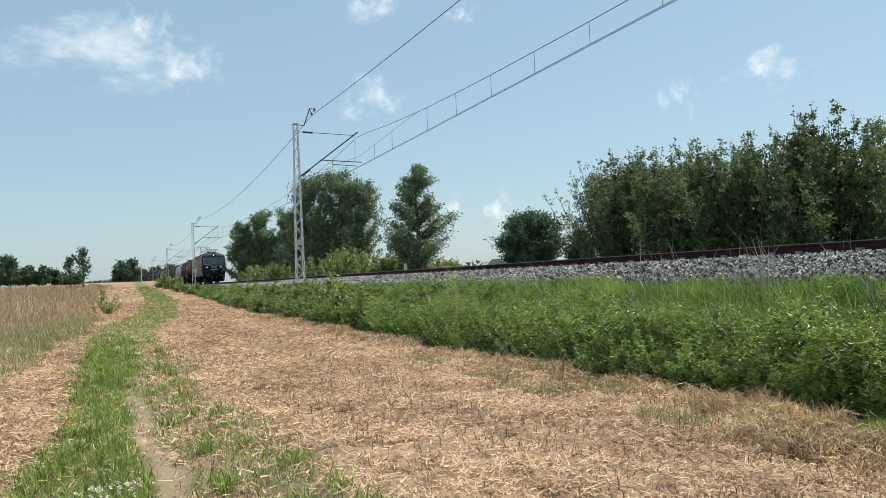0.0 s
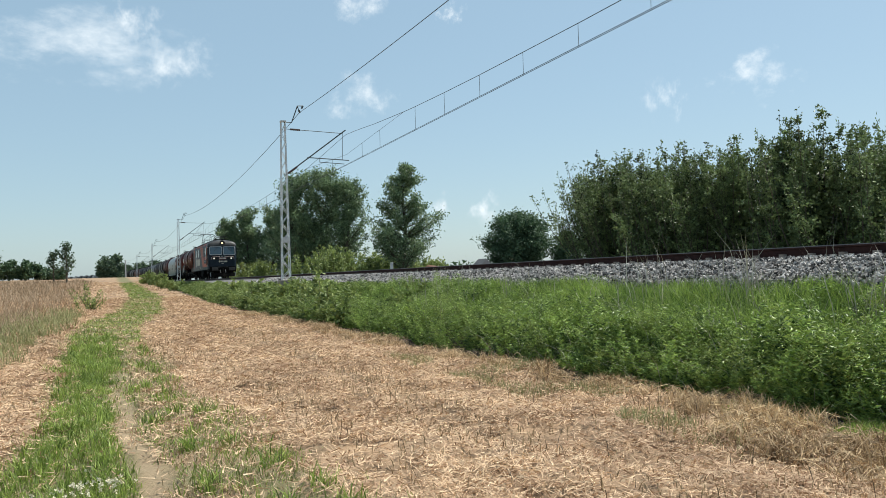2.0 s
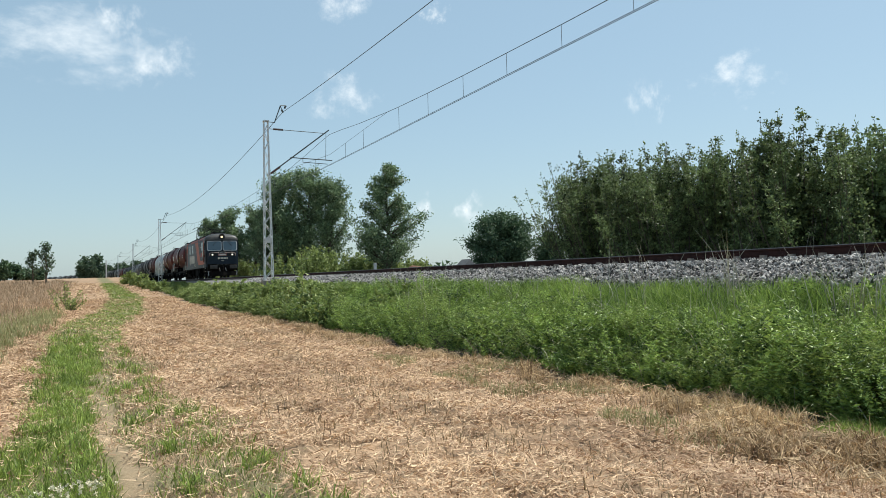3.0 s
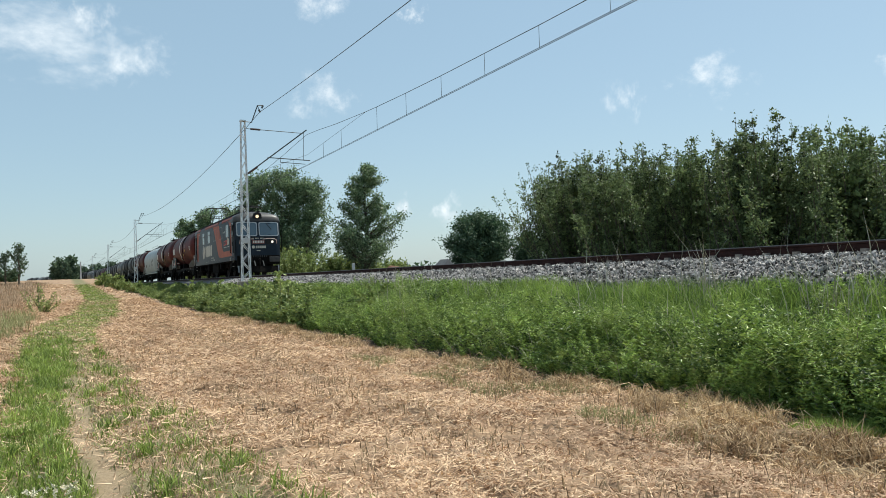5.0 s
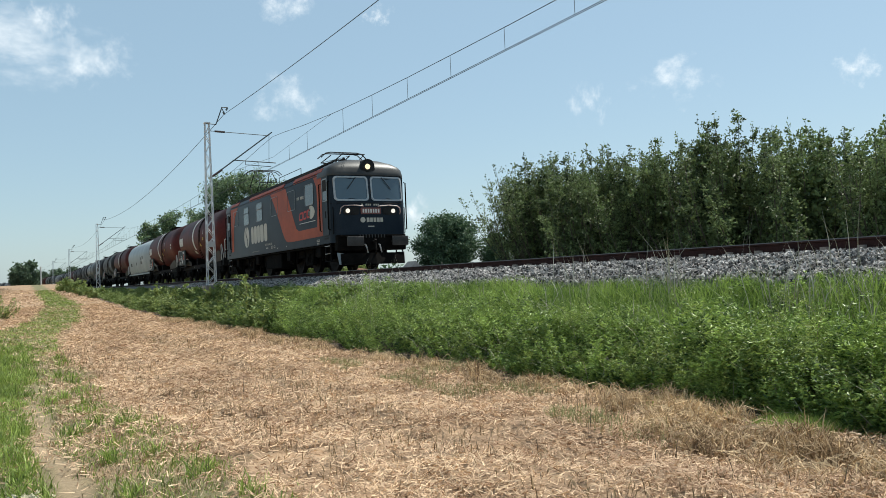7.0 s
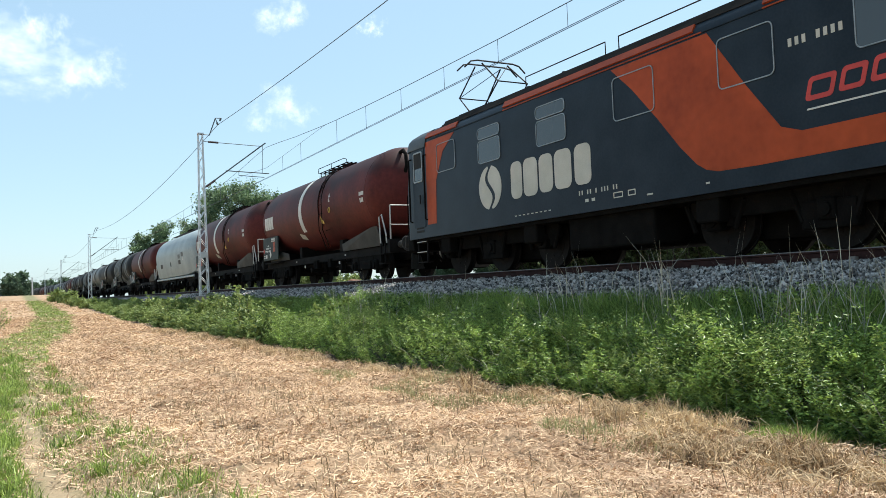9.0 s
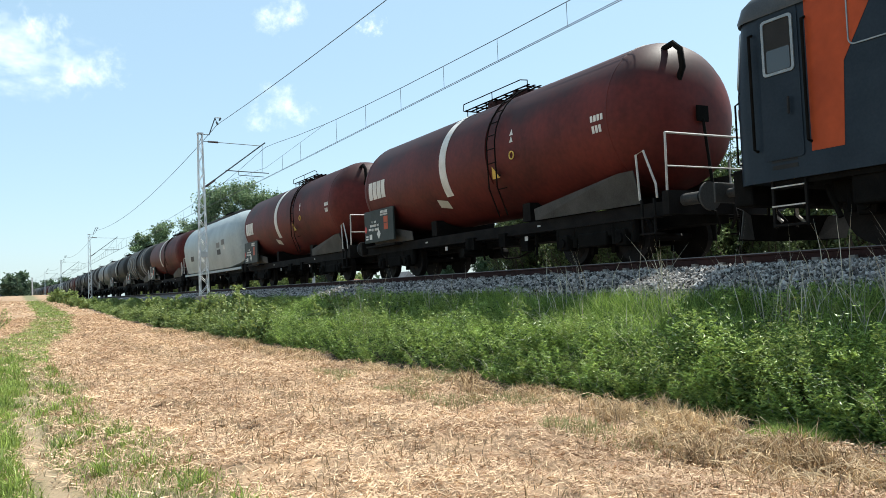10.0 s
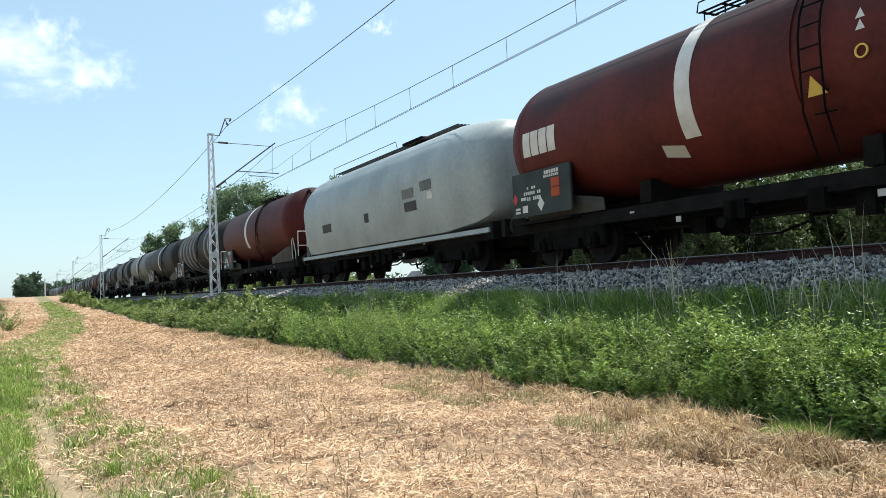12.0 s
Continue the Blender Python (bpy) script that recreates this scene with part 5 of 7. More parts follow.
def make_loco():
    root = new("electric_locomotive")
    L, W = LOCO_LONG, 1.49
    # body shell: cross sections from the rear to the front, rounded towards both ends
    side = [(1.0, 1.02), (1.0, 1.9), (1.0, 2.8), (1.0, 3.62), (0.985, 3.74), (0.93, 3.84), (0.80, 3.97), (0.55, 4.10), (0.28, 4.16), (0.0, 4.18)]
    def rake(z):
        """How far the end leans back at height z, with the roof's dome above."""
        k = min(1.0, max(0.0, (z - 3.6) / 0.6))
        return 0.0 if z < 2.42 else 0.13 * (min(z, 3.6) - 2.42) + 0.95 * (1 - math.sqrt(1 - k * k))
    def skin(x, z, w=W):
        """How far the rounded end lies behind its foremost point."""
        r = min(0.3, 0.7 * w)
        t = min(1.0, max(0.0, (abs(x) - (w - r)) / r))
        return rake(z) + 0.09 * (x / w) ** 2 + r * (1 - math.sqrt(1 - t * t))
    def end_line(y_end, out, z, w):
        return [(w * math.sin(radians(a)), y_end - out * skin(w * math.sin(radians(a)), z, w), z) for a in np.linspace(-90, 90, 19)]
    ENDS = ((-L, -1), (0.2, 1))
    shell = bmesh.new()
    side = [(1.0, 1.02), (1.0, 1.6), (1.0, 2.42), (1.0, 2.9), (1.0, 3.3)] + side[3:-1]
    rings = [[shell.verts.new(p) for p in end_line(-L, -1, z, W * a) + end_line(0.2, 1, z, W * a)[::-1]] for a, z in side]
    for p, q in zip(rings, rings[1:]):
        for k in range(len(p)):
            j = (k + 1) % len(p)
            shell.faces.new((p[k], p[j], q[j], q[k]))
    shell.faces.new(rings[0]), shell.faces.new(rings[-1])
    bmesh.ops.recalc_face_normals(shell, faces=shell.faces)
    part("body", shell, BODY, root, "dark grey painted locomotive body", True)
    x = -W - 0.002
    # orange livery on the camera's side and mirrored on the other
    blaze = [(-8.95, 3.60), (-9.5, 3.1), (-10.1, 2.45), (-10.6, 1.86), (-10.95, 1.52), (-11.15, 1.40), (-11.4, 1.34), (-12.2, 1.32), (-15.9, 1.33), (-16.0, 2.2), (-15.95, 3.0), (-15.8, 3.60),
             (-14.9, 3.60), (-15.25, 3.2), (-15.3, 2.4), (-15.2, 1.70), (-12.95, 1.70), (-12.6, 1.82), (-12.0, 2.6), (-11.3, 3.60)]
    for s in (-1, 1):
        bm = bmesh.new()
        plate(bm, [(s * (W + 0.001), y, z) for y, z in blaze], 0.004, (s, 0, 0))
        part("orange_blaze", bm, ORANGE, root, "orange livery blaze")
        bm = bmesh.new()
        plate(bm, [(s * (W + 0.001), -1.28, 1.36), (s * (W + 0.001), -1.78, 1.36), (s * (W + 0.001), -1.84, 2.5), (s * (W + 0.001), -2.25, 3.2), (s * (W + 0.001), -2.9, 3.60), (s * (W + 0.001), -1.28, 3.60)], 0.004, (s, 0, 0))
        part("orange_panel", bm, ORANGE, root, "orange livery panel")
        bm = bmesh.new()
        for a, b in ((-1.3, -3.0), (-5.2, -11.0), (-12.4, -15.9)):
            plate(bm, [(s * (W - 0.012), a, 3.70), (s * (W - 0.012), b, 3.70), (s * (W - 0.09), b, 3.84), (s * (W - 0.09), a, 3.84)], 0.03, (s * 0.9, 0, 0.45))
        part("roof_edge_stripe", bm, ORANGE, root, "orange stripe along the roof edge")
        for a, b, paint in ((-1.5, -5.2, BODY), (-5.2, -11.2, ORANGE), (-11.2, -12.4, BODY), (-12.4, -L + 1.5, ORANGE)):
            part("rain_gutter", box(bmesh.new(), s * (W - 0.02), s * (W + 0.018), a, b, 3.635, 3.655), paint, root)
        bm = bmesh.new()
        for k in range(4):
            box(bm, s * (W - 0.13 - 0.05 * k), s * (W - 0.10 - 0.05 * k), -2.0, -L + 2.0, 3.86 + 0.045 * k, 3.90 + 0.045 * k)
        part("roof_grille", bm, ROOF, root, "sooty slatted grille along the roof edge")
    # side windows; three of them are blanked and painted over
    for y1, y0, z0, z1, split in ((-1.93, -2.9, 2.68, 3.42, -1), (-4.05, -5.02, 2.58, 3.42, 1), (-6.48, -7.5, 2.58, 3.42, 1), (-8.98, -10.05, 2.62, 3.42, -1), (-11.5, -12.55, 2.62, 3.42, -1), (-13.85, -14.85, 2.62, 3.42, 0)):
        for s in (-1, 1):
            pane = root
            for lo, hi in (((z0, z1 - 0.31), (z1 - 0.26, z1)) if split > 0 else ((z0, z1),)):
                if split >= 0:
                    bm = bmesh.new()
                    plate(bm, [(s * (W + 0.006), y, z) for y, z in rounded(y0, y1, lo, hi, 0.09)], 0.003, (s, 0, 0))
                    pane = part("side_window", bm, DIRTY_PANE, root, "dusty dark side window")
                bm = bmesh.new()
                ring(bm, rounded(y0 - 0.01, y1 + 0.01, lo - 0.01, hi + 0.01, 0.1), rounded(y0 + 0.008, y1 - 0.008, lo + 0.008, hi - 0.008, 0.085), s * (W + 0.004), 0.014, (s, 0, 0))
                part("window_frame", bm, WINDOW_TRIM, pane, "thin grey window frame")
    # doors with handrails and steps
    for yc, tag in ((-0.82, 1), (-L + 0.72, -1)):
        for s in (-1, 1):
            bm = bmesh.new()
            plate(bm, [(s * (W + 0.001), y, z) for y, z in rounded(yc - 0.34, yc + 0.34, 1.32, 3.5, 0.05)], 0.012, (s, 0, 0))
            door = part("cab_door", bm, BODY, root, "dark cab door with an open window")
            bm = bmesh.new()
            plate(bm, [(s * (W + 0.014), y, z) for y, z in rounded(yc - 0.24, yc + 0.24, 2.6, 3.38, 0.05)], 0.003, (s, 0, 0))
            part("door_window", bm, DARK_INSIDE, door)
            bm = bmesh.new()
            plate(bm, [(s * (W + 0.018), y, z) for y, z in rounded(yc - 0.2, yc + 0.2, 2.62, 2.95, 0.03)], 0.004, (s, 0, 0))
            part("lowered_pane", bm, DIRTY_PANE, door)
            bm = ring(bmesh.new(), rounded(yc - 0.27, yc + 0.27, 2.57, 3.41, 0.06), rounded(yc - 0.23, yc + 0.23, 2.61, 3.37, 0.04), s * (W + 0.012), 0.02, (s, 0, 0))
            part("door_window_frame", bm, WINDOW_TRIM, door)
            bm = rod(bmesh.new(), (s * (W + 0.06), yc - 0.16, 1.95), (s * (W + 0.06), yc - 0.16, 2.2), 0.02, 6)
            part("door_handle", bm, ROOF, door)
            for k in (-0.46, 0.46):
                bm = bmesh.new()
                pipe(bm, [(s * W, yc + k, 1.5), (s * (W + 0.07), yc + k, 1.52), (s * (W + 0.07), yc + k, 3.25), (s * W, yc + k, 3.27)], 0.024, 6)
                part("handrail", bm, GRIME, root, "black upright handrail")
            bm = bmesh.new()
            for z in (0.35, 0.62, 0.9):
                box(bm, s * (W - 0.22), s * (W - 0.02), yc - 0.28, yc + 0.28, z, z + 0.03)
            for k in (-0.28, 0.28):
                box(bm, s * (W - 0.08), s * (W - 0.04), yc + k - 0.02, yc + k + 0.02, 0.33, 1.06)
            part("cab_steps", bm, FRAME_STEEL, root, "black ladder steps below the cab")
            bm = bmesh.new()
            for z in (0.655, 0.935):
                box(bm, s * (W - 0.03), s * (W - 0.012), yc - 0.28, yc + 0.28, z - 0.02, z)
            part("step_edge", bm, PALE_STEEL, root, "worn pale step edges")
            bm = bmesh.new()
            for z in (1.18, 1.28):
                box(bm, s * (W - 0.01), s * (W + 0.004), yc - 0.22, yc + 0.22, z, z + 0.06)
            part("step_recess", bm, DARK_INSIDE, root)
    # brand shapes: emblem of two swirls and five cream blocks
    cy, cz, ry, rz = -4.52, 1.96, 0.50, 0.52
    wave = [(0.30 * ry * math.sin(math.pi * v), rz * 0.97 * v) for v in np.linspace(-1, 1, 15)]
    for sg in (-1, 1):
        rim = [(sg * ry * math.cos(a), rz * math.sin(a)) for a in np.linspace(radians(80), radians(-80), 15)]
        back = [(a + sg * 0.075 * (1 - 0.4 * abs(v) / rz), v * 0.93) for a, v in wave]
        bm = plate(bmesh.new(), [(x, cy + a, cz + b) for a, b in rim + back], 0.004)
        part("emblem_swirl", bm, CREAM, root, "cream swirl of the emblem")
    for block in ((-5.86, -5.42, 1.57, 2.40), (-6.45, -5.92, 1.57, 2.40), (-7.0, -6.51, 1.58, 2.39), (-7.63, -7.06, 1.58, 2.39), (-8.25, -7.73, 1.58, 2.39)):
        bm = plate(bmesh.new(), [(x, y, z) for y, z in rounded(*block, 0.16)], 0.004)
        part("brand_block", bm, CREAM, root, "cream brand block")
    bars(root, "small_markings", CREAM, x, [(-7.87 - 0.085 * k, -7.835 - 0.085 * k, 1.37, 1.46) for k in range(14) if k not in (2, 5, 7, 11)] + [(-8.12, -8.02, 1.22, 1.28), (-8.32, -8.22, 1.22, 1.28)]
         + [(-5.6 - 0.16 * k, -5.52 - 0.16 * k, 1.175, 1.195) for k in range(9)] + [(-12.86 - 0.115 * k, -12.8 - 0.115 * k, 2.94, 3.06) for k in range(8) if k != 3] + [(-11.2, -11.12, 1.17, 1.2), (-9.9, -9.75, 1.15, 1.18)], label="small cream markings")
    for y0, y1, z0, z1 in ((-9.12, -8.86, 1.2, 1.31), (-9.46, -9.26, 1.2, 1.31), (-15.4, -15.1, 1.14, 1.22), (-15.36, -15.14, 1.02, 1.1)):
        bm = ring(bmesh.new(), rounded(y0, y1, z0, z1, 0.01), rounded(y0 + 0.02, y1 - 0.02, z0 + 0.02, z1 - 0.02, 0.005), x, 0.004)
        part("boxed_marking", bm, CREAM, root)
    for y0, y1, z0, z1 in ((-13.46, -13.02, 2.09, 2.42), (-13.92, -13.54, 2.11, 2.44), (-14.36, -14.0, 2.13, 2.46)):
        lean = lambda line: [(y - 0.28 * (z - z0), z) for y, z in line]
        bm = ring(bmesh.new(), lean(rounded(y0, y1, z0, z1, 0.06)), lean(rounded(y0 + 0.07, y1 - 0.07, z0 + 0.07, z1 - 0.07, 0.03)), x, 0.004)
        part("operator_block", bm, RED_SIGN, root, "red outlined operator shape")
    bm = bmesh.new()
    plate(bm, [(x, -14.5 - 0.36 * math.cos(a) * (1 + 0.3 * math.cos(a)), 2.33 + 0.26 * math.sin(a)) for a in np.linspace(0, 2 * math.pi, 14)[:-1]], 0.004)
    part("operator_emblem", bm, CREAM, root, "cream oval emblem")
    bars(root, "operator_line", WHITE, x, [(-15.0, -13.05, 1.96, 1.985)])
    # cab fronts, alike at both ends
    for y_end, out in ENDS:
        def face(z):
            return y_end - out * rake(z)
        def on_end(x, z, lift=0.0):
            return (x, y_end - out * (skin(x, z) - lift), z)
        def pad(outline, lift, thick):
            """A sheet that follows the rounded end inside an outline of (x, z)."""
            bm = bmesh.new()
            mx, mz = sum(p[0] for p in outline) / len(outline), sum(p[1] for p in outline) / len(outline)
            lines = [[bm.verts.new(on_end(a, z, lift - thick)) for a, z in outline]]
            for k in (1.0, 0.7, 0.35):
                lines.append([bm.verts.new(on_end(mx + (a - mx) * k, mz + (z - mz) * k, lift)) for a, z in outline])
            for p, q in zip(lines, lines[1:]):
                for k in range(len(p)):
                    j = (k + 1) % len(p)
                    bm.faces.new((p[k], p[j], q[j], q[k]))
            bm.faces.new(lines[-1])
            bmesh.ops.recalc_face_normals(bm, faces=bm.faces)
            return bm
        for s in (-1, 1):
            z0, z1, x0, x1 = 2.60, 3.40, 0.11, 1.30
            outline = [(s * a, z) for a, z in rounded(x0, x1, z0, z1, 0.1)]
            pane = part("windscreen", pad(outline, 0.008, 0.02), PANE, root, "dark glossy windscreen", True)
            wide = [(s * a, z) for a, z in rounded(x0 - 0.06, x1 + 0.06, z0 - 0.06, z1 + 0.06, 0.13)]
            bm = bmesh.new()
            rows = [[bm.verts.new(on_end(a, z, t)) for a, z in line] for line, t in ((wide, -0.01), (wide, 0.03), (outline, 0.03), (outline, -0.01))]
            for p, q in zip(rows, rows[1:]):
                for k in range(len(p)):
                    j = (k + 1) % len(p)
                    bm.faces.new((p[k], p[j], q[j], q[k]))
            bmesh.ops.recalc_face_normals(bm, faces=bm.faces)
            part("windscreen_frame", bm, SCREEN_TRIM, pane, "pale metal windscreen frame")
            bm = rod(bmesh.new(), on_end(s * 0.52, 3.42, 0.05), on_end(s * 0.86, 2.98, 0.05), 0.014, 5)
            part("wiper", bm, ROOF, pane)
            # lamp pod: lit marker outside, dark tail lamp inside
            pod = part("lamp_pod", pad([(s * a, z) for a, z in rounded(0.46, 1.06, 2.03, 2.31, 0.1)], 0.03, 0.05), ROOF, root, "black lamp recess")
            at = on_end(s * 0.9, 2.17, 0.02)
            part("marker_light", rod(bmesh.new(), at, (at[0], at[1] + out * 0.035, at[2]), 0.08, 18), LAMP_WHITE, pod, "lit white marker light")
            at = on_end(s * 0.62, 2.17, 0.02)
            part("tail_light", rod(bmesh.new(), at, (at[0], at[1] + out * 0.03, at[2]), 0.09, 18), DARK_INSIDE, pod, "unlit dark tail light")
            bm = bmesh.new()
            pipe(bm, [on_end(s * 0.30, 2.33), on_end(s * 0.33, 2.345, 0.07), on_end(s * 0.7, 2.37, 0.08), on_end(s * 1.05, 2.355, 0.08), on_end(s * 1.17, 2.27, 0.08), on_end(s * 1.19, 2.12, 0.06), on_end(s * 1.19, 2.06)], 0.022, 6)
            part("front_handrail", bm, RED_STEEL, root, "faded red-white handrail over the lamps")
            bm = bmesh.new()
            pipe(bm, [on_end(s * 1.42, 1.35), on_end(s * 1.42, 1.37, 0.07), on_end(s * 1.42, 2.3, 0.07), on_end(s * 1.42, 2.32)], 0.016, 6)
            part("corner_handrail", bm, GRIME, root)
        # roof cap with a lip over the windscreens
        bm = bmesh.new()
        lines = []
        caps = [(1.012, 3.5, -0.004), (1.022, 3.49, 0.035), (1.024, 3.54, 0.05)] + [(a * 1.012, z + 0.012, 0.03) for a, z in side if z > 3.6]
        for a, z, lift in caps:
            front = [(x, y + out * lift, z) for x, y, _ in end_line(y_end, out, max(3.5, z), W * a)]
            lines.append([bm.verts.new(p) for p in [(front[0][0], y_end - out * 1.5, z)] + front + [(front[-1][0], y_end - out * 1.5, z)]])
        for p, q in zip(lines, lines[1:]):
            for k in range(len(p) - 1):
                bm.faces.new((p[k], p[k + 1], q[k + 1], q[k]))
        bm.faces.new(lines[-1])
        bmesh.ops.recalc_face_normals(bm, faces=bm.faces)
        part("roof_cap", bm, ROOF_CAP, root, "dusty dark grey roof cap jutting over the windscreens", True)
        bm = bmesh.new()
        belt = [on_end(x, 2.46, 0.008) for x in np.linspace(-1.46, 1.46, 15)]
        pipe(bm, belt, 0.016, 4)
        part("waist_ridge", bm, ROOF, root)
        plate_pad = part("number_plate", pad(rounded(-0.40, 0.40, 2.05, 2.29, 0.03), 0.03, 0.04), RED_FADED, root, "faded red number plate")
        bm = bmesh.new()
        for k in range(7):
            box(bm, -0.33 + 0.1 * k, -0.27 + 0.1 * k, y_end + out * 0.02, y_end + out * 0.036, 2.1, 2.24)
        tagged(part("plate_marks", bm, WHITE, plate_pad), kind="stuff")
        bm = bmesh.new()
        for k in range(9):
            if k not in (1, 5):
                box(bm, -0.36 + 0.08 * k, -0.305 + 0.08 * k, y_end - out * 0.03, y_end + out * 0.006, 2.365, 2.43)
        for k in range(5):
            box(bm, -0.17 + 0.135 * k, -0.065 + 0.135 * k, y_end - out * 0.03, y_end + out * 0.006, 1.76, 1.92)
        rod(bm, (-0.32, y_end - out * 0.03, 1.84), (-0.32, y_end + out * 0.006, 1.84), 0.1, 14)
        box(bm, -0.12, 0.12, y_end - out * 0.03, y_end + out * 0.006, 1.58, 1.62)
        tagged(part("front_marks", bm, CREAM, root, "cream front markings"), kind="stuff")
        bm = bmesh.new()
        rod(bm, (0, y_end - out * 0.95, 3.93), (0, y_end - out * 0.12, 3.84), 0.21, 20, 0.27)
        box(bm, -0.3, 0.3, y_end - out * 0.6, y_end - out * 0.14, 3.62, 3.82, 0.04)
        part("headlamp_housing", bm, ROOF, root, "black round headlamp housing", True)
        bm = rod(bmesh.new(), (0, y_end - out * 0.13, 3.84), (0, y_end - out * 0.10, 3.84), 0.2, 20)
        lens = part("headlamp_glass", bm, DARK_INSIDE, root, "dark headlamp glass")
        bm = rod(bmesh.new(), (-0.02, y_end - out * 0.11, 3.82), (-0.02, y_end - out * 0.085, 3.82), 0.1 if out < 0 else 0.05, 18)
        part("headlamp", bm, LAMP if out < 0 else DARK_INSIDE, lens, "lit yellow headlamp" if out < 0 else "")
        bm = box(bmesh.new(), -1.36, 1.36, y_end - out * 0.3, y_end + out * 0.06, 0.72, 1.3, 0.03)
        part("buffer_beam", bm, GRIME, root, "black buffer beam")
        bm = bmesh.new()
        for k in (-1, 1):
            plate(bm, [(0, y_end + out * 0.45, 0.2), (k * 1.25, y_end + out * 0.12, 0.2), (k * 1.25, y_end + out * 0.05, 0.62), (0, y_end + out * 0.3, 0.62)], 0.02, (0, -out, 0))
        part("snow_plough", bm, GRIME, root, "black snow plough")
        for s in (-1, 1):
            bm = plate(bmesh.new(), [(s * 0.78, y_end + out * 0.20, 0.22), (s * 1.3, y_end + out * 0.02, 0.22), (s * 1.34, y_end - out * 0.1, 0.66), (s * 0.95, y_end + out * 0.1, 0.6)], 0.015, (0, out, 0))
            part("plough_wing", bm, WINDOW_TRIM if out < 0 else SADDLE, root, "worn grey wing of the snow plough")
        bm = bmesh.new()
        for k in range(9):
            box(bm, -0.5 + 0.12 * k, -0.46 + 0.12 * k, y_end + out * 0.03, y_end + out * 0.075, 1.18, 1.3)
        part("step_grid", bm, SADDLE, root)
        for s in (-0.3, 0.25):
            bm = pipe(bmesh.new(), [(s, y_end, 0.95), (s, y_end + out * 0.16, 0.9), (s + 0.05, y_end + out * 0.2, 0.62), (s + 0.1, y_end + out * 0.1, 0.5)], 0.03, 6)
            part("air_hose", bm, PALE_STEEL, root, "worn pale air hose")
        bm = bmesh.new()
        for s in (-1, 1):
            box(bm, s * 0.55, s * 1.25, y_end, y_end + out * 0.2, 1.24, 1.28)
        part("shunter_step", bm, FRAME_STEEL, root)
        make_buffers(root, y_end + out * 0.02, out, True)
    # underframe
    bm = bmesh.new()
    box(bm, -1.42, 1.42, -0.5, -L + 0.5, 0.94, 1.04)
    box(bm, -1.3, 1.3, -7.2, -9.7, 0.3, 0.98, 0.05)
    for s in (-1, 1):
        for y in (-2.0, -5.9, -11.0, -14.9):
            box(bm, s * 1.12, s * 1.38, y - 0.25, y + 0.25, 0.55, 0.98, 0.04)
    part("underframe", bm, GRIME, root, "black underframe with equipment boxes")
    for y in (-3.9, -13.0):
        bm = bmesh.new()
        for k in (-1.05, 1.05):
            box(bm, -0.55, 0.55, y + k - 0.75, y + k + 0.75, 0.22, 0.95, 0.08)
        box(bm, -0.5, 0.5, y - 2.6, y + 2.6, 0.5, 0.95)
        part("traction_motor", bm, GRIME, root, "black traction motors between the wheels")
    wheels = []
    for y in (-3.9, -13.0):
        _, w = make_bogie(root, y, 4.2, 0.58, 3, True)
        wheels += w
    # roof: walkways, resistor covers, pantographs
    for s in (-1, 1):
        bm = bmesh.new()
        for k in range(5):
            box(bm, s * (0.72 + 0.07 * k), s * (0.75 + 0.07 * k), -1.6, -L + 1.6, 4.11, 4.14)
        for y in np.arange(-1.8, -L + 1.7, -1.2):
            box(bm, s * 0.7, s * 1.06, y - 0.02, y + 0.02, 3.95, 4.11)
        part("roof_walkway", bm, ROOF, root, "sooty slatted roof walkway")
        bm = bmesh.new()
        for a, b in ((-5.4, -8.2), (-8.6, -11.8)):
            pipe(bm, [(s * 0.95, a, 4.14), (s * 0.95, a, 4.42), (s * 0.95, b, 4.42), (s * 0.95, b, 4.14)], 0.014, 5)
        part("roof_rail", bm, ROOF, root)
    bm = bmesh.new()
    box(bm, -0.55, 0.55, -5.6, -11.4, 4.12, 4.36, 0.06)
    for y in (-4.6, -12.2, -6.0):
        for s in (-0.3, 0.3):
            rod(bm, (s, y, 4.12), (s, y, 4.45), 0.06, 8)
    pipe(bm, [(0.3, -4.6, 4.46), (0.3, -12.2, 4.46)], 0.02, 5)
    for y in (-1.5, -L + 1.5):
        rod(bm, (-0.5, y, 4.05), (-0.5, y, 4.28), 0.05, 8)
        rod(bm, (-0.5, y - 0.25, 4.25), (-0.5, y + 0.3, 4.25), 0.06, 10, 0.03)
    part("roof_gear", bm, ROOF, root, "sooty roof boxes, insulators and horns")
    for yc, up in ((-2.45, 1), (-L + 2.75, 0)):
        zt, zb = (5.60 if up else 4.72), 4.32
        zk, reach = ((zb + zt) / 2 - 0.1, 1.0) if up else (4.5, 1.25)
        bm = bmesh.new()
        for q in (-0.55, 0.55):
            box(bm, q - 0.03, q + 0.03, yc - 0.85, yc + 0.85, zb - 0.03, zb + 0.03)
        for q in (-0.8, 0.0, 0.8):
            box(bm, -0.56, 0.56, yc + q - 0.03, yc + q + 0.03, zb - 0.025, zb + 0.025)
        panto = part("pantograph", bm, ROOF, root, "raised diamond pantograph" if up else "folded diamond pantograph")
        for q in (-0.55, 0.55):
            for e in (-0.75, 0.75):
                part("foot_insulator", rod(bmesh.new(), (q, yc + e, 4.02), (q, yc + e, zb - 0.02), 0.055, 8), INSULATOR, panto)
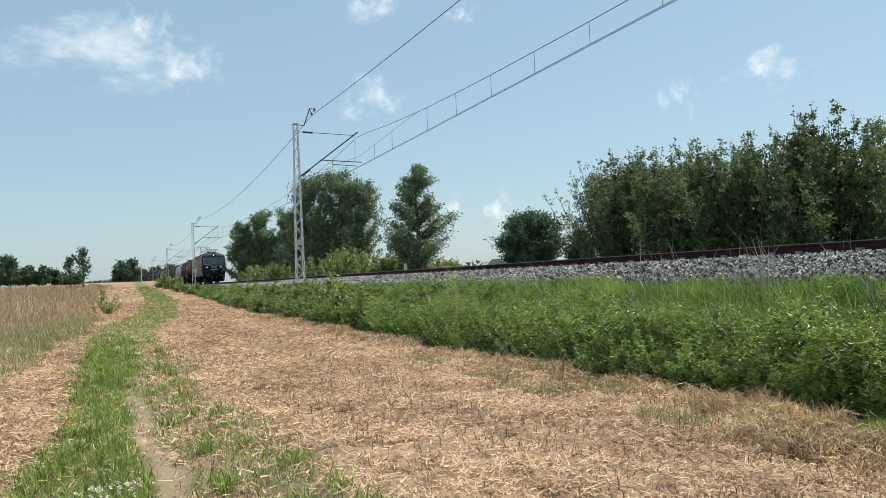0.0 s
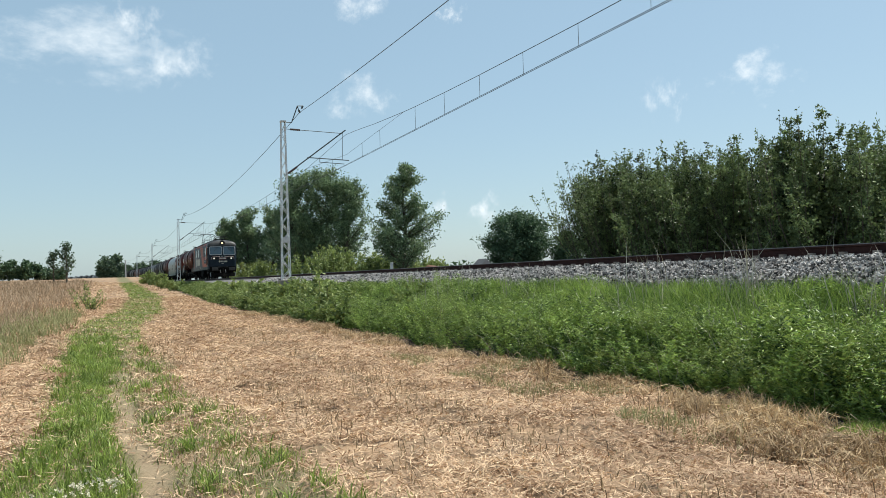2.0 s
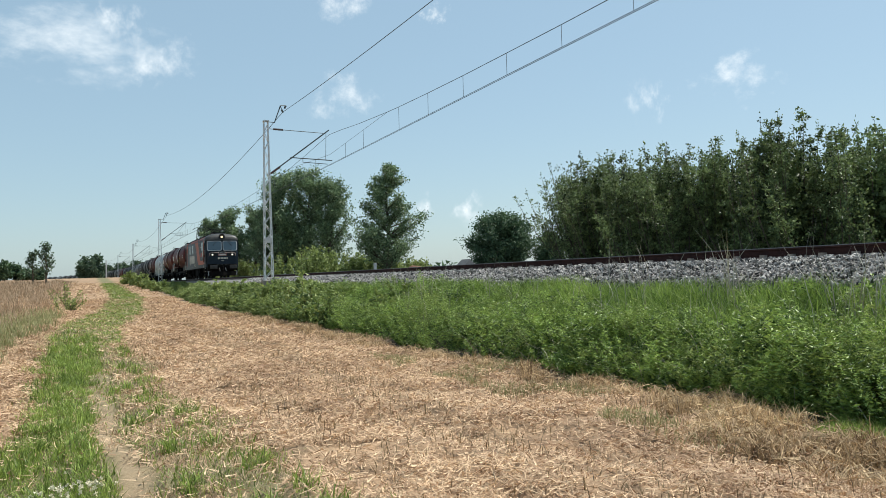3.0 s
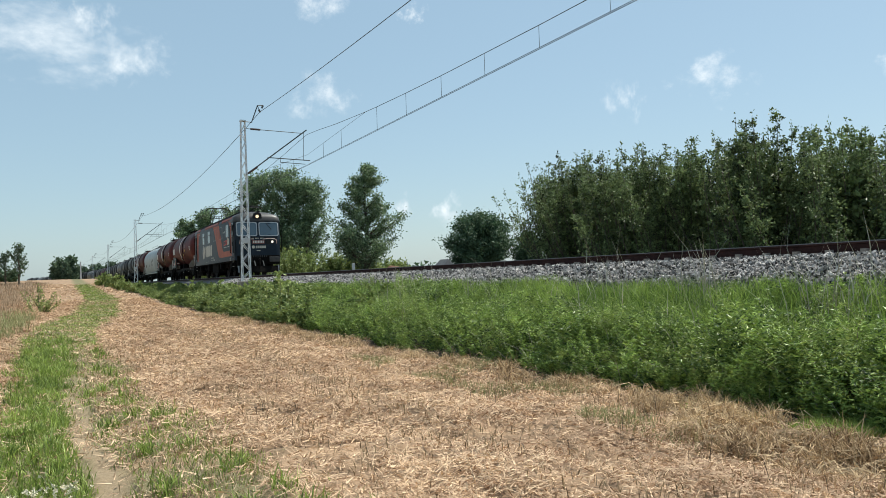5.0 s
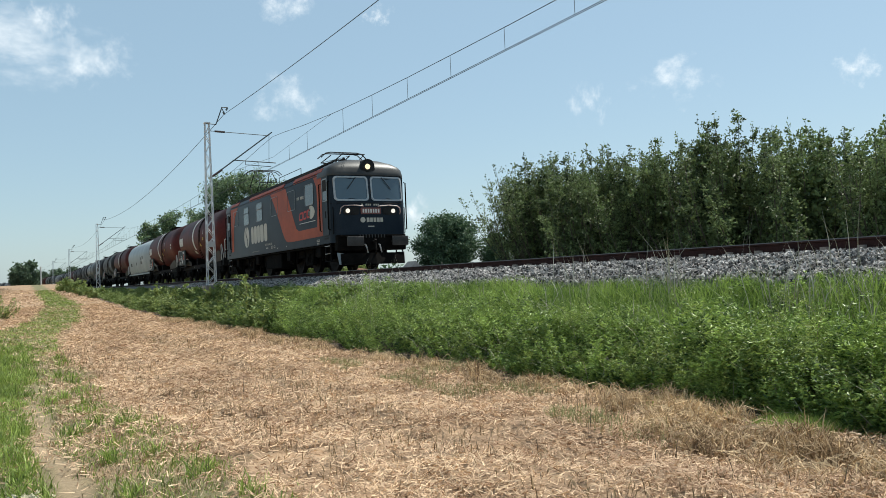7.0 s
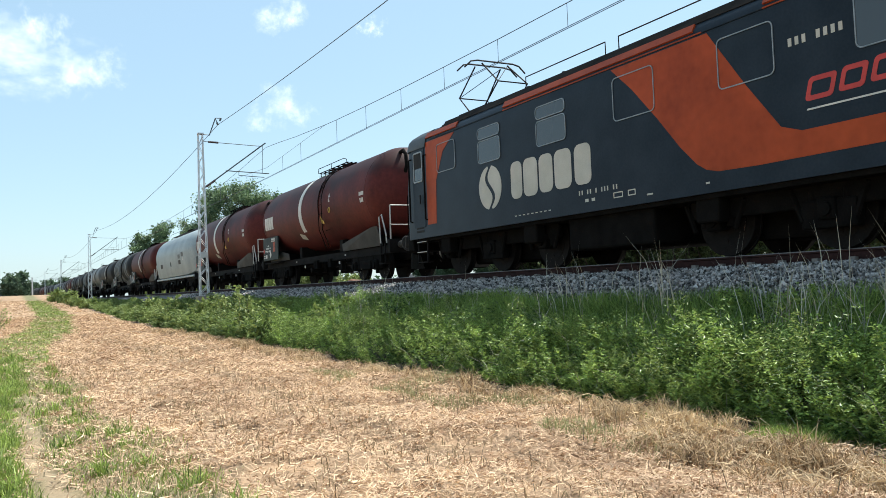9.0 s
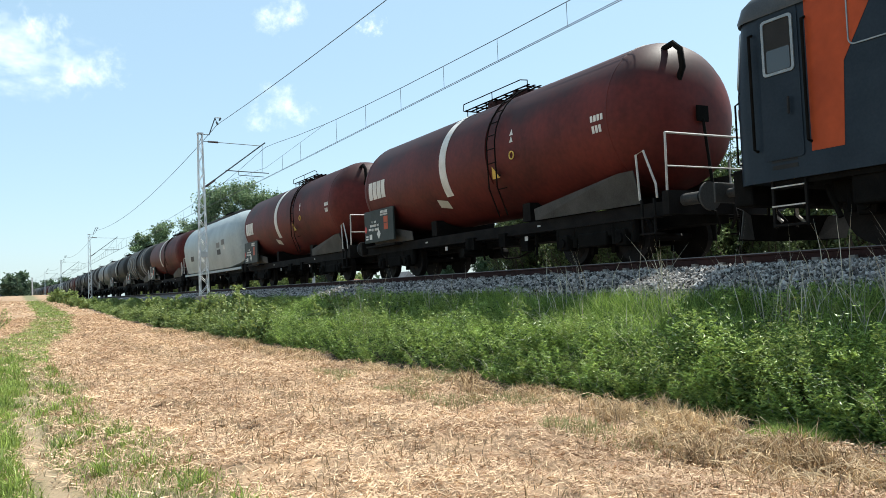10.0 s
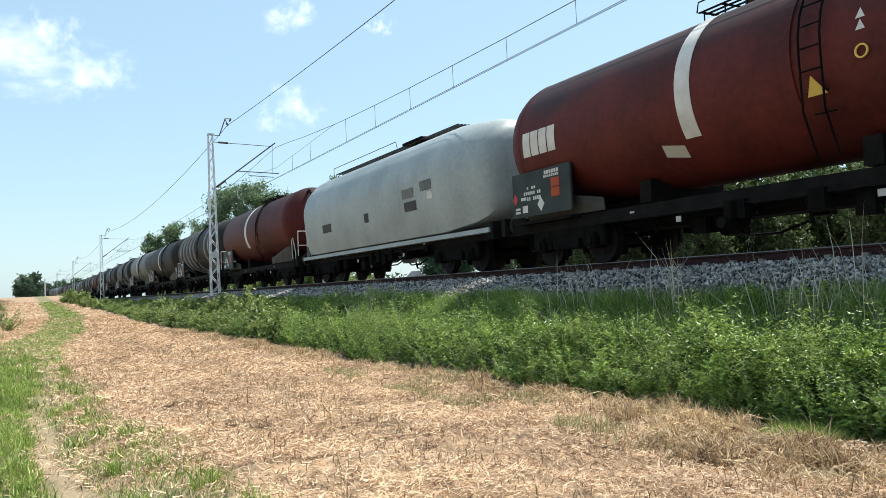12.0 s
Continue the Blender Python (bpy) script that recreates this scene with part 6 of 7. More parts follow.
        for e in (-1, 1):
            for q in (-0.5, 0.5):
                bm = pipe(bmesh.new(), [(q, yc + e * 0.35, zb), (q * 0.9, yc + e * reach, zk), (q * 0.8, yc + e * 0.18, zt - 0.06)], 0.022, 6)
                part("arm", bm, ROOF, panto)
            part("cross_tube", rod(bmesh.new(), (-0.46, yc + e * reach, zk), (0.46, yc + e * reach, zk), 0.018, 6), ROOF, panto)
            part("stay", rod(bmesh.new(), (-0.45, yc + e * reach, zk), (0.4, yc + e * 0.18, zt - 0.06), 0.01, 5), ROOF, panto)
            bm = pipe(bmesh.new(), [(-0.95, yc + e * 0.2, zt - 0.22), (-0.75, yc + e * 0.2, zt - 0.04), (-0.55, yc + e * 0.2, zt), (0.55, yc + e * 0.2, zt), (0.75, yc + e * 0.2, zt - 0.04), (0.95, yc + e * 0.2, zt - 0.22)], 0.022, 6)
            part("pan_head", bm, ROOF, panto)
    tagged(root, "dark grey and orange electric locomotive with cream brand shapes", "locomotive")
    return root, wheels


# ---- wagons ----
def tank_profile(y0, y1, r, dish):
    """Cylinder from y0 (rear, larger) to y1 with dished ends."""
    rows = []
    for a in np.linspace(0, math.pi / 2, 9):
        rows.append((y0 - dish + dish * math.cos(a), max(0.01, r * math.sin(a) ** 0.75)))
    for a in np.linspace(math.pi / 2, 0, 9):
        rows.append((y1 + dish - dish * math.cos(a), max(0.01, r * math.sin(a) ** 0.75)))
    return rows


def running_gear(root, long, pale=False):
    """Sills, headstocks, bogies, buffers and brake rigging of a wagon whose tank runs from 0 to -long."""
    a, b = 0.25, -long - 0.25
    bm = bmesh.new()
    for s in (-1, 1):
        box(bm, s * 0.9, s * 1.05, a, b, 0.80, 1.04)
        box(bm, s * 0.88, s * 1.1, a, b, 0.78, 0.82)
    for y in (a, b):
        box(bm, -1.25, 1.25, y - 0.08, y + 0.08, 0.78, 1.2)
    for y in np.linspace(-1.5, -long + 1.5, 5):
        box(bm, -0.95, 0.95, y - 0.06, y + 0.06, 0.82, 1.0)
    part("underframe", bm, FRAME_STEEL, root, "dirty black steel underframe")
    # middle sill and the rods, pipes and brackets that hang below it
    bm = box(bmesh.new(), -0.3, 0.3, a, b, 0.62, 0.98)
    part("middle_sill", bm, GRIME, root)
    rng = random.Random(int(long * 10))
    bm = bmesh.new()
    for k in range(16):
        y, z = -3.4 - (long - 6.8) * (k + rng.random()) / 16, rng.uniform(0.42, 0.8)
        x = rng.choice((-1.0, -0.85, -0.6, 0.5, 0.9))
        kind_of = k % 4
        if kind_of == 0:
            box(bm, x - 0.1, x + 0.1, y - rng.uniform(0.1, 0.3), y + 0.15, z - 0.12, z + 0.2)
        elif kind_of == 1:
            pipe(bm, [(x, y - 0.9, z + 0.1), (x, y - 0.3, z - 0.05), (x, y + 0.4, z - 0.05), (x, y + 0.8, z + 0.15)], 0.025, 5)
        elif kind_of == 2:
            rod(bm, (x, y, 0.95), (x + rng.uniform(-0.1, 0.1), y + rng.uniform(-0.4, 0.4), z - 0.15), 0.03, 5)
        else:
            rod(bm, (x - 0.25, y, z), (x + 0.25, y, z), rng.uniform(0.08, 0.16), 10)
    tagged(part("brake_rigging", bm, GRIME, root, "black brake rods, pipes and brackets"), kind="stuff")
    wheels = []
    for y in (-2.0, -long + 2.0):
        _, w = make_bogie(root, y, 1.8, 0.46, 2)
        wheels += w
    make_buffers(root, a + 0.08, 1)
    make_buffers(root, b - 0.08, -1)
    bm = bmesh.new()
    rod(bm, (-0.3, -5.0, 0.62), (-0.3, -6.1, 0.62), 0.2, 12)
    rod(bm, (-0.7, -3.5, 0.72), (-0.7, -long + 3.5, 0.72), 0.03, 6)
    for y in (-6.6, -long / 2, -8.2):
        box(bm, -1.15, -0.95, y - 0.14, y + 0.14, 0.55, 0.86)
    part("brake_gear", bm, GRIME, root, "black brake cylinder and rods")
    bm = bmesh.new()
    for y in (-5.4, -9.2):
        box(bm, -1.13, -1.12, y - 0.06, y + 0.06, 0.62, 0.72)
    for y in (-4.1, -long + 3.9):
        box(bm, -1.058, -1.05, y - 0.07, y + 0.05, 0.90, 0.94)
    tagged(part("frame_marks", bm, PALE_STEEL, root, "small frame markings"), kind="stuff")
    return wheels


def end_rails(root, y, out):
    """Pale handrail loops and a step at a wagon's end."""
    for s in (-1, 1):
        bm = bmesh.new()
        pipe(bm, [(s * 1.2, y - out * 0.55, 1.1), (s * 1.22, y - out * 0.58, 1.95), (s * 1.22, y - out * 0.38, 2.0), (s * 1.2, y - out * 0.12, 1.35), (s * 1.2, y - out * 0.1, 1.1)], 0.022, 6)
        pipe(bm, [(s * 1.15, y + out * 0.1, 1.1), (s * 1.15, y + out * 0.12, 2.25)], 0.022, 6)
        part("handrail", bm, PALE_STEEL, root, "pale bent handrail")
        bm = bmesh.new()
        for z in (0.45, 0.75):
            box(bm, s * 1.05, s * 1.3, y - out * 0.5, y - out * 0.1, z, z + 0.03)
        box(bm, s * 1.22, s * 1.26, y - out * 0.48, y - out * 0.44, 0.45, 1.1)
        box(bm, s * 1.22, s * 1.26, y - out * 0.16, y - out * 0.12, 0.45, 1.1)
        part("foot_step", bm, FRAME_STEEL, root)
    bm = bmesh.new()
    pipe(bm, [(-1.15, y + out * 0.12, 2.25), (1.15, y + out * 0.12, 2.25)], 0.022, 6)
    pipe(bm, [(-1.15, y + out * 0.12, 1.65), (1.15, y + out * 0.12, 1.65)], 0.016, 6)
    part("end_rail", bm, PALE_STEEL, root)


def make_tank_wagon(name, label, paint, style):
    """style: branded, plain or ribbed."""
    root = new(name)
    L, R, cz = 13.5, 1.49, 2.8
    dish = 0.95
    bm = lathe(bmesh.new(), tank_profile(0, -L, R, dish), 44, cz)
    part("tank", bm, paint, root, "", True)
    wheels = running_gear(root, L)
    end_rails(root, -L - 0.1, -1)
    # seams round the tank
    for y in (-dish, -L + dish):
        bm = lathe(bmesh.new(), [(y + 0.03, R - 0.004), (y + 0.02, R + 0.006), (y - 0.02, R + 0.006), (y - 0.03, R - 0.004)], 44, cz)
        part("weld_seam", bm, paint, root, "", True)
    # saddles
    for y0, y1 in ((-1.2, -3.4), (-9.6, -L + 0.9)):
        for s in (-1, 1):
            bm = bmesh.new()
            tip, flat = (y1, y0) if y0 > -5 else (y0, y1)
            plate(bm, [(s * 1.13, tip, 1.30), (s * 1.28, flat, 1.66), (s * 1.28, flat + (0.5 if y0 > -5 else -0.4), 1.66), (s * 1.1, flat + (0.5 if y0 > -5 else -0.4), 1.05), (s * 1.1, tip, 1.05)], 0.03, (s, 0, 0))
            part("saddle", bm, SADDLE, root, "grey steel saddle plate")
    for y in (-1.7, -4.4, -9.0, -L + 1.7):
        part("tank_cradle", box(bmesh.new(), -0.95, 0.95, y - 0.15, y + 0.15, 1.08, 1.5), FRAME_STEEL, root)
    # top walkway and ladder
    bm = bmesh.new()
    for k in range(6):
        box(bm, -0.46 + 0.17 * k, -0.40 + 0.17 * k, -5.5, -8.6, 4.415, 4.43)
    for y in np.linspace(-5.6, -8.5, 7):
        box(bm, -0.46, 0.46, y - 0.02, y + 0.02, 4.39, 4.415)
        for e in (-0.4, 0.4):
            rod(bm, (e, y, 4.2), (e, y, 4.40), 0.014, 5)
    part("walkway", bm, GRIME, root, "dark slatted walkway on top")
    bm = bmesh.new()
    for s in (-0.48, 0.48):
        pipe(bm, [(s, -5.5, 4.42), (s, -5.55, 4.60), (s, -8.3, 4.60), (s, -8.6, 4.52), (s, -8.6, 4.42)], 0.014, 5)
        rod(bm, (s, -7.0, 4.42), (s, -7.0, 4.60), 0.012, 5)
    part("walkway_rail", bm, GRIME, root)
    bm = bmesh.new()
    for y in (-8.4, -8.75):
        pts = [(-1.3, y, 1.25), (-1.56, y, 1.9)] + [(-math.sin(a) * (R + 0.1), y, cz + math.cos(a) * (R + 0.1)) for a in np.linspace(radians(95), radians(15), 8)]
        pipe(bm, pts, 0.018, 5)
    for a in np.linspace(radians(125), radians(20), 10):
        p = (-math.sin(a) * (R + 0.1), cz + math.cos(a) * (R + 0.1))
        rod(bm, (p[0], -8.4, p[1]), (p[0], -8.75, p[1]), 0.014, 5)
    part("ladder", bm, GRIME, root, "dark ladder up the tank side")
    for y in (-6.6, -7.8):
        part("manhole", rod(bmesh.new(), (0, y, 4.2), (0, y, 4.46), 0.32, 16), paint, root)
    bm = lathe(bmesh.new(), [(-8.2, R + 0.002), (-8.2, R + 0.03), (-8.02, R + 0.03), (-8.02, R + 0.002)], 20, cz, a0=radians(20), a1=radians(120))
    part("side_pipe", bm, paint, root)
    if style != "ribbed":
        bm = lathe(bmesh.new(), [(-5.85, R + 0.002), (-5.85, R + 0.012), (-6.2, R + 0.012), (-6.2, R + 0.002)], 44, cz, a0=radians(-122), a1=radians(122))
        part("white_band", bm, WHITE, root, "white painted band round the tank", True)
    if style == "branded":
        def on_tank(y, z, lift=0.006):
            w = math.sqrt(max(0.01, (R + lift) ** 2 - (z - cz) ** 2))
            return (-w, y, z)
        for k in range(4):
            bars_bm = bmesh.new()
            y0 = -1.1 - 0.31 * k
            zs = np.linspace(2.44, 2.97, 4)
            for za, zb in zip(zs, zs[1:]):
                plate(bars_bm, [on_tank(y0 - 0.08 * (za - 2.44), za), on_tank(y0 - 0.27 - 0.08 * (za - 2.44), za), on_tank(y0 - 0.27 - 0.08 * (zb - 2.44), zb), on_tank(y0 - 0.08 * (zb - 2.44), zb)], 0.004)
            part("brand_block", bars_bm, WHITE, root, "white brand block")
        bm = bmesh.new()
        for k in range(4):
            plate(bm, [on_tank(-12.1 - 0.1 * k, 2.72), on_tank(-12.17 - 0.1 * k, 2.72), on_tank(-12.17 - 0.1 * k, 2.84), on_tank(-12.1 - 0.1 * k, 2.84)], 0.004)
            if k < 3:
                plate(bm, [on_tank(-12.12 - 0.1 * k, 2.5), on_tank(-12.19 - 0.1 * k, 2.5), on_tank(-12.19 - 0.1 * k, 2.64), on_tank(-12.12 - 0.1 * k, 2.64)], 0.004)
        tagged(part("tank_marks", bm, WHITE, root, "small white tank markings"), kind="stuff")
        for z in (2.84, 3.0):
            bm = plate(bmesh.new(), [on_tank(-9.23, z), on_tank(-9.37, z), on_tank(-9.3, z + 0.14)], 0.004)
            part("white_triangle", bm, WHITE, root)
        bm = bmesh.new()
        out = [(-9.3 + 0.10 * math.cos(a), 2.55 + 0.10 * math.sin(a)) for a in np.linspace(0, 2 * math.pi, 17)[:-1]]
        inn = [(-9.3 + 0.075 * math.cos(a), 2.55 + 0.075 * math.sin(a)) for a in np.linspace(0, 2 * math.pi, 17)[:-1]]
        ring(bm, out, inn, -R - 0.0, 0.02)
        part("hazard_ring", bm, YELLOW, root, "yellow hazard ring")
        bm = bmesh.new()
        plate(bm, [on_tank(-8.42, 2.12, 0.12), on_tank(-8.74, 2.12, 0.12), on_tank(-8.55, 2.4, 0.12)], 0.004)
        part("hazard_sign", bm, YELLOW, root, "yellow hazard triangle")
        bm = bmesh.new()
        plate(bm, [on_tank(-5.2, 1.8), on_tank(-5.7, 1.72), on_tank(-5.74, 1.92), on_tank(-5.24, 2.0)], 0.004)
        part("data_label", bm, CREAM, root, "pale data label")
    # board near the rear end
    bm = box(bmesh.new(), -1.42, -1.36, -0.5, -2.7, 1.12, 2.12, 0.01)
    board = part("placard_board", bm, BOARD, root, "dark board with small placards")
    bm = box(bmesh.new(), -1.3, -0.95, -0.3, -2.5, 0.98, 1.04)
    part("board_bracket", bm, FRAME_STEEL, root)
    x = -1.422
    bars(board, "orange_placard", ORANGE, x, [(-2.32, -2.02, 1.47, 1.66), (-2.32, -2.02, 1.68, 1.87)])
    bars(board, "board_marks", WHITE, x, [(-1.42 + 0.09 * k, -1.37 + 0.09 * k, 1.73, 1.79) for k in range(4) if k != 2] + [(-1.62 + 0.075 * k, -1.57 + 0.075 * k, 1.61, 1.68) for k in range(9) if k != 2] + [(-1.62 + 0.08 * k, -1.565 + 0.08 * k, 1.48, 1.56) for k in range(7) if k != 4] + [(-1.05, -0.85, 1.5, 1.57), (-1.1, -0.9, 1.22, 1.38), (-0.8, -0.62, 1.22, 1.27), (-0.8, -0.62, 1.3, 1.35)] + [(-2.3 + 0.09 * k, -2.235 + 0.09 * k, 1.98, 2.06) for k in range(6)] + [(-2.3 + 0.07 * k, -2.25 + 0.07 * k, 1.91, 1.96) for k in range(8)])
    bm = bmesh.new()
    plate(bm, [(x, -1.62, 1.2), (x, -1.75, 1.36), (x, -1.62, 1.52), (x, -1.49, 1.36)], 0.006)
    part("diamond_placard", bm, WHITE, board, "white diamond placard")
    bm = bmesh.new()
    plate(bm, [(x, -0.62, 1.42), (x, -0.72, 1.55), (x, -0.62, 1.68), (x, -0.52, 1.55)], 0.006)
    part("red_placard", bm, RED_SIGN, board, "red diamond placard")
    bm = bmesh.new()
    box(bm, -0.14, 0.14, -L - 0.06, -L - 0.02, 2.55, 2.85)
    rod(bm, (0.0, -L - 0.05, 2.6), (0.0, -L - 0.2, 1.25), 0.03, 6)
    part("end_fitting", bm, GRIME, root)
    bm = pipe(bmesh.new(), [(-0.42, -L + 0.1, 3.35), (-0.42, -L - 0.02, 3.55), (-0.42, -L + 0.02, 3.9), (-0.42, -L + 0.2, 4.06), (-0.42, -L + 0.42, 4.02), (-0.42, -L + 0.48, 3.92)], 0.06, 8)
    part("vent_hook", bm, GRIME, root, "bent black vent pipe on the tank end", True)
    if style == "ribbed":
        for y in (-2.2, -3.4, -4.6, -5.8, -7.0, -10.6, -11.8):
            bm = lathe(bmesh.new(), [(y + 0.12, R - 0.004), (y + 0.1, R + 0.06), (y - 0.1, R + 0.06), (y - 0.12, R - 0.004)], 40, cz)
            part("rib", bm, RIB_PALE, root, "pale grey stiffening rib", True)
    return tagged(root, label, "tank wagon", "wagons of the train"), wheels


def make_silo_wagon():
    root = new("silo_wagon")
    L, cz = 14.4, 2.68
    half = [(-math.sin(a) * 1.5, 1.5 * math.cos(a)) for a in np.linspace(0, radians(100), 11)] + [(-1.44, -0.75), (-1.36, -1.2), (-1.26, -1.56), (-0.6, -1.6)]
    loop = half + [(-a, b) for a, b in reversed(half[1:])]
    bm = bmesh.new()
    rings = [[bm.verts.new((a * k, y, cz + b * k - (1 - k) * 0.15)) for a, b in loop] for y, k in ((0.0, 0.5), (-0.05, 0.72), (-0.2, 0.87), (-0.5, 0.965), (-0.9, 1.0), (-6.0, 1.0), (-12.1, 1.0), (-12.5, 0.985), (-13.7, 0.90), (-14.15, 0.82), (-14.35, 0.68), (-14.4, 0.45))]
    for p, q in zip(rings, rings[1:]):
        for k in range(len(loop)):
            i = (k + 1) % len(loop)
            bm.faces.new((p[k], p[i], q[i], q[k]))
    bm.faces.new(rings[0]), bm.faces.new(rings[-1])
    bmesh.ops.recalc_face_normals(bm, faces=bm.faces)
    part("hopper_body", bm, SILO, root, "pale grey rounded silo body", True)
    wheels = running_gear(root, L)
    for s in (-1, 1):
        bm = box(bmesh.new(), s * 1.0, s * 1.3, 0.2, -L - 0.2, 0.94, 1.06)
        part("side_sill", bm, SILO, root)
    end_rails(root, 0.0, 1)
    bm = bmesh.new()
    box(bm, -1.25, -0.9, -0.1, -0.5, 1.05, 1.5, 0.02)
    part("valve_box", bm, SADDLE, root)
    x = -1.535
    def on_body(y, z):
        return (-0.008 - float(np.interp(z - cz, [-1.56, -1.2, -0.75, -0.26, 0.0, 0.4], [1.26, 1.36, 1.44, 1.477, 1.5, 1.446])), y, z)
    for y, z, w, h, mat in ((-3.2, 1.98, 0.9, 0.3, SADDLE), (-7.1, 2.0, 0.35, 0.3, BOARD), (-10.5, 2.02, 0.8, 0.28, SADDLE), (-10.4, 2.4, 0.75, 0.28, TANK_GREY), (-11.6, 2.5, 0.7, 0.28, TANK_GREY), (-11.8, 2.2, 0.3, 0.2, WHITE)):
        bm = bmesh.new()
        for k in range(3):
            z0, z1 = z - h / 2 + h * k / 3, z - h / 2 + h * (k + 1) / 3
            plate(bm, [on_body(y + w / 2, z0), on_body(y - w / 2, z0), on_body(y - w / 2, z1), on_body(y + w / 2, z1)], 0.004)
        part("data_panel", bm, mat, root)
    for k in range(3):
        bm = bmesh.new()
        bmesh.ops.create_cone(bm, cap_ends=True, segments=16, radius1=0.2, radius2=0.75, depth=0.75, matrix=Matrix.Translation((0, -4.2 - 3.0 * k, 0.85)))
        part("outlet", bm, SILO, root)
    for k in range(6):
        part("walkway_slat", box(bmesh.new(), -0.36 + 0.12 * k, -0.3 + 0.12 * k, -1.5, -11.6, 4.26, 4.29), SADDLE, root)
    bm = bmesh.new()
    pipe(bm, [(-0.45, -1.5, 4.27), (-0.45, -1.5, 4.5), (-0.45, -7.5, 4.5), (-0.45, -7.6, 4.27)], 0.013, 5)
    part("walkway_rail", bm, SADDLE, root, "grey roof rail")
    bm = box(bmesh.new(), -0.4, 0.4, -7.9, -9.3, 4.28, 4.36)
    part("hatch_cover", bm, GRIME, root)
    return tagged(root, "pale grey silo wagon with rounded hopper body", "silo wagon", "wagons of the train"), wheels


# ---- small things behind the line, clouds ----
def make_distance():
    bm = bmesh.new()
    bmesh.ops.create_icosphere(bm, subdivisions=4, radius=1)
    for v in bm.verts:
        v.co = Vector((v.co.x * 1.2, v.co.y * 1.0, max(-0.2, v.co.z * 0.95))) * (1 + 0.25 * noise.noise(v.co * 2.5))
    heap = part("soil_heap", bm, SOIL, None, "", True)
    heap.location = behind(22.3, 55.0)
    tagged(heap, "small heap of reddish brown soil behind the track", "soil heap")
    root = new("barn")
    root.location = behind(53.0, 110.5)
    bm = box(bmesh.new(), -1.3, 1.3, -1.6, 1.6, -0.2, 1.1)
    part("wall", bm, CONCRETE, root)
    bm = bmesh.new()
    a = [bm.verts.new(c) for c in ((-1.5, -1.9, 1.05), (1.5, -1.9, 1.05), (1.5, 1.9, 1.05), (-1.5, 1.9, 1.05), (0, -1.4, 2.6), (0, 1.4, 2.6))]
    for f in ((0, 1, 4), (1, 2, 5, 4), (2, 3, 5), (3, 0, 4, 5), (0, 3, 2, 1)):
        bm.faces.new([a[k] for k in f])
    part("roof", bm, TILES, root, "grey pitched roof")
    tagged(root, "low barn with a grey pitched roof", "barn")
    bm = box(bmesh.new(), -0.07, 0.07, -0.07, 0.07, 0, 1.15, 0.01)
    post = part("marker_post", bm, POST_WHITE)
    post.location = behind(14.9, 43.0)
    tagged(post, "short white concrete marker post", "post")


def make_far_pole():
    """A tall white pole with a small cap beside the far end of the line."""
    root = new("white_pole")
    root.location = behind(4.3, 230.0)
    part("shaft", rod(bmesh.new(), (0, 0, -0.3), (0, 0, 4.9), 0.2, 10, 0.15), POST_WHITE, root)
    part("cap", rod(bmesh.new(), (0, 0, 4.9), (0, 0, 5.02), 0.22, 10), POST_WHITE, root)
    tagged(root, "tall white pole beside the far railway", "pole")


CLOUDS = [(-130, 2997, 838, 400, 150, 1), (235, 2990, 800, 150, 110, 2), (905, 2858, 1045, 130, 95, 3), (890, 2865, 691, 150, 110, 4), (2108, 2134, 680, 150, 95, 5), (1220, 2740, 993, 60, 45, 6), (1309, 2699, 245, 75, 70, 7), (1155, 2770, 257, 55, 50, 8),
          (1880, 2330, 620, 75, 90, 9), (100, 2990, 930, 90, 90, 10), (2500, 1700, 640, 80, 60, 11)]


def make_clouds():
    for x, y, z, w, h, seed in CLOUDS:
        bm = bmesh.new()
        bmesh.ops.create_grid(bm, x_segments=1, y_segments=1, size=1)
        ob = part("cloud", bm, cloud_white("cloud", seed))
        ob.matrix_world = look((x, y, z), (2 * x, 2 * y, 2 * z)) @ Matrix.Diagonal((1.7 * w, 1.7 * h, 1, 1))
        tagged(ob, "small thin white cloud in the blue sky", "cloud", "clouds", "structure")


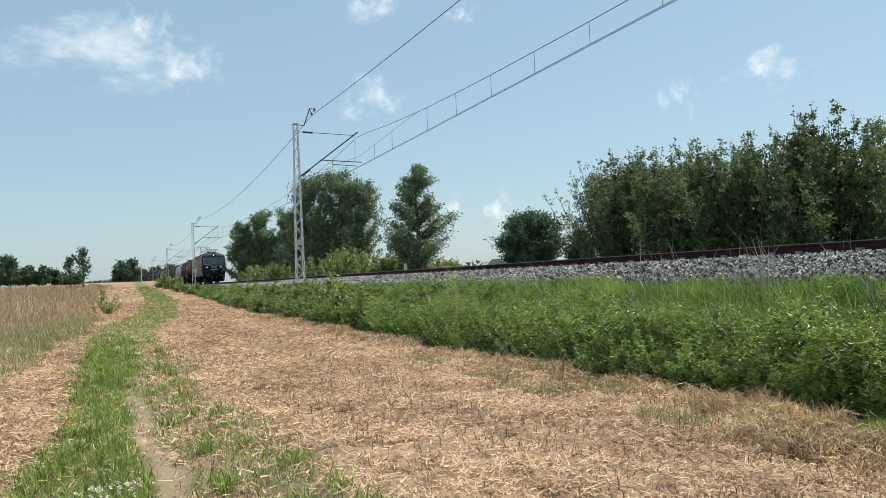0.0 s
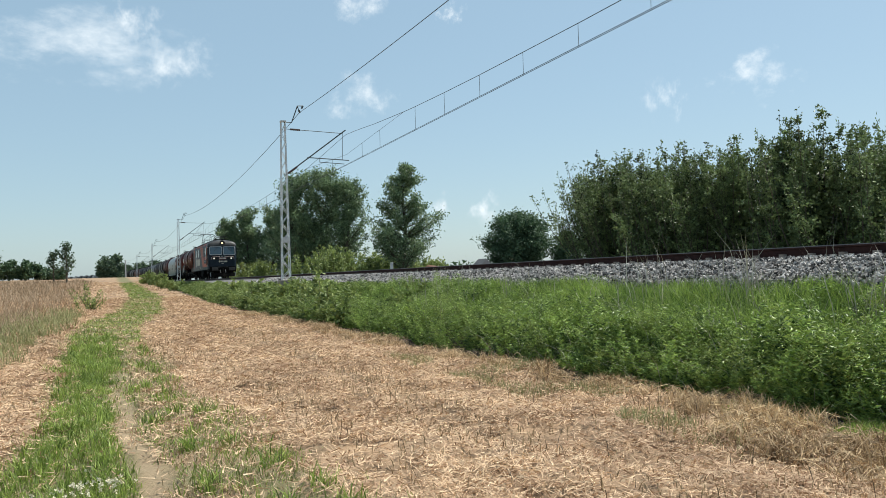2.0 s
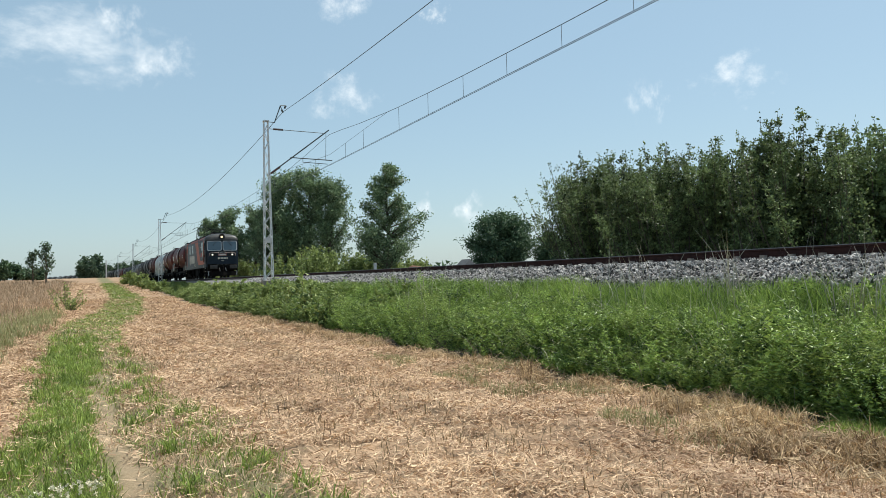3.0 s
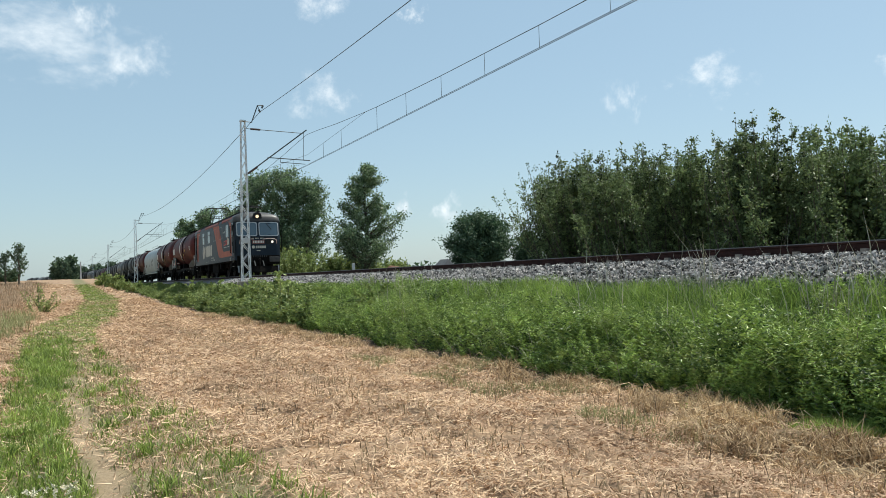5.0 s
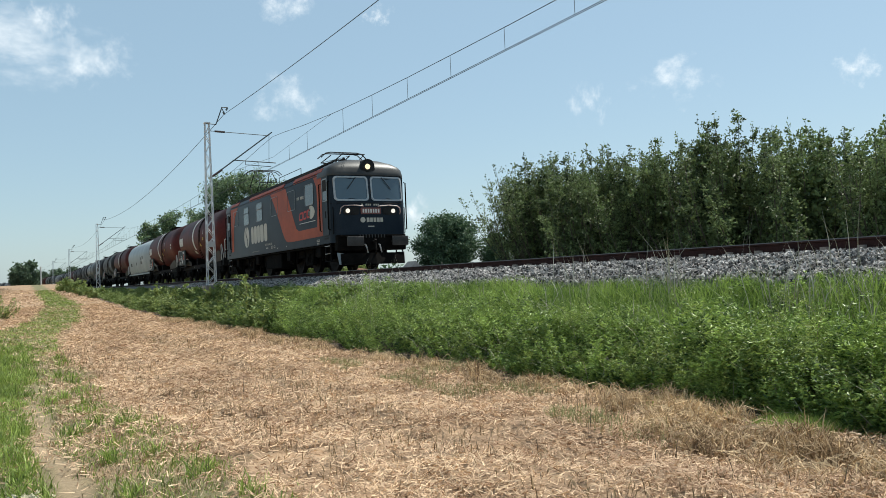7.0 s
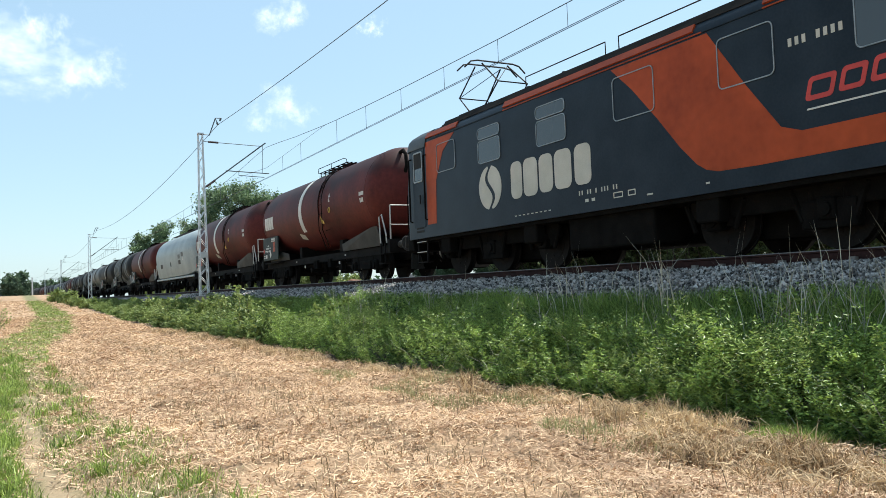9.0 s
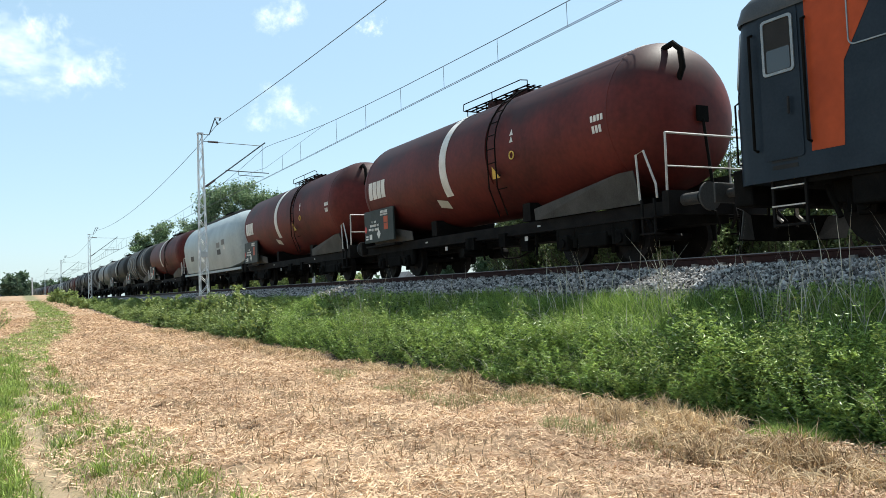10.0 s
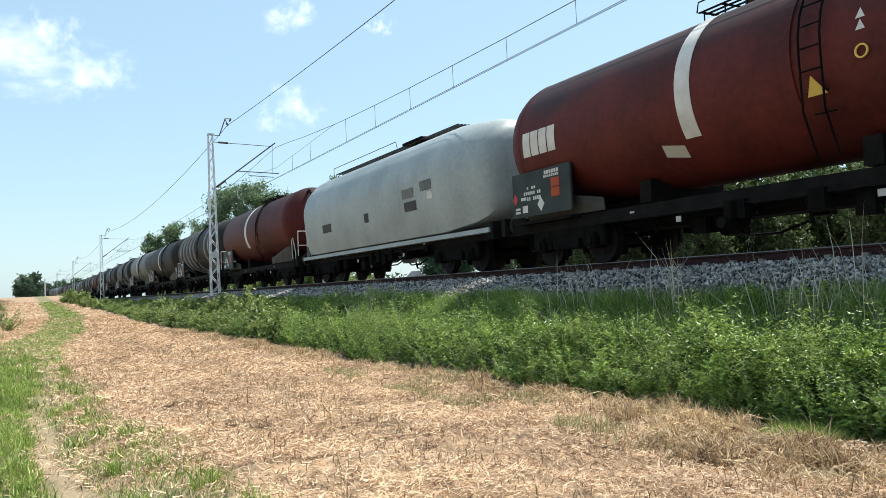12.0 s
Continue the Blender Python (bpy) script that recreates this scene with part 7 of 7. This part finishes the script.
make_ground()
make_track()
make_straw()
make_path_grass()
make_weeds()
make_trees()
for y in MASTS:
    make_mast(y)
make_wires()
make_distance()
make_far_pole()
make_clouds()
LOCO, LOCO_WHEELS = make_loco()
BRANDED, BRANDED_WHEELS = make_tank_wagon("tank_wagon", "rust-red tank wagon with white band and brand blocks", OXIDE, "branded")
SILO_WAGON, SILO_WHEELS = make_silo_wagon()
PLAIN, PLAIN_WHEELS = make_tank_wagon("tank_wagon", "dark rust-red tank wagon with white band", OXIDE_DARK, "plain")
RIBBED, _ = make_tank_wagon("tank_wagon", "sooty black tank wagon with pale ribs", TANK_DARK, "ribbed")
DARK, _ = make_tank_wagon("tank_wagon", "sooty black tank wagon with white band", TANK_DARK, "plain")
GREY, _ = make_tank_wagon("tank_wagon", "weathered grey tank wagon with white band", TANK_GREY, "plain")
BRANDED_TWO = copy_thing(BRANDED, Matrix())
WAGONS = [(BRANDED, 15.42, 13.5), (BRANDED_TWO, 30.5, 13.5), (SILO_WAGON, 45.95, 14.4), (PLAIN, 61.0, 13.5), (RIBBED, 76.1, 13.5), (DARK, 91.2, 13.5), (GREY, 106.4, 13.5)]
ORDER = [RIBBED, DARK, DARK, PLAIN, RIBBED, DARK, GREY, DARK, RIBBED, PLAIN, DARK, GREY, GREY, DARK, RIBBED, DARK, GREY, DARK, DARK]
for k, kind_of in enumerate(ORDER):
    WAGONS.append((copy_thing(kind_of, Matrix()), 121.4 + 15.2 * k, 13.5))


def loco_rear(t):
    """Where the locomotive's rear end is along the line: it slows down a little."""
    return 129.644 - 11.7266 * t - 0.22493 * t * t + 0.02989 * t ** 3 - 0.00108 * t ** 4 - min(0.35, 0.25 * max(0.0, t - 9.2))


def on_line(rear, long):
    a, b = Vector((track_x(rear), rear, Z_RAIL)), Vector((track_x(rear - long), rear - long, Z_RAIL))
    w = a - b
    return Matrix.Translation(a) @ Matrix.Rotation(math.atan2(-w.x, w.y), 4, "Z")


def motions():
    times = [0.5 * k for k in range(25)]
    walk(LOCO, [(t, on_line(loco_rear(t) - 0.2, LOCO_LONG)) for t in times])
    for wagon, back, long in WAGONS:
        walk(wagon, [(t, on_line(loco_rear(t) + back, long)) for t in times])
    ticks = [k / 30 for k in range(361)]
    second = [o for o in BRANDED_TWO.children if o.name.startswith("wheelset")]
    for wheel in LOCO_WHEELS + BRANDED_WHEELS + second + SILO_WHEELS:
        at, r = wheel.location.copy(), wheel.location.z
        walk(wheel, [(t, Matrix.Translation(at) @ Matrix.Rotation((loco_rear(0) - loco_rear(t)) / r, 4, "X")) for t in ticks])


motions()
